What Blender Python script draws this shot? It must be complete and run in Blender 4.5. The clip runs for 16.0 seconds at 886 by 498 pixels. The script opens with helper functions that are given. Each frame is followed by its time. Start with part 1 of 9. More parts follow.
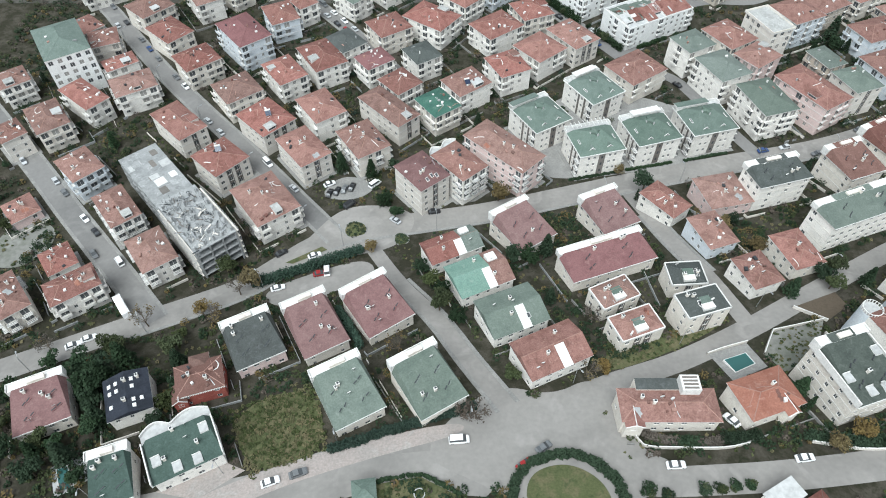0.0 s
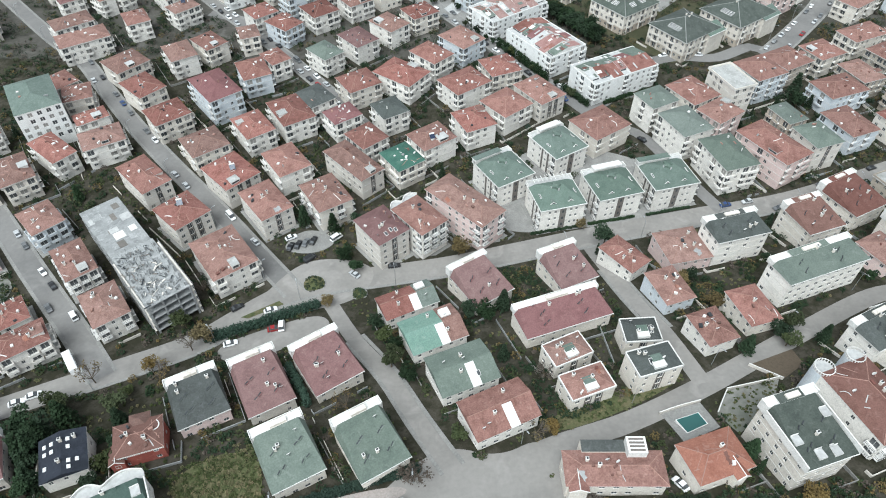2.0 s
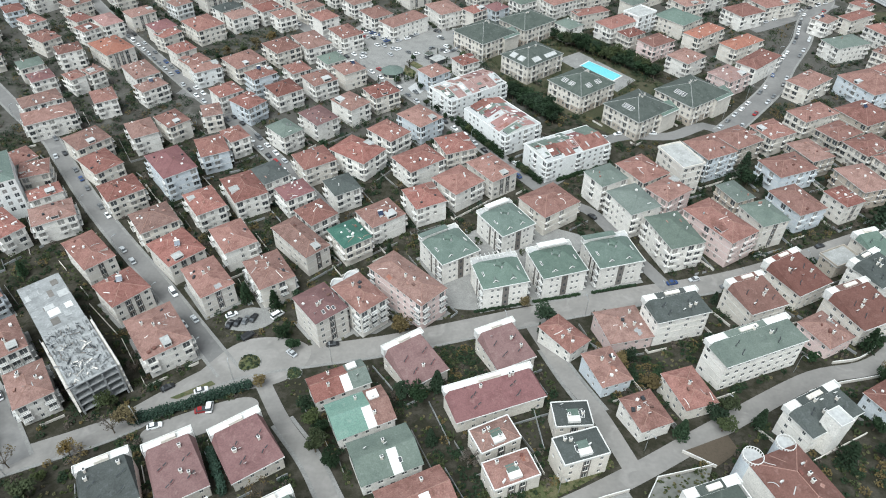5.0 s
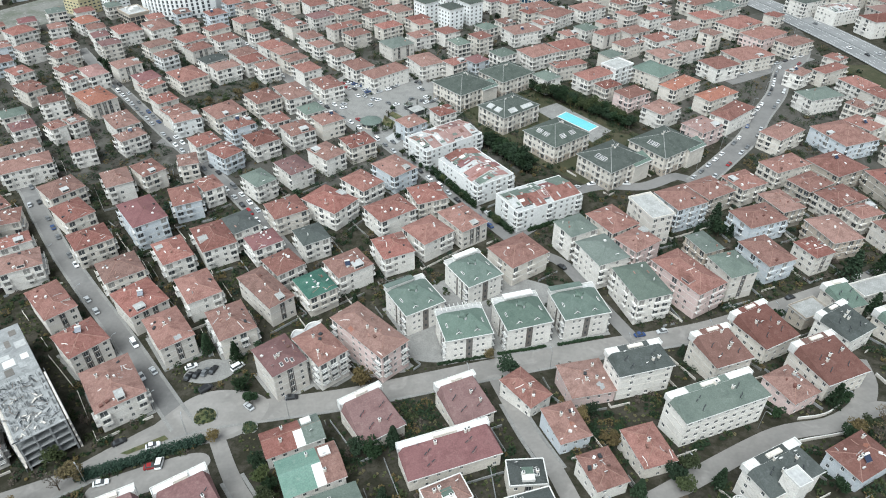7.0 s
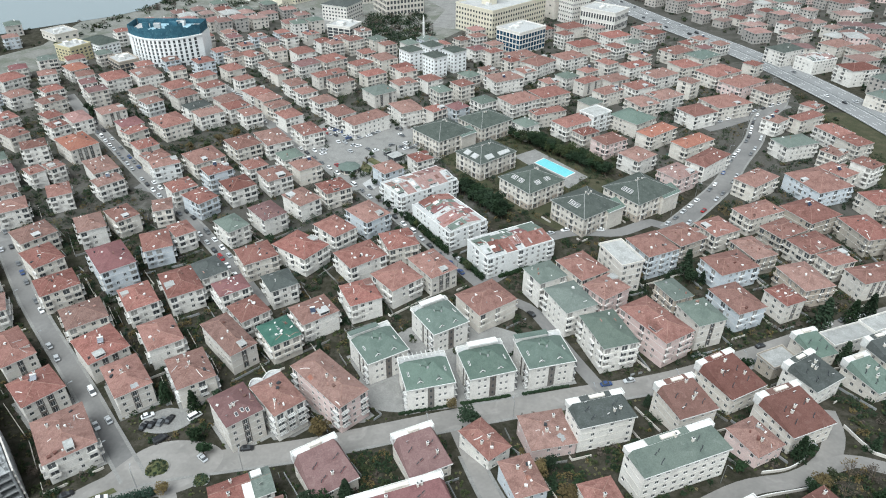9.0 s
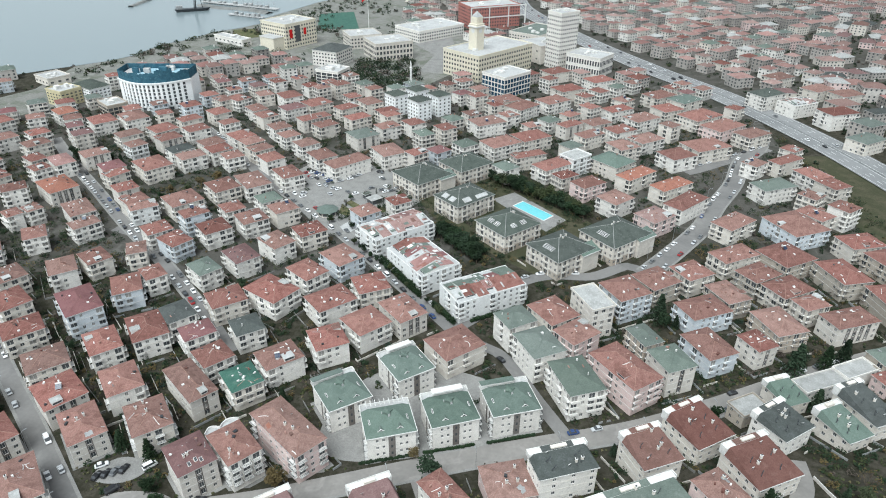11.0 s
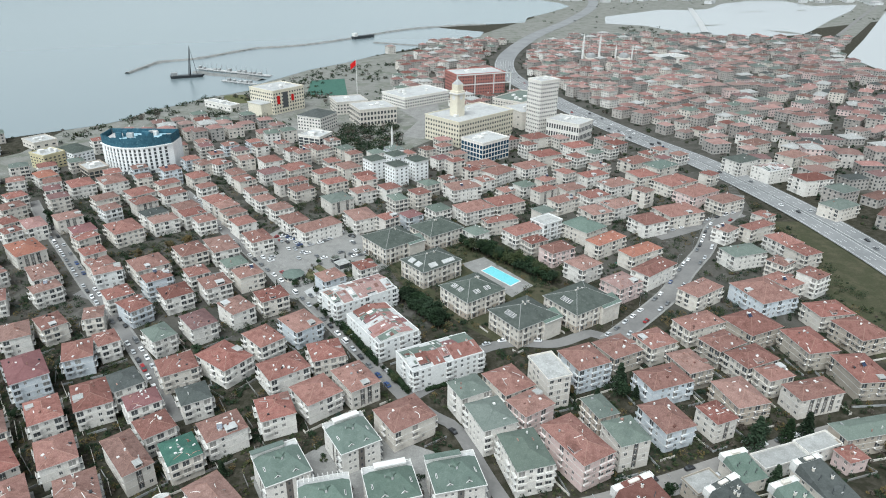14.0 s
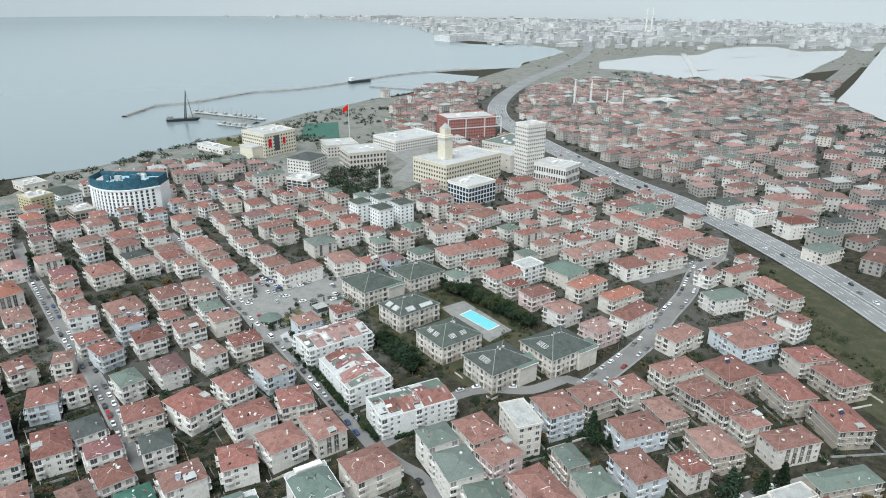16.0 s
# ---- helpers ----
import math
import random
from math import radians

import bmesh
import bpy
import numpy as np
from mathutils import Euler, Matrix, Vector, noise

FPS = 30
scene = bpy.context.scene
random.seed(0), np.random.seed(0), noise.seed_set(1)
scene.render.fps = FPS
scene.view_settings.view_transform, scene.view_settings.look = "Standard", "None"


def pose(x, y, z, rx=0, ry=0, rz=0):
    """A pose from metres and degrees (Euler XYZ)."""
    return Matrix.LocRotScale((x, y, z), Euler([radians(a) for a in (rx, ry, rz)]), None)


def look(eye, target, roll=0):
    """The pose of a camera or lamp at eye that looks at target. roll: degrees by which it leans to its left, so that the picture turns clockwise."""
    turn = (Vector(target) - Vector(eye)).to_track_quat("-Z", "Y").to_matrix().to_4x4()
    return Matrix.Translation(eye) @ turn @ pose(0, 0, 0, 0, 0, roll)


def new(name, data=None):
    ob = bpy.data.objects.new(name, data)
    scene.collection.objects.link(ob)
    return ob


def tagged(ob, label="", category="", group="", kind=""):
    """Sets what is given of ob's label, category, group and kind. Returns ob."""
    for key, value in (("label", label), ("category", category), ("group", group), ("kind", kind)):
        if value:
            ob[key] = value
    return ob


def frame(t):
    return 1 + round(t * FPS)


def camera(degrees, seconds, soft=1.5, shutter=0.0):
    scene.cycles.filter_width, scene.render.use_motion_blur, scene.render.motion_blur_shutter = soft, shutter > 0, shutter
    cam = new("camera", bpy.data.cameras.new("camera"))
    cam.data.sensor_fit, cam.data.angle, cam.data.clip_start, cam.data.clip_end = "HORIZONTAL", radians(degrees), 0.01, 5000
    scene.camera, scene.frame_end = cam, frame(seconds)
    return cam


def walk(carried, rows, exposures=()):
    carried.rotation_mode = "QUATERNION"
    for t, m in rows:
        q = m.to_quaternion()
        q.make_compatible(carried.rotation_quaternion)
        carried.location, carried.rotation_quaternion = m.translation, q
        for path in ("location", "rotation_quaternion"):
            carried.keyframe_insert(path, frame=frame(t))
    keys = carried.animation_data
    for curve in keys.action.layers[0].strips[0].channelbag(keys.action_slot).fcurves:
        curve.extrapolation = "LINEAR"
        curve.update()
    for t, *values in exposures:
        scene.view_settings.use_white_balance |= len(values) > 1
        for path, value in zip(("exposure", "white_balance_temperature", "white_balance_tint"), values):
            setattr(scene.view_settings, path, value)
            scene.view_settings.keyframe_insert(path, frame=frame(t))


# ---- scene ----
cam = camera(67.4, 16.0, soft=1.05)
METRES, EYE, TILT, LEAN, TURN = 108.0, 167.8, -50.8, 0.0, 0.0
ROWS = [
    (0.0, 0.0, 0.0, 0.0, -0.0, 0.0, 0.0),
    (0.5, 0.0295, 0.0026, 0.0065, -0.02, 0.94, -0.02),
    (1.0, 0.0621, 0.0055, 0.0124, -0.03, 1.99, -0.06),
    (1.5, 0.0916, 0.0076, 0.0185, -0.04, 2.95, -0.07),
    (2.0, 0.124, 0.0095, 0.0238, -0.04, 4.02, -0.1),
    (2.5, 0.1542, 0.0108, 0.0281, -0.04, 4.98, -0.13),
    (3.0, 0.1873, 0.0121, 0.0335, -0.06, 6.0, -0.15),
    (3.5, 0.2173, 0.014, 0.0381, -0.08, 6.94, -0.2),
    (4.0, 0.2489, 0.0161, 0.0446, -0.11, 7.94, -0.24),
    (6.5, 0.3969, 0.0257, 0.0747, -0.1, 12.73, -0.43),
    (7.0, 0.4284, 0.0273, 0.0805, -0.09, 13.72, -0.46),
    (7.5, 0.4575, 0.0287, 0.0859, -0.09, 14.62, -0.5),
    (8.0, 0.4902, 0.0302, 0.0909, -0.07, 15.59, -0.55),
    (8.5, 0.5198, 0.0314, 0.096, -0.05, 16.44, -0.58),
    (9.0, 0.5515, 0.0333, 0.101, -0.06, 17.34, -0.63),
    (11.5, 0.7045, 0.0441, 0.13, 0.04, 21.65, -0.79),
    (12.0, 0.7362, 0.0458, 0.137, 0.06, 22.53, -0.84),
    (12.5, 0.7656, 0.048, 0.141, 0.07, 23.35, -0.89),
    (13.0, 0.7972, 0.0504, 0.1478, 0.06, 24.2, -0.94),
    (13.5, 0.8269, 0.0525, 0.1532, 0.09, 25.03, -0.96),
    (14.0, 0.8585, 0.0548, 0.159, 0.11, 25.95, -1.0),
    (14.5, 0.8875, 0.0564, 0.1654, 0.13, 26.79, -1.03),
    (15.0, 0.9194, 0.058, 0.1718, 0.16, 27.69, -1.05),
    (15.5, 0.9489, 0.0599, 0.1765, 0.17, 28.53, -1.11),
    (16.0, 0.981, 0.0611, 0.1823, 0.19, 29.45, -1.15),
]
walk(cam, [(t, pose(0, 0, EYE, TILT, LEAN, TURN) @ pose(METRES * x, METRES * y, METRES * z, 90 + pitch, roll, yaw)) for t, x, y, z, yaw, pitch, roll in ROWS], [(0.0, 0.97, 6200, 3), (16.0, 0.84, 6200, 3)])

# ---- daylight: a bright overcast sky with a very soft, high sun ----
world = bpy.data.worlds.new("overcast")
scene.world = world
world.use_nodes = True
wn = world.node_tree.nodes
sky = wn.new("ShaderNodeTexSky")
sky.sky_type, sky.sun_disc = "NISHITA", False
SUN_EL, SUN_AZ = 60.0, 205.0
sky.sun_elevation, sky.sun_rotation = radians(SUN_EL), radians(SUN_AZ)
sky.air_density, sky.dust_density, sky.ozone_density = 1.0, 1.0, 1.0
cloud = wn.new("ShaderNodeHueSaturation")
cloud.inputs["Saturation"].default_value = 0.25
world.node_tree.links.new(sky.outputs[0], cloud.inputs["Color"])
world.node_tree.links.new(cloud.outputs[0], wn["Background"].inputs["Color"])
wn["Background"].inputs["Strength"].default_value = 0.105
sun = new("sun", bpy.data.lights.new("sun", "SUN"))
sun.data.energy, sun.data.angle, sun.data.color = 2.3, radians(45), (0.98, 0.99, 1.0)
az, el = radians(SUN_AZ), radians(SUN_EL)
sun.matrix_world = look((0, 0, 300), (-300 * math.sin(az) * math.cos(el), -300 * math.cos(az) * math.cos(el), 300 - 300 * math.sin(el)))


# ---- materials ----
def material(name, rough=0.8, metal=0.0):
    m = bpy.data.materials.new(name)
    m.use_nodes = True
    b = m.node_tree.nodes["Principled BSDF"]
    b.inputs["Roughness"].default_value, b.inputs["Metallic"].default_value = rough, metal
    return m, m.node_tree, b


def rgba(c, k=1.0):
    return (c[0] * k, c[1] * k, c[2] * k, 1)


def surface(name, base, alt, stain=None, scale=0.4, fine=6.0, rough=0.85, vary=0.12, bump=0.0, stretch=(1, 1, 1), amount=0.5, space="Object", island=False, metal=0.0, grain=0.18):
    """Two-scale weathered surface: patches of alt on base, fine grain, stains, a tone of its own for each object."""
    m, t, b = material(name, rough, metal)
    b.inputs["Specular IOR Level"].default_value = 0.08 if rough >= 0.7 else 0.4
    n, k = t.nodes, t.links.new
    co = n.new("ShaderNodeTexCoord")
    info = n.new("ShaderNodeObjectInfo")
    rnd = info.outputs["Random"]
    if island:
        rnd = n.new("ShaderNodeNewGeometry").outputs["Random Per Island"]
    off = n.new("ShaderNodeVectorMath"); off.operation = "MULTIPLY_ADD"
    comb = n.new("ShaderNodeCombineXYZ")
    for i in range(3):
        k(rnd, comb.inputs[i])
    k(comb.outputs[0], off.inputs[0]); off.inputs[1].default_value = (91, 57, 33)
    k(co.outputs[space], off.inputs[2])
    mp = n.new("ShaderNodeMapping"); mp.inputs["Scale"].default_value = stretch
    k(off.outputs[0], mp.inputs[0])
    big = n.new("ShaderNodeTexNoise"); big.inputs["Scale"].default_value, big.inputs["Detail"].default_value, big.inputs["Roughness"].default_value = scale, 4, 0.65
    k(mp.outputs[0], big.inputs["Vector"])
    ramp = n.new("ShaderNodeMapRange"); ramp.inputs[1].default_value, ramp.inputs[2].default_value = 0.62 - amount * 0.35, 0.72 - amount * 0.15
    k(big.outputs[0], ramp.inputs[0])
    mix = n.new("ShaderNodeMix"); mix.data_type = "RGBA"
    mix.inputs[6].default_value, mix.inputs[7].default_value = rgba(base), rgba(alt)
    k(ramp.outputs[0], mix.inputs[0])
    col = mix.outputs[2]
    small = n.new("ShaderNodeTexNoise"); small.inputs["Scale"].default_value, small.inputs["Detail"].default_value = fine, 3
    k(mp.outputs[0], small.inputs["Vector"])
    if stain:
        st = n.new("ShaderNodeTexNoise"); st.inputs["Scale"].default_value, st.inputs["Detail"].default_value, st.inputs["Distortion"].default_value = scale * 2.7, 5, 0.8
        k(mp.outputs[0], st.inputs["Vector"])
        sr = n.new("ShaderNodeMapRange"); sr.inputs[1].default_value, sr.inputs[2].default_value, sr.inputs[4].default_value = 0.56, 0.7, 0.75
        k(st.outputs[0], sr.inputs[0])
        m2 = n.new("ShaderNodeMix"); m2.data_type = "RGBA"
        k(sr.outputs[0], m2.inputs[0]); k(col, m2.inputs[6]); m2.inputs[7].default_value = rgba(stain)
        col = m2.outputs[2]
    val = n.new("ShaderNodeMath"); val.operation = "MULTIPLY_ADD"
    k(rnd, val.inputs[0]); val.inputs[1].default_value, val.inputs[2].default_value = 2 * vary, 1 - vary
    v2 = n.new("ShaderNodeMapRange"); v2.inputs[1].default_value, v2.inputs[2].default_value, v2.inputs[3].default_value, v2.inputs[4].default_value = 0.25, 0.75, 1 - grain, 1 + grain
    k(small.outputs[0], v2.inputs[0])
    v3 = n.new("ShaderNodeMath"); v3.operation = "MULTIPLY"
    k(val.outputs[0], v3.inputs[0]); k(v2.outputs[0], v3.inputs[1])
    hs = n.new("ShaderNodeHueSaturation")
    if vary > 0.11:
        tint = n.new("ShaderNodeMath"); tint.operation = "MULTIPLY"; tint.inputs[1].default_value = 7.31
        k(rnd, tint.inputs[0])
        fr = n.new("ShaderNodeMath"); fr.operation = "FRACT"
        k(tint.outputs[0], fr.inputs[0])
        hue = n.new("ShaderNodeMapRange"); hue.inputs[3].default_value, hue.inputs[4].default_value = 0.495, 0.509
        k(fr.outputs[0], hue.inputs[0]); k(hue.outputs[0], hs.inputs["Hue"])
        sat = n.new("ShaderNodeMapRange"); sat.inputs[3].default_value, sat.inputs[4].default_value = 1.06, 0.78
        k(fr.outputs[0], sat.inputs[0]); k(sat.outputs[0], hs.inputs["Saturation"])
    k(v3.outputs[0], hs.inputs["Value"]); k(col, hs.inputs["Color"])
    k(hs.outputs[0], b.inputs["Base Color"])
    if bump:
        bp = n.new("ShaderNodeBump"); bp.inputs["Strength"].default_value, bp.inputs["Distance"].default_value = min(1.0, bump), 0.06
        k(small.outputs[0], bp.inputs["Height"]); k(bp.outputs[0], b.inputs["Normal"])
    return m


def plain(name, c, rough=0.6, metal=0.0, vary=0.06):
    return surface(name, c, tuple(v * 0.86 for v in c), None, 1.2, 14.0, rough, vary, metal=metal)


ROOF = {
    "r": surface("red_clay_tiles", (0.212, 0.109, 0.092), (0.152, 0.075, 0.062), (0.25, 0.145, 0.124), 0.35, 2.6, 0.9, 0.2, 1.0, grain=0.28),
    "m": surface("maroon_shingles", (0.166, 0.088, 0.087), (0.138, 0.07, 0.07), (0.196, 0.115, 0.11), 0.25, 2.5, 0.9, 0.14, 0.5),
    "n": surface("rust_brown_tiles", (0.148, 0.072, 0.06), (0.118, 0.056, 0.046), (0.18, 0.10, 0.085), 0.25, 3.0, 0.9, 0.12, 0.7),
    "u": surface("olive_grey_shingles", (0.07, 0.082, 0.072), (0.052, 0.062, 0.055), (0.10, 0.112, 0.10), 0.25, 2.5, 0.85, 0.14, 0.4),
    "v": surface("navy_slate", (0.03, 0.034, 0.045), (0.022, 0.025, 0.032), (0.045, 0.05, 0.06), 0.25, 2.5, 0.7, 0.1, 0.4),
    "s": surface("faded_pink_tiles", (0.25, 0.15, 0.138), (0.20, 0.112, 0.102), (0.33, 0.235, 0.215), 0.25, 2.5, 0.9, 0.14, 0.7),
    "g": surface("green_shingles", (0.112, 0.148, 0.126), (0.093, 0.127, 0.107), (0.14, 0.175, 0.15), 0.25, 2.5, 0.85, 0.12, 0.4),
    "k": surface("grey_green_felt", (0.122, 0.147, 0.127), (0.10, 0.123, 0.107), (0.15, 0.174, 0.154), 0.22, 2.5, 0.85, 0.14, 0.4),
    "t": surface("teal_shingles", (0.058, 0.128, 0.1), (0.047, 0.105, 0.085), (0.10, 0.16, 0.135), 0.25, 2.5, 0.85, 0.1, 0.4),
    "h": surface("dark_green_shingles", (0.06, 0.088, 0.076), (0.048, 0.072, 0.062), (0.08, 0.112, 0.098), 0.25, 2.5, 0.85, 0.08, 0.4),
    "j": surface("mint_shingles", (0.15, 0.232, 0.195), (0.125, 0.205, 0.17), (0.19, 0.26, 0.225), 0.25, 2.5, 0.85, 0.05, 0.4),
    "d": surface("charcoal_shingles", (0.069, 0.077, 0.073), (0.055, 0.061, 0.058), (0.092, 0.10, 0.10), 0.25, 2.5, 0.85, 0.14, 0.4),
    "o": surface("salmon_tiles", (0.27, 0.125, 0.092), (0.225, 0.098, 0.072), (0.32, 0.18, 0.145), 0.25, 3.0, 0.9, 0.08, 0.7),
    "f": surface("grey_roof_screed", (0.33, 0.33, 0.32), (0.26, 0.26, 0.25), (0.42, 0.42, 0.41), 0.3, 2.5, 0.9, 0.1, 0.3),
}
WALL = {
    "w": surface("white_render", (0.725, 0.695, 0.652), (0.645, 0.616, 0.577), (0.50, 0.475, 0.44), 0.3, 4.0, 0.85, 0.09),
    "c": surface("cream_render", (0.64, 0.595, 0.535), (0.57, 0.53, 0.475), (0.49, 0.425, 0.385), 0.3, 4.0, 0.85, 0.09),
    "y": surface("greige_render", (0.60, 0.56, 0.51), (0.53, 0.495, 0.455), (0.64, 0.605, 0.555), 0.3, 4.0, 0.85, 0.08),
    "b": surface("pale_blue_render", (0.57, 0.60, 0.63), (0.51, 0.55, 0.585), (0.52, 0.54, 0.56), 0.3, 4.0, 0.85, 0.08),
    "p": surface("pale_pink_render", (0.66, 0.52, 0.49), (0.60, 0.47, 0.45), (0.58, 0.52, 0.49), 0.3, 4.0, 0.85, 0.08),
    "a": surface("tan_render", (0.42, 0.365, 0.305), (0.37, 0.32, 0.27), (0.48, 0.43, 0.37), 0.3, 4.0, 0.85, 0.12),
    "x": surface("clean_white_render", (0.73, 0.728, 0.715), (0.66, 0.658, 0.645), (0.60, 0.595, 0.58), 0.3, 4.0, 0.85, 0.03),
    "n": surface("brick_red_render", (0.33, 0.10, 0.08), (0.28, 0.085, 0.07), (0.36, 0.16, 0.13), 0.3, 4.0, 0.85, 0.06),
}
M_WHITE = surface("white_paint", (0.66, 0.648, 0.625), (0.57, 0.56, 0.54), (0.46, 0.45, 0.43), 0.5, 5.0, 0.7, 0.05)
M_STRIP = surface("taupe_panel", (0.165, 0.148, 0.135), (0.135, 0.121, 0.11), None, 0.5, 5.0, 0.8, 0.15)
M_CAP = surface("ridge_mortar", (0.30, 0.185, 0.155), (0.24, 0.135, 0.11), None, 0.8, 5.0, 0.9, 0.1)
M_CONC = surface("raw_concrete", (0.285, 0.29, 0.29), (0.21, 0.215, 0.215), (0.39, 0.395, 0.392), 0.25, 2.0, 0.92, 0.1, 0.4)
M_ROAD = surface("worn_asphalt", (0.245, 0.232, 0.218), (0.2, 0.19, 0.179), (0.285, 0.27, 0.255), 0.06, 0.9, 0.9, 0.02, 0.1, grain=0.07)
M_ASPH = surface("street_asphalt", (0.19, 0.184, 0.178), (0.155, 0.151, 0.147), (0.225, 0.218, 0.21), 0.04, 0.9, 0.9, 0.02, 0.1, grain=0.07)
M_HWY = surface("grey_motorway", (0.215, 0.217, 0.218), (0.175, 0.178, 0.18), (0.25, 0.252, 0.254), 0.03, 1.2, 0.9, 0.02, grain=0.08)
M_PAVE = surface("concrete_pavers", (0.235, 0.23, 0.22), (0.19, 0.186, 0.178), (0.275, 0.268, 0.255), 0.15, 2.0, 0.9, 0.04, 0.3)
M_PINK = surface("reddish_pavers", (0.32, 0.28, 0.26), (0.29, 0.262, 0.245), (0.33, 0.31, 0.292), 0.12, 2.0, 0.9, 0.03, 0.2)
M_GROUND = surface("garden_ground", (0.03, 0.029, 0.02), (0.062, 0.056, 0.045), (0.018, 0.022, 0.012), 0.22, 2.2, 0.95, 0.0, 0.6, amount=0.55)
M_GRASS = surface("rough_grass", (0.08, 0.09, 0.043), (0.13, 0.115, 0.068), (0.05, 0.065, 0.03), 0.25, 2.2, 0.95, 0.02, 0.9)
M_SAND = surface("grey_waste_ground", (0.185, 0.183, 0.168), (0.125, 0.132, 0.108), (0.25, 0.245, 0.23), 0.06, 0.8, 0.95, 0.0, 0.4)
M_YARD = surface("grey_paved_yards", (0.076, 0.072, 0.064), (0.044, 0.044, 0.036), (0.115, 0.11, 0.1), 0.05, 0.8, 0.95, 0.0)
# Plain across the bay, lightened so that its colour holds the haze.
M_PALE = surface("hazed_built_up_plain", (0.25, 0.256, 0.25), (0.205, 0.212, 0.203), (0.30, 0.305, 0.30), 0.01, 0.1, 0.95, 0.0)
M_VERGE = surface("dull_verge_grass", (0.05, 0.052, 0.031), (0.074, 0.068, 0.045), (0.042, 0.05, 0.027), 0.12, 1.6, 0.95, 0.0, 0.6)
M_LEAF = surface("evergreen_leaves", (0.024, 0.042, 0.021), (0.015, 0.028, 0.014), None, 0.8, 6.0, 0.7, 0.35)
M_LEAF2 = surface("olive_leaves", (0.048, 0.06, 0.025), (0.032, 0.042, 0.019), None, 0.8, 6.0, 0.7, 0.3)
M_AUTUMN = surface("autumn_leaves", (0.125, 0.092, 0.036), (0.08, 0.057, 0.027), None, 0.8, 6.0, 0.8, 0.25)
M_TWIG = surface("bare_twigs", (0.095, 0.078, 0.064), (0.065, 0.053, 0.044), None, 0.8, 6.0, 0.9, 0.2)
M_BARK = plain("bark", (0.10, 0.08, 0.06), 0.95)
M_TYRE = plain("rubber", (0.03, 0.03, 0.03), 0.8)
M_DARK = plain("dark_metal", (0.05, 0.055, 0.06), 0.5, 0.4)
M_STEEL = plain("galvanised_steel", (0.45, 0.46, 0.47), 0.45, 0.7)
M_HEDGE = surface("blue_green_needles", (0.036, 0.06, 0.044), (0.024, 0.042, 0.032), None, 0.8, 6.0, 0.7, 0.3)
M_TUFT = surface("dry_grass", (0.125, 0.11, 0.065), (0.075, 0.08, 0.04), None, 0.5, 4.0, 0.9, 0.3)
M_POOL = plain("turquoise_pool_tiles", (0.17, 0.52, 0.56), 0.25, 0.0, 0.01)
M_ROCK = surface("breakwater_rock", (0.21, 0.212, 0.205), (0.155, 0.157, 0.152), None, 0.1, 0.8, 0.95, 0.1, 0.6)
M_LROOF = surface("light_roof_membrane", (0.40, 0.40, 0.395), (0.33, 0.33, 0.325), (0.46, 0.46, 0.455), 0.06, 1.0, 0.9, 0.03)
M_RED = plain("flag_red", (0.55, 0.02, 0.02), 0.7)
M_LINE = plain("road_paint", (0.62, 0.62, 0.60), 0.7)


def glass(name, c, rough=0.08):
    m, t, b = material(name, rough)
    b.inputs["Base Color"].default_value = rgba(c)
    b.inputs["IOR"].default_value = 1.5
    return m


M_GLASS = glass("window_glass", (0.07, 0.075, 0.08))
# Paler glass for far panes: the softening of haze put into the colour.
M_HAZEPANE = glass("hazed_window_glass", (0.27, 0.26, 0.245))
M_BLUE = glass("blue_facade_glass", (0.02, 0.06, 0.10), 0.25)
M_NET = surface("blue_netting", (0.045, 0.115, 0.155), (0.03, 0.08, 0.115), (0.10, 0.19, 0.23), 0.25, 2.0, 0.8, 0.05)
M_DECK = plain("pale_blue_roof_sheet", (0.30, 0.45, 0.52), 0.7)
M_PURE = surface("bright_white_render", (0.82, 0.82, 0.81), (0.76, 0.765, 0.76), None, 0.2, 3.0, 0.8, 0.03)
M_PANEL = glass("solar_panel", (0.02, 0.03, 0.06), 0.15)


def water(name, c, wave, shine):
    m, t, b = material(name, 0.25)
    b.inputs["Specular IOR Level"].default_value = shine
    b.inputs["Base Color"].default_value = rgba(c)
    n, k = t.nodes, t.links.new
    co = n.new("ShaderNodeTexCoord")
    nz = n.new("ShaderNodeTexNoise"); nz.inputs["Scale"].default_value, nz.inputs["Detail"].default_value = wave, 4
    k(co.outputs["Object"], nz.inputs["Vector"])
    bp = n.new("ShaderNodeBump"); bp.inputs["Strength"].default_value, bp.inputs["Distance"].default_value = 0.06, 0.3
    k(nz.outputs[0], bp.inputs["Height"]); k(bp.outputs[0], b.inputs["Normal"])
    return m


M_SEA = water("sea_water", (0.165, 0.202, 0.212), 0.02, 0.55)
M_LAGOON = water("shallow_lagoon", (0.29, 0.30, 0.30), 0.02, 0.3)
M_DEEP = water("dark_green_pool", (0.03, 0.09, 0.085), 0.5, 0.5)
PAINT = [surface("car_paint_" + n, c, tuple(v * 0.95 for v in c), None, 1.0, 5.0, 0.3, 0.04) for n, c in
         (("white", (0.75, 0.75, 0.75)), ("silver", (0.45, 0.46, 0.47)), ("black", (0.02, 0.02, 0.022)), ("grey", (0.14, 0.145, 0.15)), ("red", (0.24, 0.018, 0.02)), ("blue", (0.03, 0.06, 0.16)))]


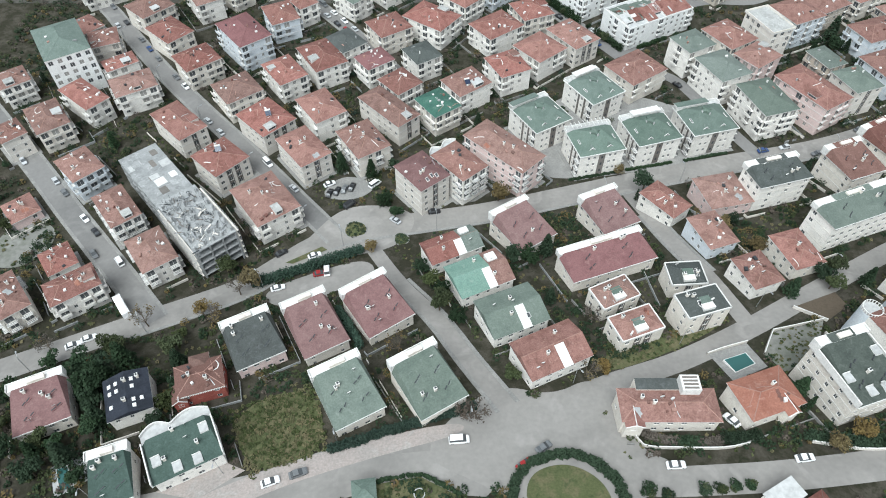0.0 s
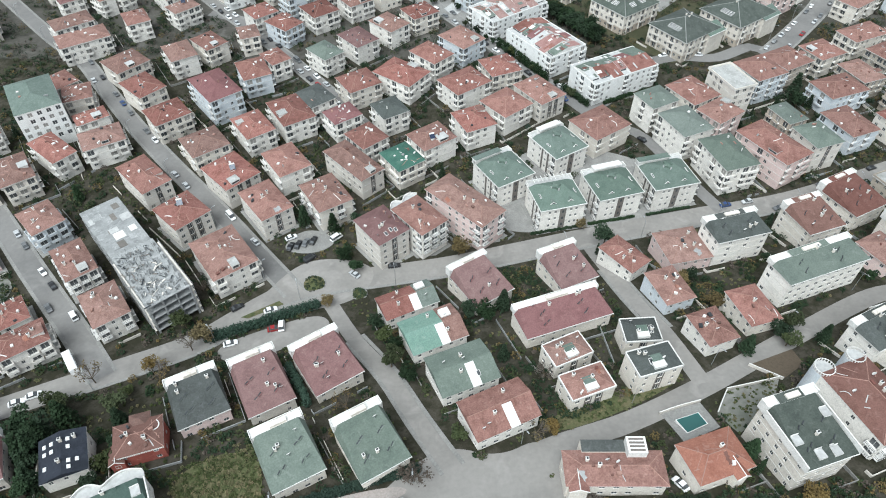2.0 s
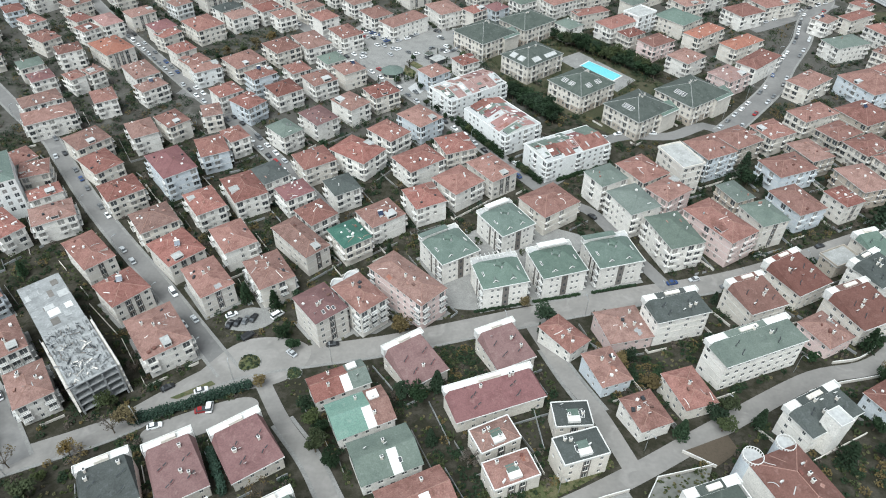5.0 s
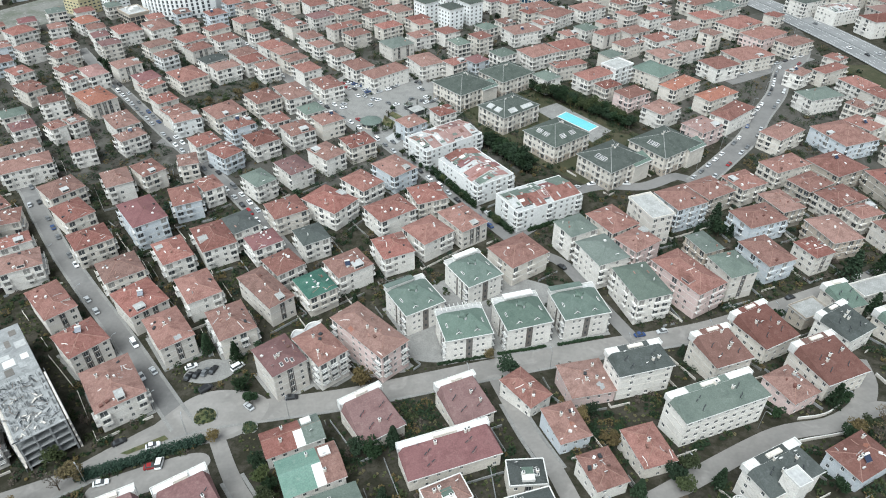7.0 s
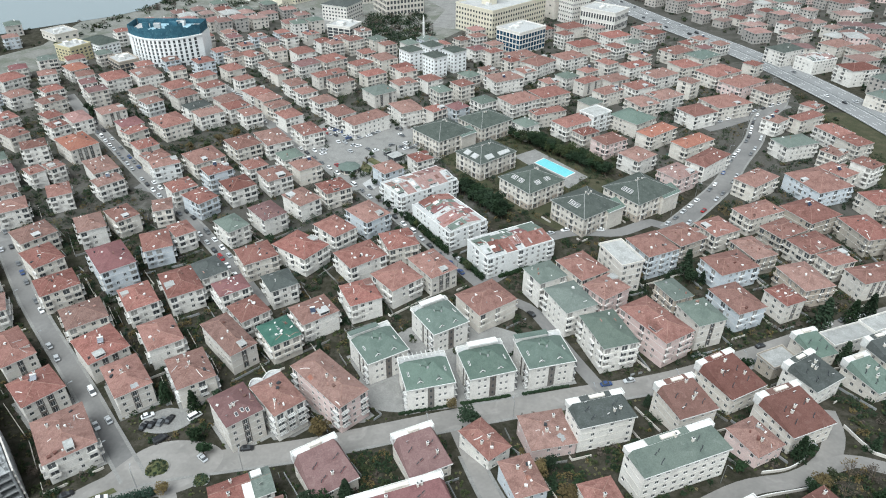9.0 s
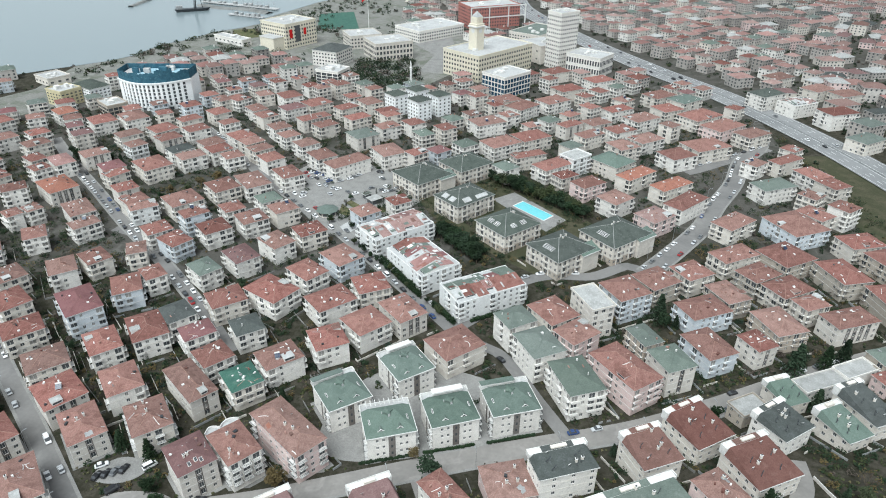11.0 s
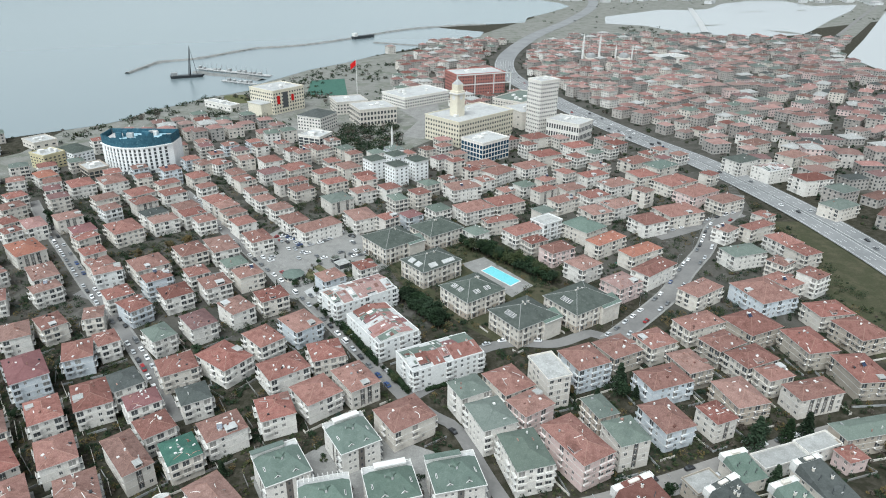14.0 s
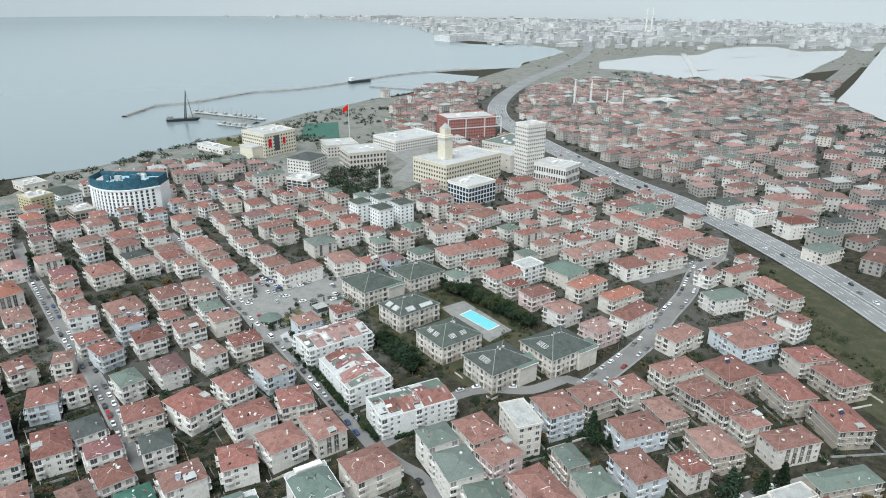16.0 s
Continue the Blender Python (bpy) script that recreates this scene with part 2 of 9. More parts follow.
# ---- mesh building ----
class Shape:
    """Collects faces with a material each, then becomes one mesh."""

    def __init__(self):
        self.v, self.f, self.m, self.mats, self.seen = [], [], [], [], {}

    def face(self, pts, mat):
        if mat not in self.mats:
            self.mats.append(mat)
        ids = []
        for p in pts:
            key = (round(p[0], 3), round(p[1], 3), round(p[2], 3))
            if key not in self.seen:
                self.seen[key] = len(self.v)
                self.v.append(tuple(p))
            ids.append(self.seen[key])
        if len(set(ids)) == len(ids):
            self.f.append(tuple(ids))
            self.m.append(self.mats.index(mat))

    def loose(self, pts, mat):
        """A face that shares no corner with others."""
        if mat not in self.mats:
            self.mats.append(mat)
        i = len(self.v)
        self.v += pts
        self.f.append(tuple(range(i, i + len(pts))))
        self.m.append(self.mats.index(mat))

    def box(self, x0, x1, y0, y1, z0, z1, mat, top=None, m=None):
        c = [Vector((x, y, z)) for z in (z0, z1) for y in (y0, y1) for x in (x0, x1)]
        if m:
            c = [m @ p for p in c]
        for k, q in enumerate(((0, 2, 3, 1), (4, 5, 7, 6), (0, 1, 5, 4), (2, 6, 7, 3), (0, 4, 6, 2), (1, 3, 7, 5))):
            self.face([c[i] for i in q], top if top and k == 1 else mat)

    def tube(self, pts, r, mat, n=6):
        """A tapered tube through points; r gives a radius for each."""
        rings = []
        for i, p in enumerate(pts):
            a = Vector(pts[min(i + 1, len(pts) - 1)]) - Vector(pts[max(i - 1, 0)])
            q = a.to_track_quat("Z", "Y")
            rings.append([Vector(p) + q @ Vector((r[i] * math.cos(6.2832 * j / n), r[i] * math.sin(6.2832 * j / n), 0)) for j in range(n)])
        for a, b in zip(rings, rings[1:]):
            for j in range(n):
                self.face((a[j], a[(j + 1) % n], b[(j + 1) % n], b[j]), mat)
        self.face(rings[-1], mat)
        self.face(rings[0][::-1], mat)

    def mesh(self, name):
        me = bpy.data.meshes.new(name)
        me.from_pydata(self.v, [], self.f)
        for m in self.mats:
            me.materials.append(m)
        me.polygons.foreach_set("material_index", self.m)
        me.update()
        return me

    def ob(self, name, parent=None, m=None):
        return place(name, self.mesh(name), parent, m)


def place(name, me, parent=None, m=None):
    o = new(name, me)
    if parent:
        o.parent = parent
    if m:
        o.matrix_basis = m
    return o


def height(x, y):
    """The ground: level by the sea, rising to a low hill."""
    s = 146 - y + 0.25 * (x + 28) - 5
    v = 0.215 * (math.sqrt(s * s + 64) + s) / 2
    return max(0.0, 26 - ((26 - v) + math.sqrt((26 - v) ** 2 + 9)) / 2)


# ---- ground, water, roads ----
xs = np.unique(np.concatenate([np.arange(-5600, -300, 200), np.arange(-300, 400, 7), np.arange(400, 5601, 200)]))
ys = np.unique(np.concatenate([np.arange(-800, -100, 100), np.arange(-100, 320, 7), np.arange(320, 6001, 160)]))
g = Shape()
g.v = [(x, y, height(x, y) - 0.08) for y in ys for x in xs]
nx = len(xs)
g.f = [(j * nx + i, j * nx + i + 1, (j + 1) * nx + i + 1, (j + 1) * nx + i) for j in range(len(ys) - 1) for i in range(nx - 1)]
g.m, g.mats = [0] * len(g.f), [M_GROUND]
tagged(g.ob("ground"), "brown earth, weeds and worn paving between the houses", "ground", kind="structure")


def smooth(pts, step=4.0):
    """A curve through points, at even steps."""
    p = [Vector((x, y, 0)) for x, y in pts]
    p = [2 * p[0] - p[1]] + p + [2 * p[-1] - p[-2]]
    out = []
    for a, b, c, d in zip(p, p[1:], p[2:], p[3:]):
        n = max(1, int((c - b).length / step))
        for i in range(n):
            t = i / n
            out.append(0.5 * (2 * b + (c - a) * t + (2 * a - 5 * b + 4 * c - d) * t * t + (3 * b - a - 3 * c + d) * t ** 3))
    return out + [p[-2]]


def offsets(path, w):
    res = []
    for i, p in enumerate(path):
        t = (path[min(i + 1, len(path) - 1)] - path[max(i - 1, 0)]).normalized()
        res.append(p + Vector((-t.y, t.x, 0)) * w)
    return res


def on_ground(p, dz=0.0):
    return Vector((p.x, p.y, height(p.x, p.y) + dz))


def strip(name, pts, half, mat, dz, label, category="road", step=4.0):
    path = smooth(pts, step)
    rails = [[on_ground(p, dz) for p in offsets(path, o)] for o in (half, half / 3, -half / 3, -half)]
    s = Shape()
    for a, b in zip(rails, rails[1:]):
        for i in range(len(path) - 1):
            s.face((a[i], b[i], b[i + 1], a[i + 1]), mat)
    tagged(s.ob(name), label, category, kind="structure")
    return path


def kerb(name, pts, off, wide, mat, label, high=0.13):
    """A raised walk along a road, with its kerb as a step."""
    path = smooth(pts)
    a, b = [on_ground(p, high) for p in offsets(path, off)], [on_ground(p, high) for p in offsets(path, off + wide)]
    s = Shape()
    dn = Vector((0, 0, -high - 0.4))
    for i in range(len(path) - 1):
        s.face((a[i], b[i], b[i + 1], a[i + 1]), mat)
        s.face((a[i] + dn, a[i], a[i + 1], a[i + 1] + dn), mat)
        s.face((b[i], b[i] + dn, b[i + 1] + dn, b[i + 1]), mat)
    tagged(s.ob(name), label, "pavement", kind="structure")


def rounded(pts):
    """A closed outline with its corners cut twice, as kerbs run."""
    for k in range(3):
        out = []
        for (x0, y0), (x1, y1) in zip(pts, pts[1:] + pts[:1]):
            out += [(0.75 * x0 + 0.25 * x1, 0.75 * y0 + 0.25 * y1), (0.25 * x0 + 0.75 * x1, 0.25 * y0 + 0.75 * y1)]
        pts = out
    return pts


def patch(name, pts, mat, dz, label, category="ground", kind="structure", z=None, crisp=False):
    s = Shape()
    if z is None and not crisp:
        pts = rounded(pts)
    cx, cy = sum(p[0] for p in pts) / len(pts), sum(p[1] for p in pts) / len(pts)
    n = 6 if z is None else 1
    for (x0, y0), (x1, y1) in zip(pts, pts[1:] + pts[:1]):
        for i in range(n):
            ring = []
            for k, (x, y) in ((i / n, (x0, y0)), ((i + 1) / n, (x0, y0)), ((i + 1) / n, (x1, y1)), (i / n, (x1, y1))):
                px, py = cx + (x - cx) * k, cy + (y - cy) * k
                ring.append((px, py, (height(px, py) if z is None else z) + dz))
            s.face(ring[1:] if i == 0 else ring, mat)
    return tagged(s.ob(name), label, category, kind=kind)


def flat_sheet(name, pts, mat, z, label, category):
    s = Shape()
    s.face([(x, y, z) for x, y in pts], mat)
    return tagged(s.ob(name), label, category, kind="structure")


COAST = [(-1500, 150), (-560, 380), (-420, 540), (-350, 605), (-328, 629), (-310, 644), (-287, 663), (-267, 680), (-253, 700), (-240, 753), (-218, 777), (-205, 815), (-179, 840), (-161, 866), (-166, 896), (-142, 950), (-116, 1016),
         (-75, 1076), (-32, 1161), (21, 1231), (59, 1300), (102, 1360), (148, 1408), (160, 1494), (101, 1529), (60, 1560), (101, 1600), (167, 1630), (265, 1684), (282, 1793), (348, 1921), (405, 2048), (445, 2148), (428, 2272), (368, 2404),
         (251, 2386), (155, 2422), (75, 2573), (22, 2964), (-140, 3584), (-398, 4034), (-700, 4330), (-1100, 4440), (-1550, 4480), (-2200, 4400), (-4500, 4600), (-5500, 4000), (-5500, 150)]
flat_sheet("water_sea", COAST, M_SEA, 0.3, "calm grey-green sea under an overcast sky", "sea")
LAGOON = [(489, 1846), (589, 1951), (700, 2069), (772, 2060), (846, 2106), (960, 2304), (1096, 2440), (1222, 2458), (1222, 2255), (1402, 2323), (1268, 2106), (1044, 1798), (895, 1580), (834, 1503), (746, 1466), (667, 1477), (627, 1502), (583, 1517), (541, 1642), (456, 1681)]
flat_sheet("water_lagoon", LAGOON, M_LAGOON, 0.35, "pale shallow lagoon behind the town", "lagoon")
flat_sheet("water_lake", [(745, 1014), (772, 1203), (932, 1439), (1699, 2608), (3200, 2900), (3200, 1014)], M_LAGOON, 0.35, "pale reservoir behind a long dam", "lake")

MAIN = [(-180, 62), (-145, 78), (-121, 89), (-91, 104), (-63, 118), (-52, 128), (-41, 138), (-29, 144), (-3, 149), (17, 153), (42, 160), (74, 169), (106, 177), (140, 185), (172, 197), (215, 215), (262, 232)]
MID = [(-35, 141), (-49, 157), (-71, 182), (-95, 208), (-117, 233), (-141, 263), (-157, 283), (-182, 306), (-225, 350)]
LEFT = [(-84, 106), (-99, 123), (-114, 139), (-129, 155), (-149, 177), (-185, 215), (-225, 260)]
DOWN = [(-24, 138), (-13, 119), (-2, 104), (7, 88), (16, 73), (23, 62)]
BOTTOM = [(-120, 36), (-61, 50), (-44, 53), (-24, 60), (-6, 64), (20, 67), (39, 78), (61, 86), (83, 97), (104, 109), (136, 127), (149, 132.6), (162, 135), (174, 142), (183, 154), (187, 167)]
BRANCH = [(170, 138), (181, 142), (190, 138.5), (215, 128), (250, 120)]
LOWER = [(22, 66), (37, 54), (64, 53), (98, 56), (140, 62)]
SIDE = [(64, 163), (68, 149), (72.5, 134), (78, 119), (83, 98)]
COURT = [(116, 180), (108, 198), (97, 224), (88, 232), (76, 243)]
CAFE = [(76, 243), (57, 271), (34, 304), (9, 338), (-16, 368), (-40, 398), (-75, 445), (-110, 490)]
CROSS = [(76, 243), (88, 255), (105, 278), (123, 287), (144, 287), (163, 297), (171, 290)]
SECOND = [(-14, 226), (-34, 253), (-68, 295), (-104, 335), (-138, 376), (-175, 420), (-210, 465)]
ACROSS = [(-16, 368), (-41, 352), (-61, 336), (-82, 322), (-108, 330)]
RIGHT = [(171, 290), (193, 314), (214, 339), (231, 366), (253, 398), (272, 434), (295, 462), (312, 500)]
LOOP = [(228, 416), (241, 423), (274, 444), (300, 460)]
HIGHWAY = [(372, 250), (364, 330), (357, 400), (343, 478), (314, 577), (276, 660), (236, 764), (209, 850), (184, 940), (173, 1020), (179, 1124), (208, 1262), (275, 1475), (390, 1763), (524, 2200), (640, 2900), (740, 3557), (900, 4600)]
ROADS = {}
for key, pts, half, mat, lab in (
        ("main", MAIN, 4.6, M_ROAD, "worn grey asphalt main street"), ("mid", MID, 2.9, M_ASPH, "grey asphalt side street lined with parked cars"),
        ("left", LEFT, 3.3, M_ASPH, "grey asphalt side street"), ("down", DOWN, 2.4, M_ROAD, "pale concrete lane down the hill"),
        ("bottom", BOTTOM, 3.1, M_ROAD, "pale worn hillside road"), ("lower", LOWER, 3.6, M_ROAD, "pale worn road round the park"),
        ("branch", BRANCH, 3.0, M_ROAD, "pale worn lane between garden walls"), ("side", SIDE, 2.6, M_ROAD, "narrow lane between villas"), ("court", COURT, 2.7, M_ASPH, "grey lane beside the apartment court"),
        ("cafe", CAFE, 3.6, M_ASPH, "busy grey street with parked cars"), ("cross", CROSS, 3.4, M_ASPH, "grey cross street"),
        ("second", SECOND, 2.7, M_ASPH, "grey side street lined with cars"), ("across", ACROSS, 3.2, M_ASPH, "grey cross street"),
        ("right", RIGHT, 4.8, M_ASPH, "wide curving grey street"), ("loop", LOOP, 5.0, M_ASPH, "grey road by the parking bay"),
        ("highway", HIGHWAY, 15.0, M_HWY, "wide grey motorway with two carriageways")):
    ROADS[key] = strip("road_" + key, pts, half, mat, 0.6 if key == "highway" else 0.03 + 0.004 * len(ROADS), lab, step=12.0 if key == "highway" else 4.0)
for key, pts, half in (("main", MAIN[3:], 4.6), ("down", DOWN[1:-1], 2.4), ("side", SIDE[1:-1], 2.6), ("mid", MID, 2.9), ("left", LEFT, 3.3), ("second", SECOND[1:], 2.7), ("cafe", CAFE[1:], 3.6), ("right", RIGHT, 4.8)):
    for side in (1, -1):
        if key == "main" and side > 0:
            continue
        kerb("pavement_" + key, pts, side * half, side * 1.1, M_PAVE, "grey concrete paved walk with a kerb")
patch("road_junction", [(4, 73), (15, 80), (27, 76), (38, 82), (46, 74), (43, 62), (56, 55), (38, 46), (24, 44), (10, 52), (-6, 60)], M_ROAD, 0.075, "wide pale asphalt junction", "road")
patch("road_widening", [(-60, 50), (-39, 55), (-13.6, 60.5), (4, 62), (14, 54), (9.4, 49.7), (2, 52.5), (-10.7, 53.6), (-22.9, 49.5), (-43.7, 46), (-60, 42)], M_ROAD, 0.07, "wide worn asphalt beside the junction", "road", crisp=True)
patch("road_forecourt", [(-52, 126), (-44, 142), (-34, 156), (-16, 156), (-8, 150), (-14, 136), (-30, 132)], M_ROAD, 0.08, "wide asphalt junction round a green island", "road")
patch("pavement_pink", [(-60, 48), (-42, 57.2), (-20, 64), (4, 69.6), (6, 66), (-16, 60), (-38, 52.5), (-56, 43)], M_PINK, 0.09, "faded reddish block paving", "pavement")


# ---- houses ----
STOREY, PLINTH = 2.9, 0.55
WINDOW = {}


def window_mesh(w, h):
    """A white frame with a mullion round a recessed pane."""
    if (w, h) not in WINDOW:
        s, t = Shape(), 0.09
        for x0, x1, z0, z1 in ((-w / 2, w / 2, 0, t), (-w / 2, w / 2, h - t, h), (-w / 2, -w / 2 + t, t, h - t), (w / 2 - t, w / 2, t, h - t), (-0.035, 0.035, t, h - t)):
            s.box(x0, x1, -0.02, 0.07, z0, z1, M_WHITE)
        s.face(((-w / 2, 0.05, 0), (w / 2, 0.05, 0), (w / 2, 0.05, h), (-w / 2, 0.05, h)), M_GLASS)
        WINDOW[(w, h)] = s.mesh("window")
    return WINDOW[(w, h)]


def balcony_mesh(w, deep, wall, rail):
    key = ("balcony", w, deep, wall.name, rail)
    if key not in WINDOW:
        s = Shape()
        s.box(-w / 2, w / 2, -deep, 0, -0.16, 0.0, M_WHITE)
        if rail:
            for z in (0.45, 0.95):
                s.box(-w / 2, w / 2, -deep, -deep + 0.05, z, z + 0.06, M_DARK)
                s.box(-w / 2, -w / 2 + 0.05, -deep, 0, z, z + 0.06, M_DARK)
                s.box(w / 2 - 0.05, w / 2, -deep, 0, z, z + 0.06, M_DARK)
            n = int(w / 0.5)
            for i in range(n + 1):
                x = -w / 2 + (w - 0.05) * i / n
                s.box(x, x + 0.05, -deep, -deep + 0.05, 0, 0.98, M_DARK)
        else:
            s.box(-w / 2, w / 2, -deep, -deep + 0.12, 0, 0.92, wall)
            s.box(-w / 2, -w / 2 + 0.12, -deep + 0.12, 0, 0, 0.92, wall)
            s.box(w / 2 - 0.12, w / 2, -deep + 0.12, 0, 0, 0.92, wall)
        WINDOW[key] = s.mesh("balcony")
    return WINDOW[key]


def side_matrix(k, w, d):
    """The frame of a facade: x along it, y into the house."""
    half = d / 2 if k % 2 == 0 else w / 2
    return pose(0, 0, 0, 0, 0, 90 * k) @ pose(0, -half, 0)


def facade(s, m, length, top, storeys, wall, openings, base):
    """One wall face with its openings cut through and their reveals."""
    xs = sorted({-length / 2, length / 2, *[v for o in openings for v in (o[0] - o[2] / 2, o[0] + o[2] / 2)]})
    zs = sorted({base, top, *[v for o in openings for v in (o[1], o[1] + o[3])]})
    holes = [(o[0] - o[2] / 2, o[0] + o[2] / 2, o[1], o[1] + o[3]) for o in openings]
    for x0, x1 in zip(xs, xs[1:]):
        col = [h for h in holes if h[0] < (x0 + x1) / 2 < h[1]]
        start = base
        for h in sorted(col, key=lambda h: h[2]):
            if h[2] > start + 1e-4:
                s.face([m @ Vector(p) for p in ((x0, 0, start), (x1, 0, start), (x1, 0, h[2]), (x0, 0, h[2]))], wall)
            start = h[3]
        if top > start + 1e-4:
            s.face([m @ Vector(p) for p in ((x0, 0, start), (x1, 0, start), (x1, 0, top), (x0, 0, top))], wall)
    r = 0.16
    for x0, x1, z0, z1 in holes:
        for q in (((x0, 0, z0), (x1, 0, z0), (x1, r, z0), (x0, r, z0)), ((x0, 0, z1), (x0, r, z1), (x1, r, z1), (x1, 0, z1)),
                  ((x0, 0, z0), (x0, r, z0), (x0, r, z1), (x0, 0, z1)), ((x1, 0, z0), (x1, 0, z1), (x1, r, z1), (x1, r, z0))):
            s.face([m @ Vector(p) for p in q], wall)


def hip_roof(s, w, d, z, rise, mat, fascia=0.22, kind="hip", trim=None):
    a, b = w / 2, d / 2
    trim = trim or M_WHITE
    E = [Vector((-a, -b, z)), Vector((a, -b, z)), Vector((a, b, z)), Vector((-a, b, z))]
    lo = [p - Vector((0, 0, fascia)) for p in E]
    for i in range(4):
        j = (i + 1) % 4
        s.face((lo[i], lo[j], E[j], E[i]), trim)
    s.face(lo[::-1], trim)
    if kind == "flat":
        s.face(E, mat)
        return []
    if kind == "shed":
        yb, i = b - 2.2, min(1.4, a * 0.2)
        t0, t1 = Vector((-a + i, yb, z + rise)), Vector((a - i, yb, z + rise))
        s0, s1 = Vector((-a, yb, z)), Vector((a, yb, z))
        s.face((E[0], E[1], t1, t0), mat)
        s.face((s0, E[0], t0), mat); s.face((E[1], s1, t1), mat)
        s.face((s1, s0, t0, t1), trim)
        s.face((s0, s1, E[2], E[3]), trim)
        return []
    if kind == "gable":
        r0, r1 = (Vector((-a, 0, z + rise)), Vector((a, 0, z + rise))) if w >= d else (Vector((0, -b, z + rise)), Vector((0, b, z + rise)))
    elif w >= d:
        c = max(0.0, a - b * 0.95)
        r0, r1 = Vector((-c, 0, z + rise)), Vector((c, 0, z + rise))
    else:
        c = max(0.0, b - a * 0.95)
        r0, r1 = Vector((0, -c, z + rise)), Vector((0, c, z + rise))
    if w >= d:
        s.face((E[0], E[1], r1, r0), mat); s.face((E[2], E[3], r0, r1), mat)
        s.face((E[1], E[2], r1), mat); s.face((E[3], E[0], r0), mat)
        hips = ((E[0], r0), (E[3], r0), (E[1], r1), (E[2], r1))
    else:
        s.face((E[1], E[2], r1, r0), mat); s.face((E[3], E[0], r0, r1), mat)
        s.face((E[0], E[1], r0), mat); s.face((E[2], E[3], r1), mat)
        hips = ((E[0], r0), (E[1], r0), (E[2], r1), (E[3], r1))
    return [(r0, r1), *(hips if kind == "hip" else ())]


def cap_shape(lines, mat):
    s = Shape()
    for p, q in lines:
        if (q - p).length < 0.5:
            continue
        t = (q - p).normalized()
        u = t.cross(Vector((0, 0, 1))).normalized() * 0.11
        up = Vector((0, 0, 0.08))
        s.face((p - u, q - u, q + up, p + up), mat)
        s.face((p + up, q + up, q + u, p + u), mat)
        s.face((p - u, p + up, p + u), mat)
    return s


def chimney_mesh():
    if "chimney" not in WINDOW:
        s = Shape()
        s.box(-0.35, 0.35, -0.28, 0.28, -1.2, 0.95, WALL["c"])
        s.box(-0.45, 0.45, -0.38, 0.38, 0.95, 1.08, M_WHITE)
        s.box(-0.25, 0.25, -0.18, 0.18, 1.08, 1.3, M_DARK)
        WINDOW["chimney"] = s.mesh("chimney")
    return WINDOW["chimney"]


def heater_mesh():
    """A solar water heater: a tilted panel under a white tank."""
    if "heater" not in WINDOW:
        s = Shape()
        s.face(((-1, -1.0, 0.1), (1, -1.0, 0.1), (1, 0.5, 1.1), (-1, 0.5, 1.1)), M_PANEL)
        s.face(((-1, 0.5, 1.05), (1, 0.5, 1.05), (1, -1.0, 0.05), (-1, -1.0, 0.05)), M_STEEL)
        tank = Shape()
        tank.tube([(-1, 0.75, 1.25), (1, 0.75, 1.25)], [0.32, 0.32], M_WHITE, 8)
        WINDOW["tank"] = tank.mesh("tank")
        for x in (-0.9, 0.9):
            s.box(x - 0.04, x + 0.04, 0.7, 0.78, -0.8, 1.2, M_STEEL)
            s.box(x - 0.04, x + 0.04, -0.98, -0.9, -0.8, 0.1, M_STEEL)
        WINDOW["heater"] = s.mesh("solar_water_heater")
    return WINDOW["heater"]


def dish_mesh():
    if "dish" not in WINDOW:
        s = Shape()
        n = 10
        tilt = pose(0, 0, 0.9, 50, 0, 200)
        c = tilt @ Vector((0, 0, 0))
        for j in range(n):
            a, b = 6.2832 * j / n, 6.2832 * (j + 1) / n
            s.face((c, tilt @ Vector((0.55 * math.cos(a), 0.55 * math.sin(a), 0.16)), tilt @ Vector((0.55 * math.cos(b), 0.55 * math.sin(b), 0.16))), M_WHITE)
        s.tube([(0, 0, -0.6), (0, 0, 0.9)], [0.04, 0.04], M_STEEL, 5)
        WINDOW["dish"] = s.mesh("satellite_dish")
    return WINDOW["dish"]


def dormer_mesh(mat):
    key = "dormer" + mat.name
    if key not in WINDOW:
        s = Shape()
        s.face(((-1.1, 0, -0.1), (1.1, 0, -0.1), (0, 0, 0.85)), M_WHITE)
        s.face(((-0.6, -0.02, 0.05), (0.6, -0.02, 0.05), (0, -0.02, 0.6)), M_GLASS)
        s.face(((-1.1, 0, -0.1), (0, 0, 0.85), (0, 2.2, 0.85)), mat)
        s.face(((0, 0, 0.85), (1.1, 0, -0.1), (0, 2.2, 0.85)), mat)
        for sx in (-1, 1):
            s.box(-0.06, 0.06, -0.08, 0.1, 0, 1.5, M_WHITE, m=pose(sx * 1.15, 0, -0.12, 0, -sx * 49, 0))
        WINDOW[key] = s.mesh("dormer")
    return WINDOW[key]


def vent_mesh(mat):
    """A small wedge-shaped roof vent whose dark fin paints in its shadow strip."""
    key = "vent" + mat.name
    if key not in WINDOW:
        s = Shape()
        q = pose(0, 0, 0, 0, 0, -55)
        s.box(-0.13, 0.13, -0.55, 0.55, -0.1, 0.2, M_DARK, m=q)
        s.box(0.14, 0.5, -0.6, 0.7, -0.1, 0.12, mat, m=q)
        WINDOW[key] = s.mesh("roof_vent")
    return WINDOW[key]


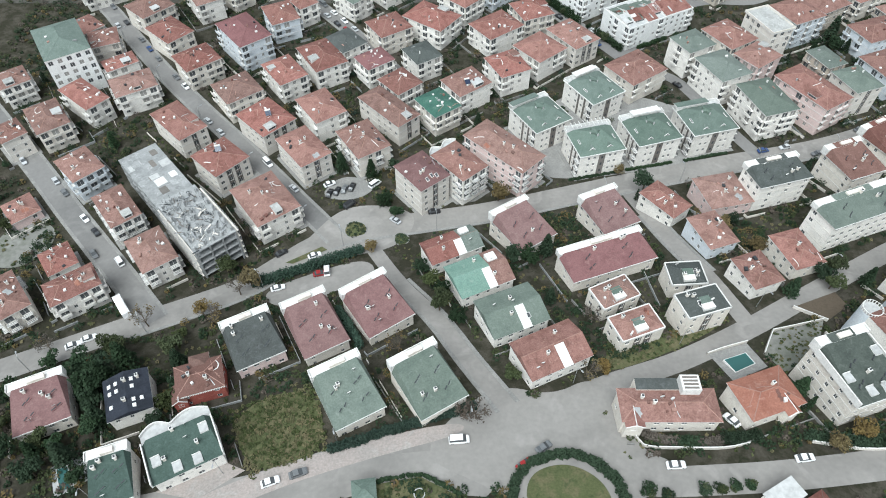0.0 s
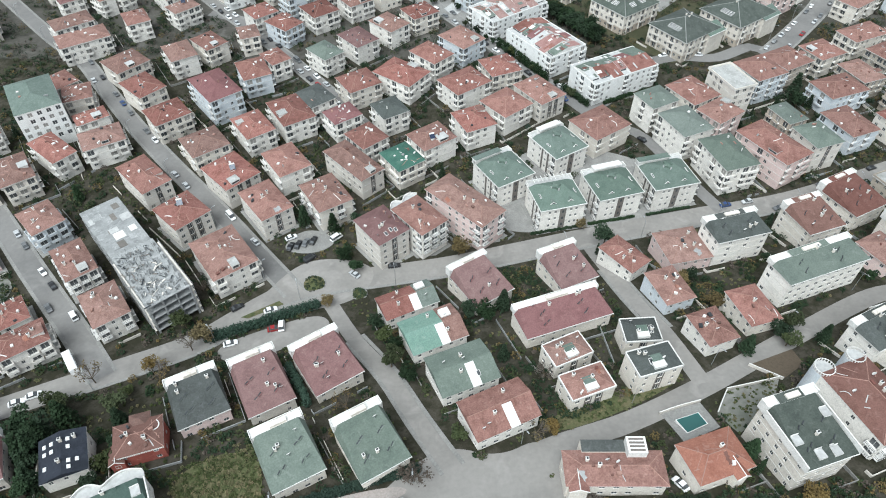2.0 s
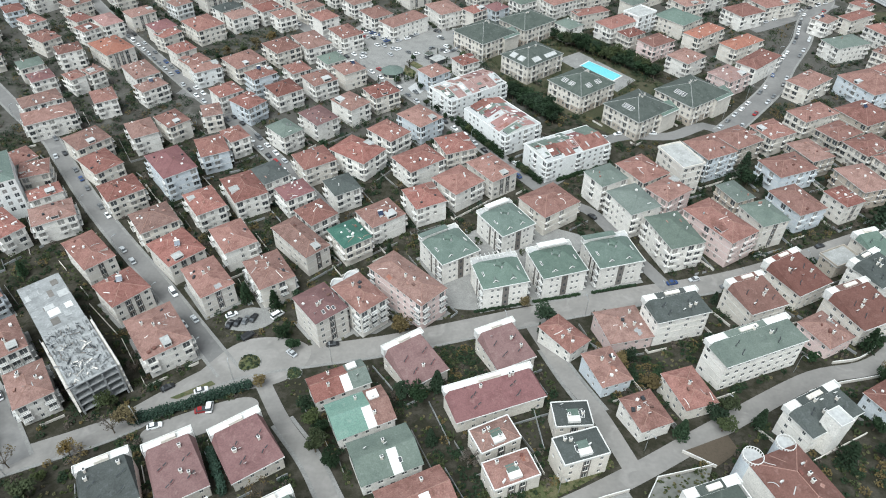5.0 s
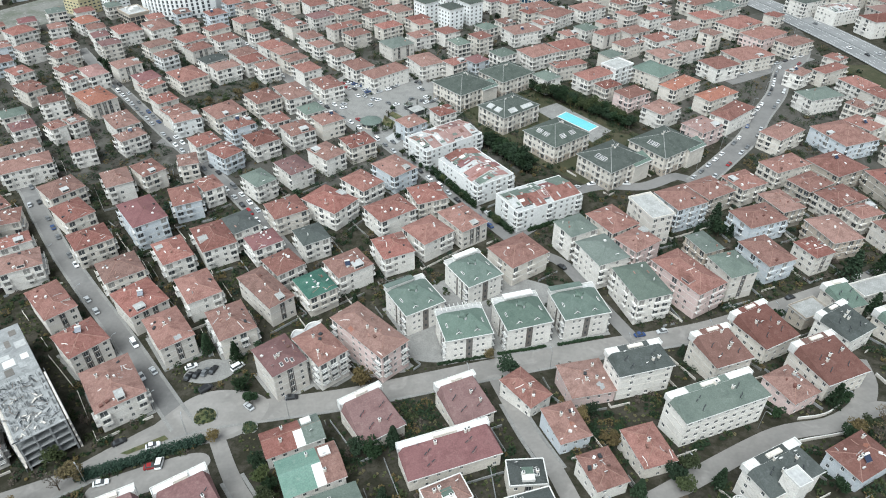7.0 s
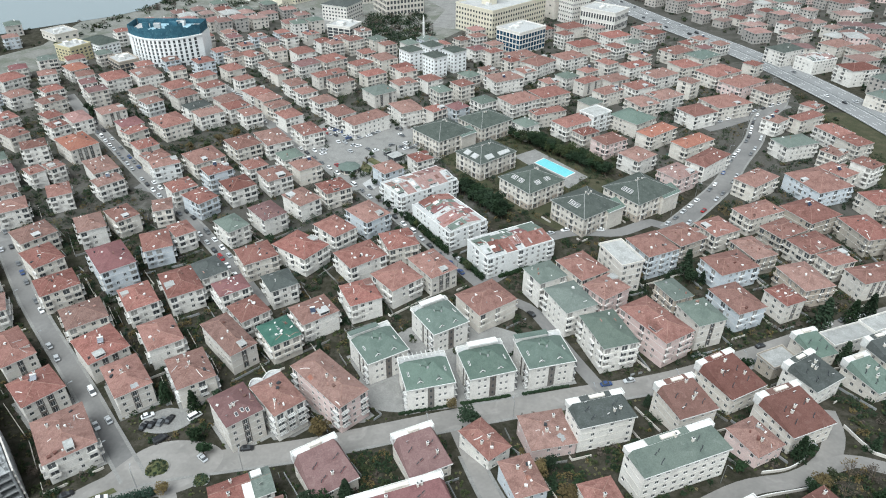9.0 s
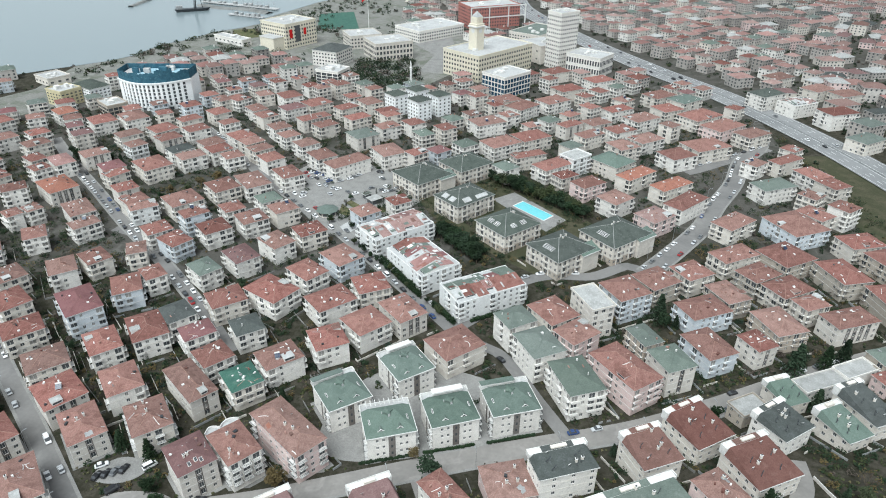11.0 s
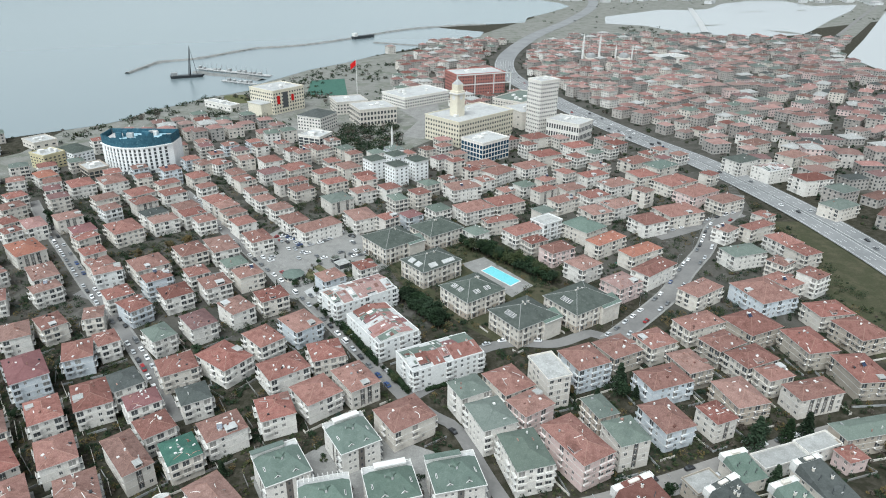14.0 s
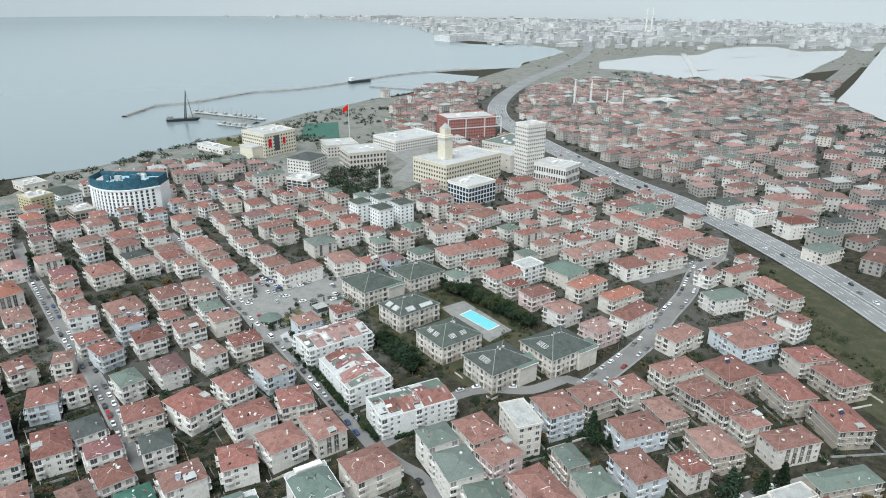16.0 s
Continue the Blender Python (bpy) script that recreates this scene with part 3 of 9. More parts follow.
def strip_mesh(k):
    """An uneven smear of pale mortar or a replaced row of tiles."""
    key = "repair" + str(k)
    if key not in WINDOW:
        s, r = Shape(), random.Random(k)
        n, wide = 7, r.uniform(0.12, 0.4)
        mat = (M_CAP, M_WHITE, ROOF["n"], M_CAP, ROOF["o"], M_CONC)[k % 6]
        L = r.uniform(1.2, 3.2) if k % 6 in (0, 1, 3) else r.uniform(1.6, 3.0)
        wide = wide if k % 6 in (0, 1, 3) else r.uniform(0.8, 1.8)
        pts = [(-L / 2 + L * i / n, r.uniform(-0.12, 0.12) * (1 + wide)) for i in range(n + 1)]
        for (x0, y0), (x1, y1) in zip(pts, pts[1:]):
            s.face(((x0, y0 - wide / 2, 0), (x1, y1 - wide / 2, 0), (x1, y1 + wide / 2, 0.0), (x0, y0 + wide / 2, 0.0)), mat)
            s.face(((x0, y0 - wide / 2, -0.06), (x1, y1 - wide / 2, -0.06), (x1, y1 - wide / 2, 0), (x0, y0 - wide / 2, 0)), mat)
        WINDOW[key] = s.mesh("roof_repair")
    return WINDOW[key]


def dome_mesh():
    if "dome" not in WINDOW:
        s = Shape()
        s.box(-0.42, 0.42, -0.5, 0.5, -0.1, 0.12, PAINT[0])
        s.box(-0.3, 0.3, -0.38, 0.38, 0.12, 0.24, PAINT[0])
        WINDOW["dome"] = s.mesh("roof_dome")
    return WINDOW["dome"]


def skylight_mesh():
    if "skylight" not in WINDOW:
        s = Shape()
        s.box(-0.5, 0.5, -0.75, 0.75, -0.1, 0.14, M_WHITE)
        s.box(-0.4, 0.4, -0.65, 0.65, 0.14, 0.16, M_GLASS)
        WINDOW["skylight"] = s.mesh("skylight")
    return WINDOW["skylight"]


ROOF_NAME = {"r": "weathered red tile", "m": "maroon shingle", "n": "rust-brown tile", "g": "green shingle", "k": "grey-green felt", "t": "teal shingle", "j": "pale mint shingle", "h": "dark green shingle", "d": "charcoal shingle", "o": "salmon tile", "u": "dark olive-grey shingle", "v": "navy slate", "s": "faded pink tile", "f": "flat grey screed"}
WALL_NAME = {"w": "white", "c": "cream", "y": "greige", "b": "pale blue", "p": "pale pink", "n": "brick-red", "a": "tan", "x": "clean white"}
COUNT = [0]
HOUSES, RECTS = [], {}


def keep_rect(x, y, rot, w, d):
    for i in (-1, 0, 1):
        for j in (-1, 0, 1):
            RECTS.setdefault((int(x // 40) + i, int(y // 40) + j), []).append((x, y, math.cos(radians(rot)), math.sin(radians(rot)), w / 2, d / 2))


def clear_house(x, y, gap):
    for hx, hy, c, s, a, b in RECTS.get((int(x // 40), int(y // 40)), ()):
        u, v = (x - hx) * c + (y - hy) * s, -(x - hx) * s + (y - hy) * c
        if abs(u) < a + gap and abs(v) < b + gap:
            return False
    return True



def house(x, y, rot, w, d, n, roof="r", wall="w", trim="", rise=None, roof_kind="hip", roof2="", pull=0.45, group="town houses", z=None):
    """An apartment house or villa: eaves w by d, n storeys. trim: letters for what it carries
    (s striped front, b corner balconies, B glazed bays, t white back terrace, k dormers, h heater, q sheer walls with no eaves)."""
    COUNT[0] += 1
    rng = random.Random(COUNT[0] * 7 + 3)
    HOUSES.append((x, y, max(w, d) / 2 + 2))
    keep_rect(x, y, rot, w, d)
    fine = y < 186
    if "q" in trim:
        pull = 0.06
    z0 = height(x, y) if z is None else z
    e = tagged(new("villa" if n < 3 else "apartment_house"), "", "house", group)
    e.matrix_basis = pose(x, y, z0, 0, 0, rot)
    e["label"] = f"{WALL_NAME[wall]} rendered {('one', 'two', 'three', 'four', 'five', 'six', 'seven')[n - 1]}-storey house with a {ROOF_NAME[roof]} roof"
    lift = 2.4 if roof_kind == "inset" else STOREY
    top = n * lift + PLINTH
    ww, wd = w - 2 * pull, d - 2 * pull
    base = -0.4 if z0 < 0.3 else -4.5
    wm, rm = WALL[wall], ROOF[roof]
    body = Shape()
    items, balconies, strips = [], [], []
    wide, loggia = rng.choice((1.0, 1.2, 1.4)), rng.random() < 0.6
    for k in range(4):
        length = ww if k % 2 == 0 else wd
        m = side_matrix(k, ww, wd)
        cols = max(2, int(length / 3.1))
        pitch = length / cols
        openings = []
        for c in range(cols):
            cx = -length / 2 + pitch * (c + 0.5)
            corner = c in (0, cols - 1)
            blank = rng.random() < (0.22 if k % 2 else 0.08)
            for f in range(n):
                zf = PLINTH + f * lift
                if blank:
                    continue
                if "s" in trim and k == 0 and not corner:
                    openings.append((cx, zf + 0.35, 1.5, 2.05))
                elif "b" in trim and corner and k != 2 and f > 0:
                    openings.append((cx, zf + 0.06, min(2.3, pitch - 0.4), 2.25))
                    balconies.append((m, cx, zf, min(pitch, 3.0)))
                elif "b" in trim and loggia and c == cols // 2 and k != 2 and f > 0:
                    openings.append((cx, zf + 0.06, min(2.3, pitch - 0.4), 2.25))
                    balconies.append((m, cx, zf, min(pitch, 3.0)))
                elif rng.random() < (0.93 if fine else 0.8):
                    openings.append((cx, zf + 0.75, 1.6, 1.7) if n > 5 or "U" in trim else (cx, zf + 0.7, 1.15, 1.25) if wall == "x" else (cx, zf + 0.95, wide if pitch > 2.4 else 0.9, 1.3))
            if "s" in trim and k == 0 and not blank and not corner:
                strips.append((m, cx))
        facade(body, m, length, top, n, wm, openings, base)
        a = radians(rot - 90 + 90 * k)
        seen = k != 2 and max(math.cos(a) * (q - x) - math.sin(a) * y for q in (0, 110)) > 0
        for o in openings:
            items.append((m @ pose(o[0], 0.09, o[1]), o[2], o[3], fine and seen))
    for m, a, b, own in items:
        if not own:
            body.face([m @ Vector(p) for p in ((-a / 2, 0.05, 0), (a / 2, 0.05, 0), (a / 2, 0.05, b), (-a / 2, 0.05, b))], M_HAZEPANE if rng.random() < 0.5 else M_GLASS)
            body.box(-0.05, 0.05, 0, 0.05, 0, b, M_WHITE, m=m)
    if not fine:
        for m, cx, zf, bw in balconies:
            body.box(cx - bw / 2, cx + bw / 2, -1.2, 0, zf - 0.14, zf + 0.02, M_WHITE, m=m)
            body.box(cx - bw / 2, cx + bw / 2, -1.2, -1.08, zf + 0.02, zf + 0.95, wm, m=m)
    for m, cx in strips if not fine else ():
        for sx in (-0.95, 0.7):
            body.box(cx + sx, cx + sx + 0.25, -0.08, 0.0, PLINTH + 0.2, top - 0.15, M_STRIP, m=m)
        for f in range(n - 1):
            body.box(cx - 0.7, cx + 0.7, -0.05, 0.0, PLINTH + f * lift + 2.42, PLINTH + f * lift + 3.22, M_STRIP, m=m)
    if n > 2 and pull > 0.1:
        for f in range(1, n):
            zf = PLINTH + f * lift
            for k in (0, 1, 3):
                L = ww if k % 2 == 0 else wd
                body.box(-L / 2 - 0.05, L / 2 + 0.05, -0.05, 0.0, zf - 0.2, zf - 0.04, M_WHITE if wall != "w" else WALL["y"], m=side_matrix(k, ww, wd))
    body.ob("wall", e)
    if z0 < 0.3 and fine:
        s = Shape()
        s.box(-w / 2 - 0.7, w / 2 + 0.7, -d / 2 - 0.9, d / 2 + 0.7, -0.3, 0.12, M_PAVE)
        s.ob("paved_apron", e)
    if fine:
        for m, a, b, own in items:
            if own:
                place("window", window_mesh(a, b), e, m)
        for m, cx in strips:
            s = Shape()
            s.box(cx - 1.05, cx - 0.75, -0.07, 0.02, PLINTH + 0.2, top - 0.15, M_STRIP, m=m)
            s.box(cx + 0.75, cx + 1.05, -0.07, 0.02, PLINTH + 0.2, top - 0.15, M_STRIP, m=m)
            for f in range(n - 1):
                s.box(cx - 0.75, cx + 0.75, -0.05, 0.02, PLINTH + f * lift + 2.42, PLINTH + f * lift + 3.22, M_STRIP, m=m)
            s.ob("facade_panel", e)
    rail = rng.random() < 0.5
    for m, cx, zf, bw in balconies if fine else ():
        bw = round(bw, 1)
        place("balcony", balcony_mesh(bw, 1.2, wm, rail), e, m @ pose(cx, 0, zf + 0.02))
    if rise is None:
        rise = (d - 2.2) * 0.2 if roof_kind == "shed" else min(w, d) / 2 * 0.36
    r = Shape()
    if roof_kind == "flat":
        hip_roof(r, w, d, top + 0.1, 0, rm, 0.3, "flat")
        for q in ((-w / 2, w / 2, -d / 2, -d / 2 + 0.2), (-w / 2, w / 2, d / 2 - 0.2, d / 2), (-w / 2, -w / 2 + 0.2, -d / 2 + 0.2, d / 2 - 0.2), (w / 2 - 0.2, w / 2, -d / 2 + 0.2, d / 2 - 0.2)):
            r.box(q[0], q[1], q[2], q[3], top + 0.1, top + 0.85, wm)
        lines = []
    elif roof_kind == "inset":
        hip_roof(r, w, d, top + 0.22, 0, M_LROOF, 0.4, "flat", wm)
        for q in ((-w / 2, w / 2, -d / 2, -d / 2 + 0.2), (-w / 2, w / 2, d / 2 - 0.2, d / 2), (-w / 2, -w / 2 + 0.2, -d / 2 + 0.2, d / 2 - 0.2), (w / 2 - 0.2, w / 2, -d / 2 + 0.2, d / 2 - 0.2)):
            r.box(q[0], q[1], q[2], q[3], top + 0.2, top + 0.5, wm)
        turn = pose(0, 0, 0) if w >= d else pose(0, 0, 0, 0, 0, 90)
        run, half = max(w, d) - 0.9, min(w, d) / 2 - 0.5
        cuts = [-run / 2]
        while cuts[-1] < run / 2 - 4.5:
            cuts.append(cuts[-1] + rng.uniform(3.2, 6.0))
        cuts[-1] = run / 2
        for i in range(len(cuts) - 1):
            x0, x1 = cuts[i], cuts[i + 1]
            peak = top + 0.55 + half * rng.uniform(0.2, 0.27) * (0.75 if i in (0, len(cuts) - 2) else 1)
            for sy in (-1, 1):
                reach = half - (0 if rng.random() < 0.45 else rng.uniform(1.4, 3.2))
                eave = top + 0.5 + (half - reach) * 0.2
                tile = rng.choice((rm, rm, ROOF["r"], ROOF["n"], ROOF["m"], ROOF["k"], M_LROOF))
                a, b, c, h = (x0, sy * reach, eave), (x1, sy * reach, eave), (x1, 0, peak), (x0, 0, peak)
                r.face([turn @ Vector(v) for v in ((a, b, c, h) if sy < 0 else (b, a, h, c))], tile)
                for v, u in ((a, h), (b, c)):
                    low = [(v[0], v[1], top + 0.2), (u[0], u[1], top + 0.2)]
                    r.face([turn @ Vector(k) for k in (v, u, low[1], low[0])], M_WHITE)
                r.face([turn @ Vector(k) for k in (a, b, (x1, sy * reach, top + 0.2), (x0, sy * reach, top + 0.2))], M_WHITE)
                if reach < half - 1:
                    r.box(x0 + 0.5, x1 - 0.5, sy * reach - 0.04, sy * reach + 0.04, top + 0.3, eave - 0.06, M_GLASS, m=turn)
                for k in range(rng.choice((1, 2, 3))):
                    px, q = rng.uniform(x0 + 0.8, x1 - 0.8), rng.uniform(0.15, 0.75)
                    t = turn @ pose(px, sy * reach * q, peak + (eave - peak) * q + 0.05, -sy * math.degrees(math.atan2(peak - eave, reach)), 0, 0)
                    u, v = rng.choice(((0.5, 1.1), (1.3, 0.8), (0.35, 1.6), (1.0, 1.4)))
                    r.box(-min(u, px - x0), min(u, x1 - px), -v, v, -0.1, 0.07, rng.choice((ROOF["n"], ROOF["k"], ROOF["r"], M_WHITE, M_LROOF, M_CONC)), m=t)
            px = (x0 + x1) / 2 + rng.uniform(-1, 1)
            r.box(px, px + 0.7, -0.3, 0.4, peak - 0.6, peak + 0.8, M_WHITE, M_CAP, m=turn)
        lines = []
    else:
        lines = hip_roof(r, w, d, top + 0.22, rise, rm, 0.22, roof_kind)
        if not fine and lines:
            caps = cap_shape(lines, M_CAP if roof in "rnos" else rm)
            for f, i in zip(caps.f, caps.m):
                r.face([caps.v[v] for v in f], caps.mats[i])
            for i in range(rng.choice((2, 3, 4))):
                bx, by = rng.uniform(-0.38, 0.3) * w, rng.uniform(-0.4, 0.3) * d
                bz = top + 0.2 + rise * min(1.0, min(w / 2 - abs(bx), d / 2 - abs(by)) / (min(w, d) / 2))
                sx, sy, sz = rng.choice(((0.5, 0.5, 0.9), (1.6, 0.35, 0.16), (0.4, 1.5, 0.16), (0.9, 0.8, 0.5), (0.3, 0.3, 1.2)))
                r.box(bx, bx + sx, by, by + sy, bz - 0.6, bz + sz, rng.choice((M_WHITE, M_WHITE, M_CAP, M_CONC)))
        if roof_kind == "gable":
            for sx in (-1, 1):
                if w >= d:
                    body2 = [(sx * ww / 2, -wd / 2, top), (sx * ww / 2, wd / 2, top), (sx * ww / 2, 0, top + 0.1 + rise * 0.94)]
                else:
                    body2 = [(-ww / 2, sx * wd / 2, top), (ww / 2, sx * wd / 2, top), (0, sx * wd / 2, top + 0.1 + rise * 0.94)]
                r.face(body2, wm)
    ro = r.ob("roof", e)
    if lines and fine and roof in "rno":
        cap_shape(lines, M_CAP).ob("ridge_cap", e)

    def roof_z(px, py):
        if roof_kind == "shed":
            return top + 0.22 + rise * max(0.0, min(1.0, (py + d / 2) / (d - 2.2)))
        if roof_kind in ("flat", "inset"):
            return top + 0.22
        if roof_kind == "gable":
            return top + 0.22 + rise * (1 - (abs(py) / (d / 2) if w >= d else abs(px) / (w / 2)))
        return top + 0.22 + rise * min(1.0, min(w / 2 - abs(px), d / 2 - abs(py)) / (min(w, d) / 2))

    for i in range(rng.choice((1, 2, 2, 3)) if fine else 0):
        px, py = rng.uniform(-0.3, 0.3) * w, rng.uniform(-0.25, 0.3) * d
        place("chimney", chimney_mesh(), e, pose(px, py, roof_z(px, py) + 0.25, 0, 0, 90 * (i % 2)))
    if fine:
        for i in range(rng.choice((0, 1, 2)) if n > 1 else 0):
            px, py = rng.uniform(-0.36, 0.36) * w, rng.uniform(-0.36, 0.3) * d
            place("satellite_dish", dish_mesh(), e, pose(px, py, roof_z(px, py) + 0.1, 0, 0, rng.uniform(0, 30) - rot))
    if "h" in trim or (roof in "rn" and rng.random() < 0.1):
        px, py = rng.uniform(-0.25, 0.25) * w, rng.uniform(-0.3, 0.15) * d
        heater = place("solar_water_heater", heater_mesh(), e, pose(px, py, roof_z(px, py) + 0.3, 0, 0, 20 - rot))
        place("tank", WINDOW["tank"], heater)
    slope = math.degrees(math.atan2(rise, d - 2.2 if roof_kind == "shed" else min(w, d) / 2))
    if roof in "rnosmt" and roof_kind == "hip" and y < 400:
        flash = Shape()
        for i in range(rng.choice((4, 5, 6, 7)) if n > 2 else 4):
            px, py = rng.uniform(-0.42, 0.42) * w, rng.uniform(-0.44, 0.34) * d
            a, bend, wide_f = rng.uniform(0, 6.28), rng.choice((0, 0, 0.06, -0.06, 0.25)), rng.uniform(0.12, 0.26)
            mat = rng.choice((M_WHITE, M_CAP, M_CAP, M_LROOF, M_CAP))
            prev = None
            for q in range(rng.choice((4, 6, 8, 10))):
                ux, uy = -math.sin(a) * wide_f, math.cos(a) * wide_f
                if abs(px) > w / 2 - 0.4 or abs(py) > d / 2 - 0.4:
                    break
                cur = [Vector((px + ux * k, py + uy * k, roof_z(px + ux * k, py + uy * k) + 0.09)) for k in (-0.5, 0.5)]
                if prev:
                    flash.face((prev[0], cur[0], cur[1], prev[1]), mat)
                    for k in (0, 1):
                        dn = Vector((0, 0, -0.12))
                        flash.face((prev[k] + dn, cur[k] + dn, cur[k], prev[k]), mat)
                prev = cur
                px, py, a = px + math.cos(a) * 0.4, py + math.sin(a) * 0.4, a + bend
        for i in range(rng.choice((2, 3, 4, 5))):
            px, py = rng.uniform(-0.4, 0.4) * w, rng.uniform(-0.42, 0.3) * d
            zc, a, b = roof_z(px, py), rng.uniform(0.2, 0.7), rng.uniform(0.2, 0.5)
            flash.box(-a, a, -b, b, -0.4, rng.uniform(0.15, 0.7), rng.choice((M_WHITE, M_WHITE, M_CAP, ROOF["n"], M_DARK)), m=pose(px, py, zc, 0, 0, rng.uniform(0, 90)))
        if flash.f:
            tagged(flash.ob("roof_flashing", e), "pale mortar seams and small vents", kind="stuff")
    if fine and roof in "rno" and roof_kind == "hip":
        px, py = rng.uniform(-0.4, 0.4) * w, rng.uniform(-0.42, 0.3) * d
        if w / 2 - abs(px) < d / 2 - abs(py):
            t = pose(0, 0, 0, 0, slope * (1 if px > 0 else -1), 0)
        else:
            t = pose(0, 0, 0, slope * (1 if py < 0 else -1), 0, 0)
        place("roof_repair", strip_mesh(rng.randrange(12)), e, pose(px, py, roof_z(px, py) + 0.07) @ t @ pose(0, 0, 0, 0, 0, rng.choice((0, 90, 60, 120))))
    if roof in "rns" and roof_kind == "hip" and n > 2 and rng.random() < 0.42:
        bw, bd = rng.uniform(2.2, 4.2), rng.uniform(2.4, 3.6)
        k = rng.choice((0, 0, 1, 3))
        edge = d / 2 if k % 2 == 0 else w / 2
        px = rng.uniform(-0.22, 0.22) * (w if k % 2 == 0 else d)
        f = pose(0, 0, 0, 0, 0, 90 * k)
        zb = top + 0.22 + rise * min(1.0, (bd + 0.8) / (min(w, d) / 2)) + 0.12
        s = Shape()
        s.box(px - bw / 2, px + bw / 2, -edge + 0.8, -edge + 0.8 + bd, top, zb, rng.choice((M_WHITE, wm)), rng.choice((M_LROOF, ROOF["f"], ROOF["k"])), m=f)
        s.box(px - bw / 2 + 0.3, px + bw / 2 - 0.3, -edge + 0.77, -edge + 0.8, top + 0.75, zb - 0.2, M_GLASS, m=f)
        s.box(px - bw / 2 - 0.15, px + bw / 2 + 0.15, -edge + 0.6, -edge + 0.95 + bd, zb, zb + 0.12, M_WHITE, rng.choice((M_LROOF, ROOF["f"], rm)), m=f)
        s.ob("box_dormer", e)
    if "k" in trim:
        for px in (-w * 0.2, w * 0.2):
            py = -d / 2 + 1.6
            place("dormer", dormer_mesh(rm), e, pose(px, py, roof_z(px, py), 0, 0, 0))
        for sx in (-1, 1):
            px = sx * (w / 2 - 2.2)
            place("skylight", skylight_mesh(), e, pose(px, 0, roof_z(px, 0) + 0.05, 0, sx * slope, 0))
    elif fine and roof in "mgkdt" and roof_kind != "flat" and "v" not in trim:
        for i in range(rng.choice((1, 2, 3))):
            px, py = rng.uniform(-0.3, 0.3) * w, -d / 2 + rng.uniform(1.8, 3.5)
            place("skylight", skylight_mesh(), e, pose(px, py, roof_z(px, py) + 0.05, slope, 0, 0))
    if "t" in trim:
        s = Shape()
        b, zt = d / 2, top + 0.22
        zz = zt + (rise - 0.35 if roof_kind == "shed" else 0.3)
        s.box(-w / 2 + 0.3, w / 2 - 0.3, b - 2.15, b, zt, zz, M_WHITE)
        hi = zz + 0.4
        s.box(-w / 2, w / 2, b, b + 0.18, zt - 0.5, hi, M_WHITE)
        cut = rng.uniform(0.45, 1.0)
        for sx in (-1, 1):
            s.box(sx * (w / 2 - 0.1) - 0.1, sx * (w / 2 - 0.1) + 0.1, b - 2.1, b, zt - 0.4, hi, M_WHITE)
        if n > 2 and roof_kind == "shed":
            s.box(-w * 0.28, w * (0.1 + 0.2 * cut), b - 2.3, b + 0.1, zz, zz + 0.42, M_WHITE, rm)
        s.box(-w * 0.12, w * 0.12 * cut + 1.0, b - 1.9, b - 0.6, zz, zz + 0.9, WALL["c"])
        s.ob("roof_terrace", e)
        if fine:
            s = Shape()
            y0, y1, hi = -d / 2 - 0.1, -d / 2 + 0.02, top + 0.24
            cells = 2 * int(w / 0.55)
            for i in range(cells):
                x0, x1 = -w / 2 + w * i / cells, -w / 2 + w * (i + 1) / cells
                lo = top + (-0.22 if i % 2 else 0.05)
                s.face(((x0, y0, lo), (x1, y0, lo), (x1, y0, hi), (x0, y0, hi)), M_WHITE)
                s.face(((x0, y1, lo), (x1, y1, lo), (x1, y0, lo), (x0, y0, lo)), M_WHITE)
                s.face(((x0, y0, hi), (x1, y0, hi), (x1, y1, hi), (x0, y1, hi)), M_WHITE)
                s.face(((x1, y0, top - 0.22), (x1, y1, top - 0.22), (x1, y1, top + 0.05), (x1, y0, top + 0.05)), M_WHITE)
            s.ob("eave_trim", e)
    if "v" in trim:
        for gx in (-0.24, 0.2):
            for gy in (0.24, 0.52):
                px, py = gx * w + rng.uniform(-0.6, 0.6), -d / 2 + gy * d
                for q in (0, 1):
                    place("roof_vent", vent_mesh(rm), e, pose(px + q * rng.uniform(1.0, 1.6), py + q * 0.7, roof_z(px, py + q * 0.7), slope * 0.8, 0, rng.uniform(-12, 12)))
    if "x" in trim:
        s = Shape()
        x0, x1 = 0.02 * w, 0.02 * w + 2.6
        y0, y1 = -d / 2 - 0.05, -d * 0.04
        za, zb = roof_z(0, -d / 2) + 0.12, roof_z(0, y1) + 0.2
        s.face(((x0, y0, za), (x1, y0, za), (x1, y1, zb), (x0, y1, zb)), M_WHITE)
        s.face(((x0, y0, za - 0.3), (x0, y0, za), (x0, y1, zb), (x0, y1, zb - 0.3)), M_WHITE)
        s.face(((x1, y0, za), (x1, y0, za - 0.3), (x1, y1, zb - 0.3), (x1, y1, zb)), M_WHITE)
        s.face(((x0, y0, za - 0.3), (x1, y0, za - 0.3), (x1, y0, za), (x0, y0, za)), M_WHITE)
        s.ob("stair_roof", e)
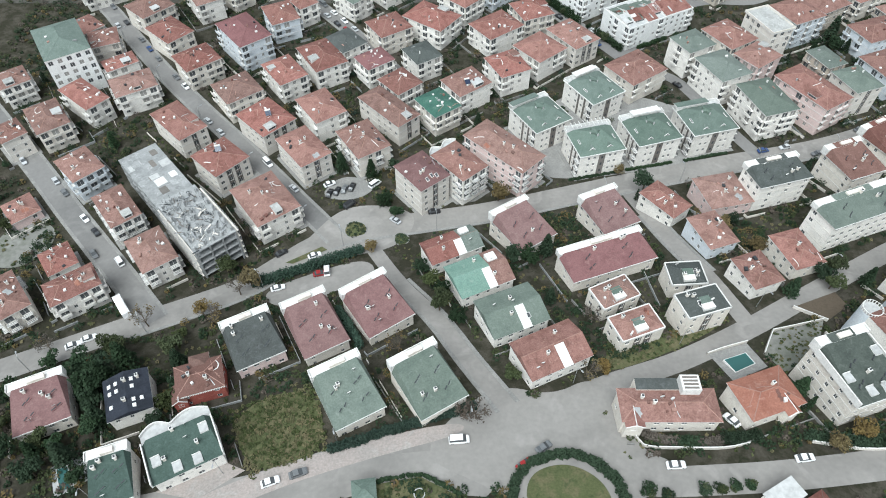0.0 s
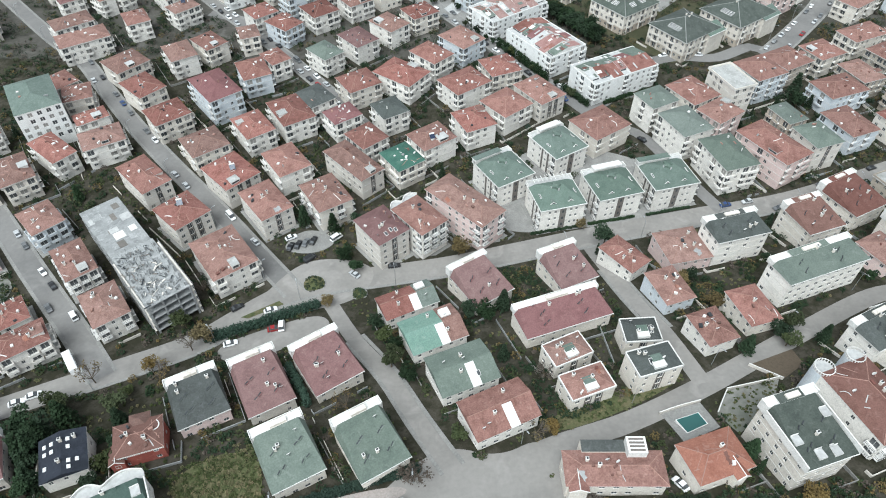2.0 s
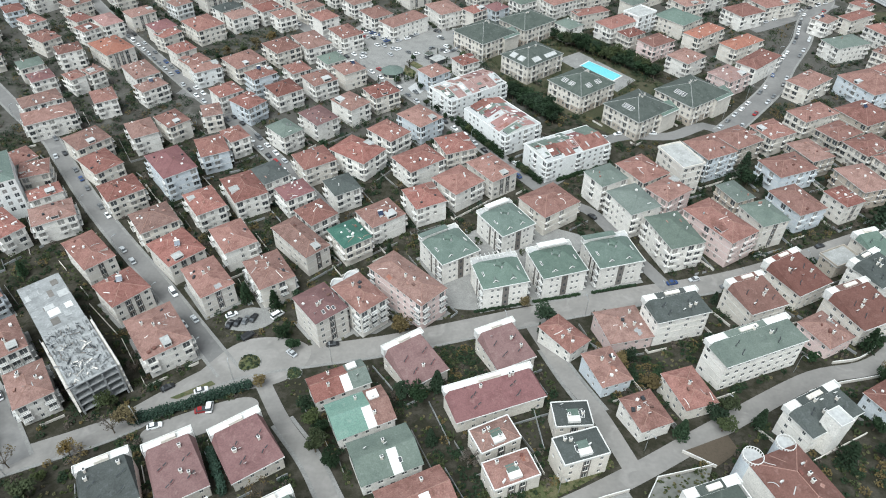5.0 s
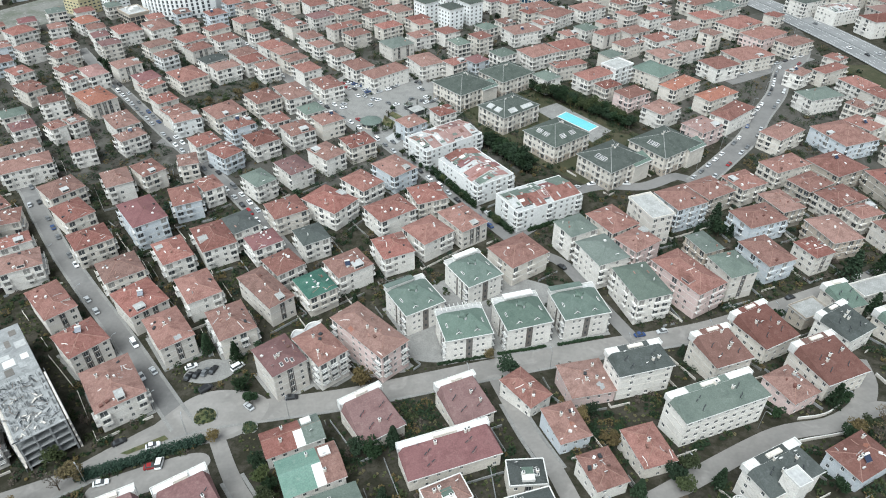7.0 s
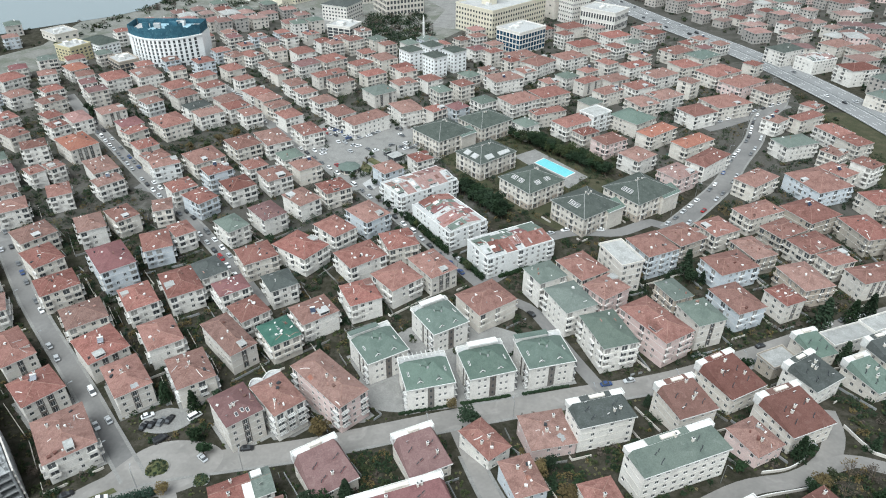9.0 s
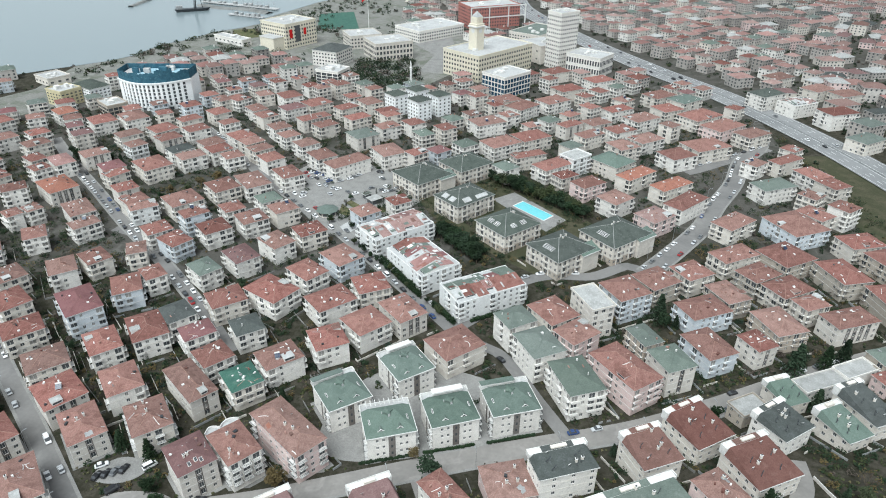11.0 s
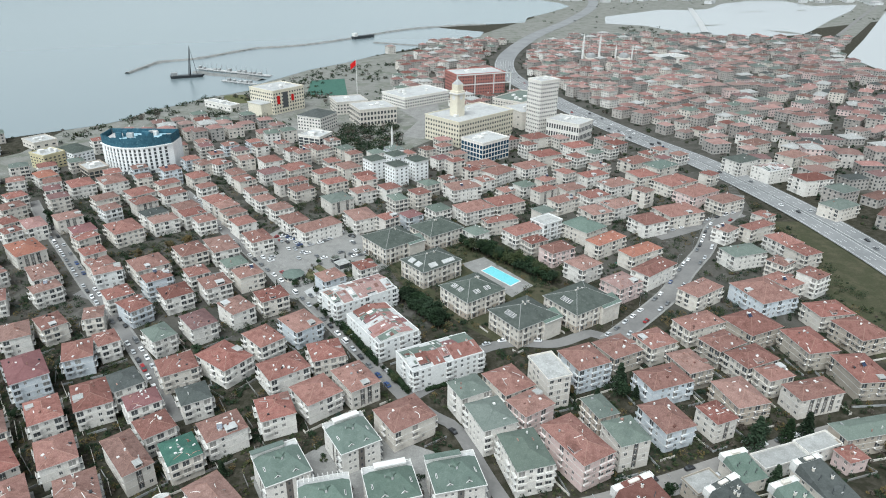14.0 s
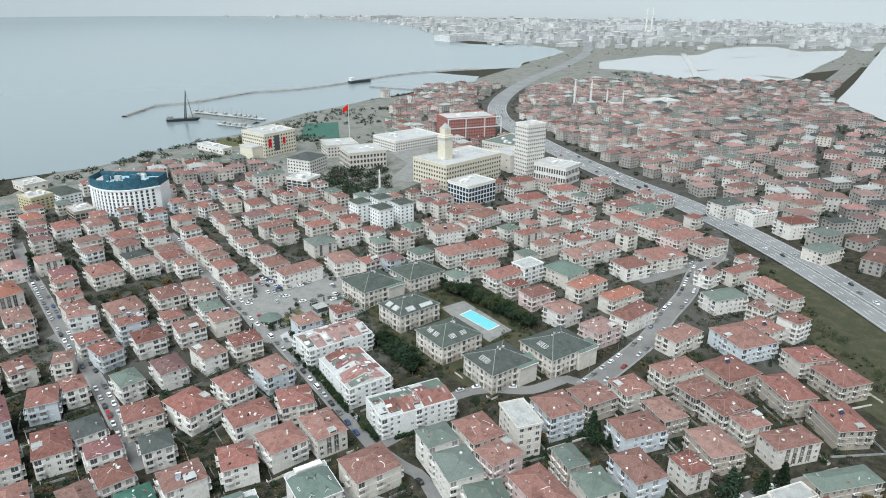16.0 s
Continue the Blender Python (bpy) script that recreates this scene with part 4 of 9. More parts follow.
        if roof2:
            s = Shape()
            lo, hi = (x1, w / 2 + 0.05)
            for q in (-1, 1):
                s.face([(x, q * y, roof_z(0, y) + 0.07) for x, y in ((lo, d / 2 + 0.05), (hi, d / 2 + 0.05), (hi, 0.0), (lo, 0.0))][::q], ROOF[roof2])
            s.box(lo, hi, -d / 2 - 0.06, -d / 2, top - 0.02, top + 0.3, M_WHITE)
            s.ob("roof_half", e)
            s = Shape()
            s.box(lo + 0.4, lo + 3.4, d * 0.08, d * 0.3, top + 0.2, roof_z(0, 0) + 0.25, M_WHITE)
            s.ob("roof_deck", e)
    if "G" in trim:
        for gx in (-0.36, -0.2, 0.14, 0.3):
            for gy in (-0.36, -0.22, 0.1, 0.28):
                if rng.random() < 0.8:
                    place("roof_dome", dome_mesh(), e, pose(gx * w, gy * d, roof_z(gx * w, gy * d) + 0.08, 0, slope * (1 if gx > 0 else -1), 0))
    if "P" in trim:
        for sx in (-1, 1):
            s = Shape()
            s.box(sx * (w / 2 + 0.02) - 0.14, sx * (w / 2 + 0.02) + 0.14, -d / 2, d / 2 - 2.2, top - 0.2, roof_z(0, 0) + 0.15, M_WHITE)
            s.ob("parapet", e)
        for px, py in ((-w * 0.36, -d * 0.12), (w * 0.36, d * 0.1), (-w * 0.12, -d * 0.36), (w * 0.16, -d * 0.38)):
            s = Shape()
            zc = roof_z(px, py)
            s.box(px - 1.0, px + 1.0, py - 1.1, py + 1.1, zc - 0.8, zc + 0.3, M_WHITE, M_LROOF)
            s.box(px - 1.0, px + 1.0, py + 1.1, py + 1.22, zc - 0.5, zc + 0.75, M_WHITE)
            s.ob("roof_deck", e)
    if "S" in trim:
        s = Shape()
        px, py = 0.0, -d * 0.16
        zc = roof_z(px, py)
        s.box(-1.7, 1.7, py - 1.9, py + 2.0, zc - 1.0, zc + 0.25, M_WHITE)
        s.box(-1.5, 1.5, py - 0.1, py + 1.9, zc + 0.25, zc + 0.5, ROOF["g"])
        s.ob("roof_lantern", e)
        s = Shape()
        for q in ((-w / 2, w / 2, -d / 2 - 0.1, -d / 2 + 0.18), (-w / 2, w / 2, d / 2 - 0.18, d / 2 + 0.1), (-w / 2 - 0.1, -w / 2 + 0.18, -d / 2, d / 2), (w / 2 - 0.18, w / 2 + 0.1, -d / 2, d / 2)):
            s.box(*q, top - 0.2, top + 0.5, M_WHITE)
        s.ob("parapet", e)
    if "c" in trim and fine:
        s = Shape()
        s.box(-1.2, 1.2, -wd / 2 - 0.1, -wd / 2 + 0.02, PLINTH, top - 0.05, M_STRIP)
        s.ob("facade_panel", e)
    return e



def roof_face(s, pts, mat):
    s.face([Vector(p) for p in pts], mat)


def hub_mesh(mat):
    """A low many-sided lantern in the middle of a roof, with four little vents growing from its sides."""
    key = "hub" + mat.name
    if key not in WINDOW:
        s = Shape()
        n, lo, hi = 16, [], []
        for j in range(n):
            a = 6.2832 * j / n
            out = 2.1 if j % 4 in (0, 1) else 1.35
            lo.append(Vector((out * math.cos(a), out * math.sin(a), -0.7)))
            hi.append(Vector((out * 0.92 * math.cos(a), out * 0.92 * math.sin(a), 0.45)))
        tip = Vector((0, 0, 0.95))
        for j in range(n):
            q = (j + 1) % n
            s.face((lo[j], lo[q], hi[q], hi[j]), M_LROOF if j % 4 == 0 else mat)
            s.face((hi[j], hi[q], tip), mat)
        WINDOW[key] = s.mesh("roof_lantern")
    return WINDOW[key]


def lattice_light_mesh(a, b):
    """A glazed roof patch with white crossing bars, lying flat."""
    key = ("lattice", a, b)
    if key not in WINDOW:
        s = Shape()
        s.box(-a / 2, a / 2, -b / 2, b / 2, -0.1, 0.05, M_GLASS)
        for i in range(5):
            x = -a / 2 + (a - 0.14) * i / 4
            s.box(x, x + 0.14, -b / 2, b / 2, 0.05, 0.13, M_WHITE)
        for i in range(4):
            y = -b / 2 + (b - 0.14) * i / 3
            s.box(-a / 2, a / 2, y, y + 0.14, 0.06, 0.14, M_WHITE)
        WINDOW[key] = s.mesh("roof_light")
    return WINDOW[key]


def court_house(x, y, rot, w, d, pergola):
    """A court apartment house: plain white front with a taupe stair strip, corner balconies, a green roof and a rear roof terrace."""
    COUNT[0] += 1
    HOUSES.append((x, y, max(w, d) / 2 + 2))
    keep_rect(x, y, rot, w, d)
    e = tagged(new("apartment_house"), "white three-storey court house with a green shingle roof and roof terrace", "house", "court houses")
    e.matrix_basis = pose(x, y, height(x, y), 0, 0, rot)
    top, wm, rm = 10.1, WALL["w"], ROOF["g"]
    ww, wd = w - 0.8, d - 0.8
    body = Shape()
    wins, rails = [], []
    for k in range(4):
        L = ww if k % 2 == 0 else wd
        m = side_matrix(k, ww, wd)
        ops = []
        for f in range(3):
            z = 0.9 + 3.05 * f
            if k == 0:
                for cx in (-0.3, -0.17, 0.19, 0.31):
                    ops.append((cx * L, z + 0.9, 0.95, 1.15))
            elif k == 2:
                for cx in (-0.3, 0.0, 0.3):
                    ops.append((cx * L, z + 0.9, 1.3, 1.3))
            else:
                q = -1 if k == 1 else 1
                ops.append((q * 0.4 * L, z + 0.1, 2.0, 2.3))
                rails.append((m, q * 0.4 * L, z))
                for cx in (0.12, -0.08, -0.3):
                    ops.append((q * cx * L, z + 0.9, 1.0, 1.2))
        facade(body, m, L, top, 3, wm, ops, -3.5)
        for o in ops:
            wins.append((m @ pose(o[0], 0.09, o[1]), o[2], o[3]))
    body.ob("wall", e)
    for m, a, b in wins:
        place("window", window_mesh(a, b), e, m)
    for m, cx, z in rails:
        place("balcony", balcony_mesh(2.9, 1.15, wm, True), e, m @ pose(cx, 0, z + 0.05))
    s = Shape()
    s.box(-1.15, 1.15, -wd / 2 - 0.12, -wd / 2 + 0.02, 0.2, top - 0.25, M_STRIP)
    for f in range(3):
        s.box(-0.35, 0.35, -wd / 2 - 0.15, -wd / 2 - 0.12, 1.6 + 3.05 * f, 2.7 + 3.05 * f, M_GLASS)
    s.ob("facade_panel", e)
    for k in (1, 3):
        s = Shape()
        q = 1 if k == 3 else -1
        for cx in (0.22, 0.02):
            s.box(q * cx * wd - 0.45, q * cx * wd + 0.45, -0.1, 0.02, 0.3, top - 0.25, M_STRIP, m=side_matrix(k, ww, wd))
        s.ob("facade_panel", e)
    a, b, z, rise = w / 2, d / 2, top + 0.2, 2.7
    yr, yb, c = 0.1 * d, b - 2.6, a * 0.3
    E0, E1, E2, E3 = (-a, -b, z), (a, -b, z), (a, yb, z), (-a, yb, z)
    R0, R1 = (-c, yr, z + rise), (c, yr, z + rise)
    K0, K1 = (-a * 0.72, yb, z + 0.95), (a * 0.72, yb, z + 0.95)
    r = Shape()
    roof_face(r, (E0, E1, R1, R0), rm)
    roof_face(r, (E1, E2, K1, R1), rm)
    roof_face(r, (E3, E0, R0, K0), rm)
    roof_face(r, (R0, R1, K1, K0), rm)
    roof_face(r, (E2, E3, K0, K1), M_WHITE)
    roof_face(r, ((-a, -b, z - 0.05), (-a, b, z - 0.05), (a, b, z - 0.05), (a, -b, z - 0.05)), M_WHITE)
    r.ob("roof", e)
    for q in ((-a - 0.16, a + 0.16, -b - 0.16, -b + 0.04), (-a - 0.16, -a + 0.04, -b + 0.04, b), (a - 0.04, a + 0.16, -b + 0.04, b)):
        s = Shape(); s.box(*q, z - 0.22, z + 0.12, M_WHITE); s.ob("gutter", e)
    s = Shape()
    s.box(-a + 0.2, a - 0.2, yb + 0.05, b - 0.2, z - 0.02, z + 0.1, M_LROOF)
    s.box(-a, a, b - 0.2, b, z - 0.3, z + 1.0, M_WHITE)
    for sx in (-1, 1):
        s.box(sx * (a - 0.1) - 0.1, sx * (a - 0.1) + 0.1, yb, b - 0.2, z - 0.2, z + 0.95, M_WHITE)
    s.ob("roof_terrace", e)
    if pergola == "slats":
        for i in range(9):
            s = Shape()
            px = -a * 0.75 + a * 1.5 * i / 8
            s.box(px - 0.09, px + 0.09, yb - 0.4, b + 0.1, z + 2.1, z + 2.25, M_WHITE); s.ob("pergola_slat", e)
        s = Shape()
        for sx in (-0.75, 0, 0.75):
            s.box(sx * a - 0.08, sx * a + 0.08, b - 0.3, b - 0.12, z + 0.9, z + 2.1, M_WHITE)
        s.ob("pergola_post", e)
    else:
        s = Shape()
        x0, x1 = (-a * 0.5, a * 0.75) if pergola == "white" else (-a, a * 0.4)
        mt = M_WHITE if pergola == "white" else rm
        s.box(x0, x1, yb + 0.2, b - 0.1, z + 0.1, z + 1.9, M_WHITE)
        roof_face(s, ((x0 - 0.2, yb - 0.2, z + 2.3), (x0 - 0.2, b + 0.2, z + 1.9), (x1 + 0.2, b + 0.2, z + 1.9), (x1 + 0.2, yb - 0.2, z + 2.3)), mt)
        s.box(x0 - 0.2, x1 + 0.2, yb - 0.2, b + 0.2, z + 1.75, z + 1.88, M_WHITE)
        s.ob("terrace_cover", e)
    fs = math.degrees(math.atan2(rise, yr + b))
    place("roof_lantern", hub_mesh(rm), e, pose(0, yr - 0.6, z + rise - 0.15))
    for sx in (-1, 1):
        place("dormer", dormer_mesh(rm), e, pose(sx * w * 0.19, -b + 2.1, z + 2.1 * rise / (yr + b) + 0.05))
        s = Shape(); s.box(-0.28, 0.28, -1.1, 1.1, -0.05, 0.16, M_WHITE); s.box(-0.16, 0.16, -0.95, 0.95, 0.16, 0.18, M_GLASS)
        s.ob("skylight", e, pose(sx * (a - 2.1), -d * 0.08, z + 2.1 * rise / (a - c), 0, sx * math.degrees(math.atan2(rise, a - c)), 0))
    s = Shape()
    s.box(-w / 2 - 0.9, w / 2 + 0.9, -d / 2 - 1.0, d / 2 + 0.8, -1.5, 0.14, M_PAVE)
    s.ob("paved_apron", e)
    return e


def compound_house(x, y, rot, w, d, style):
    """A large cream gated-court house: stone ground floor, dark hip roof with white lattice roof lights, a green-roofed side wing."""
    COUNT[0] += 1
    rng = random.Random(COUNT[0])
    HOUSES.append((x, y, max(w, d) / 2 + 2))
    keep_rect(x, y, rot, w, d)
    e = tagged(new("apartment_house"), "large cream court house with a dark grey hip roof", "house", "gated court houses")
    e.matrix_basis = pose(x, y, height(x, y), 0, 0, rot)
    top, wm, rm = 10.4, WALL["c"], ROOF["u"]
    ww, wd = w - 1.4, d - 1.4
    up, low = Shape(), Shape()
    for k in range(4):
        L = ww if k % 2 == 0 else wd
        m = side_matrix(k, ww, wd)
        n = max(4, int(L / 3.0))
        ops = []
        for i in range(n):
            cx = -L / 2 + L * (i + 0.5) / n
            for f in range(3):
                tall = i % 3 == 1
                ops.append((cx, 0.4 + 3.35 * f + (0.1 if tall else 0.95), 1.7 if tall else 1.15, 2.4 if tall else 1.4))
        facade(up, m, L, top, 3, wm, [o for o in ops if o[1] > 3.6], 3.6)
        facade(low, m, L, 3.6, 1, WALL["a"], [o for o in ops if o[1] < 3.6], -0.4)
        for o in ops:
            sh = up if o[1] > 3.6 else low
            q = m @ pose(o[0], 0.1, o[1])
            sh.face([q @ Vector(p) for p in ((-o[2] / 2, 0.05, 0), (o[2] / 2, 0.05, 0), (o[2] / 2, 0.05, o[3]), (-o[2] / 2, 0.05, o[3]))], M_GLASS)
            sh.box(-0.05, 0.05, 0, 0.05, 0, o[3], M_WHITE, m=q)
        for i in range(1, n, 3):
            if k != 2:
                for f in (1, 2):
                    s = Shape()
                    cx, z = -L / 2 + L * (i + 0.5) / n, 0.4 + 3.35 * f
                    s.box(cx - 1.6, cx + 1.6, -1.1, 0, z - 0.1, z + 0.06, M_WHITE, m=m)
                    s.box(cx - 1.6, cx + 1.6, -1.1, -1.0, z + 0.06, z + 0.95, wm, m=m)
                    s.ob("balcony", e)
                s = Shape()
                s.box(cx - 2.0, cx - 1.65, -0.3, 0.02, 0.2, top - 0.1, WALL["w"], m=m)
                s.box(cx + 1.65, cx + 2.0, -0.3, 0.02, 0.2, top - 0.1, WALL["w"], m=m)
                s.ob("pilaster", e)
    up.ob("wall", e)
    low.ob("stone_base", e)
    rise = min(w, d) / 2 * 0.42
    r = Shape()
    lines = hip_roof(r, w, d, top + 0.2, rise, rm, 0.3)
    r.ob("roof", e)
    cap_shape(lines, ROOF["f"]).ob("ridge_cap", e)
    slope = math.degrees(math.atan2(rise, min(w, d) / 2))

    def on_slope(k, px, run):
        edge = d / 2 if k % 2 == 0 else w / 2
        return pose(0, 0, 0, 0, 0, 90 * k) @ pose(px, -edge + run, top + 0.28 + rise * run / (min(w, d) / 2), slope, 0, 0)

    if style == "lattice":
        for k, spots in ((0, (-3.4, 3.4)), (3, (-3.6, 1.2))):
            for px in spots:
                place("roof_light", lattice_light_mesh(3.4, 2.6), e, on_slope(k, px, 4.2))
    elif style == "wing":
        place("roof_light", lattice_light_mesh(6.4, 2.6), e, on_slope(3, 0.5, 4.4))
    elif style == "white":
        for k, px, run, a, b in ((0, -5, 2.6, 5, 3.2), (0, 5.5, 2.2, 8, 2.6), (3, -3, 3.0, 4, 3.4), (3, 3, 3.0, 4, 3.4)):
            s = Shape(); s.box(-a / 2, a / 2, -b / 2, b / 2, -0.3, 0.35, M_WHITE, M_LROOF); s.ob("roof_panel", e, on_slope(k, px, run))
    if style in ("wing", "green"):
        s = Shape()
        s.box(w * 0.1, w / 2 + 0.6, -d / 2 - 1.2, -d / 2 + 4.0, -0.4, top - 0.6, wm)
        s.ob("side_wing", e)
        s = Shape()
        roof_face(s, ((w * 0.1 - 0.5, -d / 2 - 1.8, top - 0.5), (w / 2 + 1.1, -d / 2 - 1.8, top - 0.5), (w / 2 + 1.1, -d / 2 + 5, top + 1.9), (w * 0.1 - 0.5, -d / 2 + 5, top + 1.9)), ROOF["g"])
        s.box(w * 0.1 - 0.5, w / 2 + 1.1, -d / 2 - 1.85, -d / 2 - 1.65, top - 0.85, top - 0.45, M_WHITE)
        s.ob("wing_roof", e)
    for i in range(3):
        px = rng.uniform(-0.14, 0.14) * w
        py = rng.uniform(-0.06, 0.06) * d
        place("chimney", chimney_mesh(), e, pose(px, py, top + rise * 0.88 + 0.2))
    return e


# ---- the mapped houses ----
house(-150.0, 228.1, 33, 17.3, 25.0, 6, "g", "x", "q")
house(-168.2, 215.4, 38, 11.6, 12.1, 3, "r", "w", "b")
house(-153.1, 250.8, 48, 14.4, 13.0, 3, "r", "c", "b")
house(-141.2, 242.7, 24, 12.0, 12.8, 3, "r", "c", "b")
house(-129.3, 225.9, 36, 12.9, 8.9, 3, "r", "w", "b")
house(-120.0, 212.2, 31, 16.2, 13.1, 3, "r", "w", "b")
house(-145.9, 192.3, 37, 12.1, 18.0, 3, "r", "c", "b")
house(-136.7, 205.4, 51, 10.1, 19.6, 3, "r", "w", "b")
house(-156.4, 184.1, 43, 9.5, 11.4, 3, "r", "y", "s")
house(-125.1, 166.9, 45, 11.6, 14.8, 3, "r", "b", "b")
house(-106.2, 147.3, 39, 10.3, 17.4, 3, "r", "w", "b")
house(-89.6, 128.7, 37, 11.4, 15.8, 3, "r", "w", "b")
house(-96.8, 190.0, 45, 11.7, 21.0, 3, "r", "y", "s")
house(-77.5, 170.7, 47, 14.1, 15.4, 3, "r", "y", "s")
house(-58.5, 150.7, 37, 15.6, 20.7, 3, "r", "w", "b")
house(-49.3, 176.1, 38, 12.5, 18.7, 3, "r", "y", "s")
house(-65.2, 192.0, 45, 14.8, 17.8, 3, "r", "y", "s")
house(-79.2, 209.3, 37, 15.3, 15.2, 3, "r", "c", "b")
house(-28.5, 180.0, 33, 13.4, 17.4, 3, "r", "c", "b")
house(-45.7, 198.5, 35, 13.0, 17.2, 3, "r", "w", "b")
house(-62.6, 220.6, 36, 12.4, 17.0, 3, "r", "w", "b")
house(-99.3, 228.9, 39, 15.4, 14.3, 3, "r", "c", "b")
house(-115.3, 248.5, 48, 13.0, 17.4, 3, "r", "c", "b")
house(-129.0, 267.4, 48, 16.2, 15.6, 3, "r", "c", "b")
house(-82.7, 244.1, 39, 14.8, 22.2, 4, "m", "b", "b")
house(-70.5, 261.6, 27, 12.7, 16.5, 3, "r", "b", "b")
house(-49.0, 230.6, 32, 14.2, 19.7, 3, "r", "w", "b")
house(-40.4, 240.7, 40, 12.4, 14.3, 3, "d", "w", "b")
house(-27.6, 228.1, 36, 13.0, 11.1, 3, "m", "w", "b")
house(-16.6, 213.3, 41, 12.6, 13.2, 3, "r", "w", "b")
house(-8.6, 232.2, 32, 12.1, 12.9, 3, "d", "w", "b")
house(-23.1, 252.3, 33, 15.6, 14.6, 3, "r", "c", "b")
house(-20.3, 198.2, 43, 11.0, 24.0, 3, "r", "y", "s")
house(-2.0, 200.3, 36, 12.3, 14.0, 3, "t", "c", "b")
house(-7.1, 160.5, 39, 12.6, 15.5, 4, "m", "y", "s")
house(5.5, 165.4, 41, 11.7, 16.8, 4, "r", "w", "b")
house(21.1, 173.0, 45, 12.5, 27.6, 4, "r", "p", "b")
court_house(57.9, 209.1, 32, 15.7, 17.8, "white")
court_house(35.8, 193.1, 31, 16.3, 17.5, "green")
court_house(53.6, 178.7, 15, 17.1, 15.7, "slats")
court_house(74.5, 184.8, 17, 17.2, 16.6, "white")
court_house(95.8, 190.2, 15, 17.7, 16.6, "green")
house(76.4, 222.3, 35, 19.2, 16.6, 3, "r", "c", "b")
house(39.7, 236.1, 40, 16.1, 16.0, 3, "r", "w", "b")
house(54.4, 245.5, 36, 13.9, 18.8, 3, "r", "y", "s")
house(25.8, 224.7, 26, 13.8, 15.1, 3, "r", "w", "b")
house(8.9, 213.1, 36, 15.7, 13.3, 3, "r", "w", "b")
house(22.6, 252.3, 37, 18.8, 15.3, 3, "r", "w", "b")
house(38.7, 264.7, 23, 14.9, 15.3, 3, "r", "c", "b")
house(89.3, 263.2, 28, 34.6, 18.0, 4, "s", "x", "qb", roof_kind="inset")
house(101.4, 235.9, 28, 13.9, 12.8, 4, "k", "w", "b")
house(109.4, 219.4, 24, 14.6, 17.4, 4, "k", "w", "b")
house(120.6, 200.0, 17, 14.5, 19.9, 4, "k", "w", "b")
house(117.7, 240.9, 31, 15.3, 17.3, 4, "r", "c", "b")
house(125.1, 226.4, 35, 15.2, 12.5, 4, "r", "p", "b")
house(135.0, 246.6, 21, 11.4, 18.1, 5, "f", "y", "U", roof_kind="flat")
house(139.7, 206.0, 31, 14.8, 24.7, 4, "r", "p", "b")
house(151.7, 224.8, 23, 9.6, 13.1, 4, "k", "a", "b")
house(158.4, 210.6, 20, 13.1, 14.5, 4, "k", "y", "s")
house(151.6, 258.4, 25, 16.9, 16.8, 4, "r", "b", "b")
house(108.8, 155.9, 16, 19.5, 10.8, 4, "d", "w", "tv", roof_kind="shed")
house(126.3, 136.8, 21, 29.8, 10.4, 4, "k", "w", "tv", roof_kind="shed")
house(72.6, 149.6, 38, 9.5, 14.7, 2, "r", "w", "")
house(92.2, 153.4, 13, 15.2, 14.6, 2, "r", "p", "")
house(82.5, 133.0, 19, 10.3, 13.7, 2, "r", "b", "")
house(103.5, 122.8, 17, 10.5, 13.7, 2, "r", "c", "")
house(89.1, 114.4, 20, 10.1, 11.8, 2, "r", "w", "")
house(157.2, 176.1, 27, 16.2, 17.1, 3, "n", "c", "tv", roof_kind="shed")
house(138.3, 164.4, 20, 14.9, 14.8, 3, "n", "c", "tv", roof_kind="shed")
house(168.9, 156.1, 22, 17.2, 16.7, 3, "n", "c", "tv", roof_kind="shed")
house(154.0, 147.6, 27, 11.6, 12.8, 2, "r", "p", "")
house(197.3, 198.2, 18, 10.5, 13.2, 2, "g", "c", "tv", roof_kind="shed")
house(185.5, 177.3, 30, 14.8, 13.8, 3, "d", "w", "tv", roof_kind="shed")
house(133.4, 110.3, 26, 18.9, 10.2, 3, "d", "w", "tv", roof_kind="shed")
house(116.5, 85.4, 21, 14.9, 20.7, 3, "n", "w", "bq")
house(95.2, 75.2, 18, 14.0, 16.8, 4, "u", "c", "tvP", roof_kind="shed")
house(75.4, 71.9, 19, 14.7, 10.5, 2, "o", "c", "")
house(52.2, 69.1, 0, 23.1, 8.6, 2, "r", "c", "")
house(27.4, 86.9, 25, 17.8, 12.2, 2, "r", "w", "x", roof_kind="gable", rise=2.3)
house(18.6, 101.2, 23, 16.9, 13.6, 2, "k", "w", "x", roof_kind="gable", rise=2.3)
house(10.5, 116.6, 25, 17.2, 12.8, 2, "j", "w", "x", roof_kind="gable", rise=2.3, roof2="r")
house(2.6, 129.9, 26, 17.6, 9.8, 2, "r", "w", "x", roof_kind="gable", rise=2.3, roof2="k")
house(47.5, 107.0, 25, 11.9, 7.8, 2, "r", "c", "Sqs")
house(50.7, 95.2, 21, 12.6, 8.0, 2, "r", "c", "Sqs")
house(68.9, 113.7, 4, 10.3, 8.0, 2, "d", "c", "Sqs")
house(68.5, 100.1, 17, 12.5, 8.0, 3, "d", "c", "Sqs")
house(48.4, 122.6, 20, 27.7, 11.7, 2, "m", "c", "tv", roof_kind="shed")
house(25.1, 138.1, 33, 14.4, 16.9, 2, "m", "c", "tv", roof_kind="shed")
house(53.2, 144.2, 25, 13.8, 15.8, 2, "m", "c", "tv", roof_kind="shed")
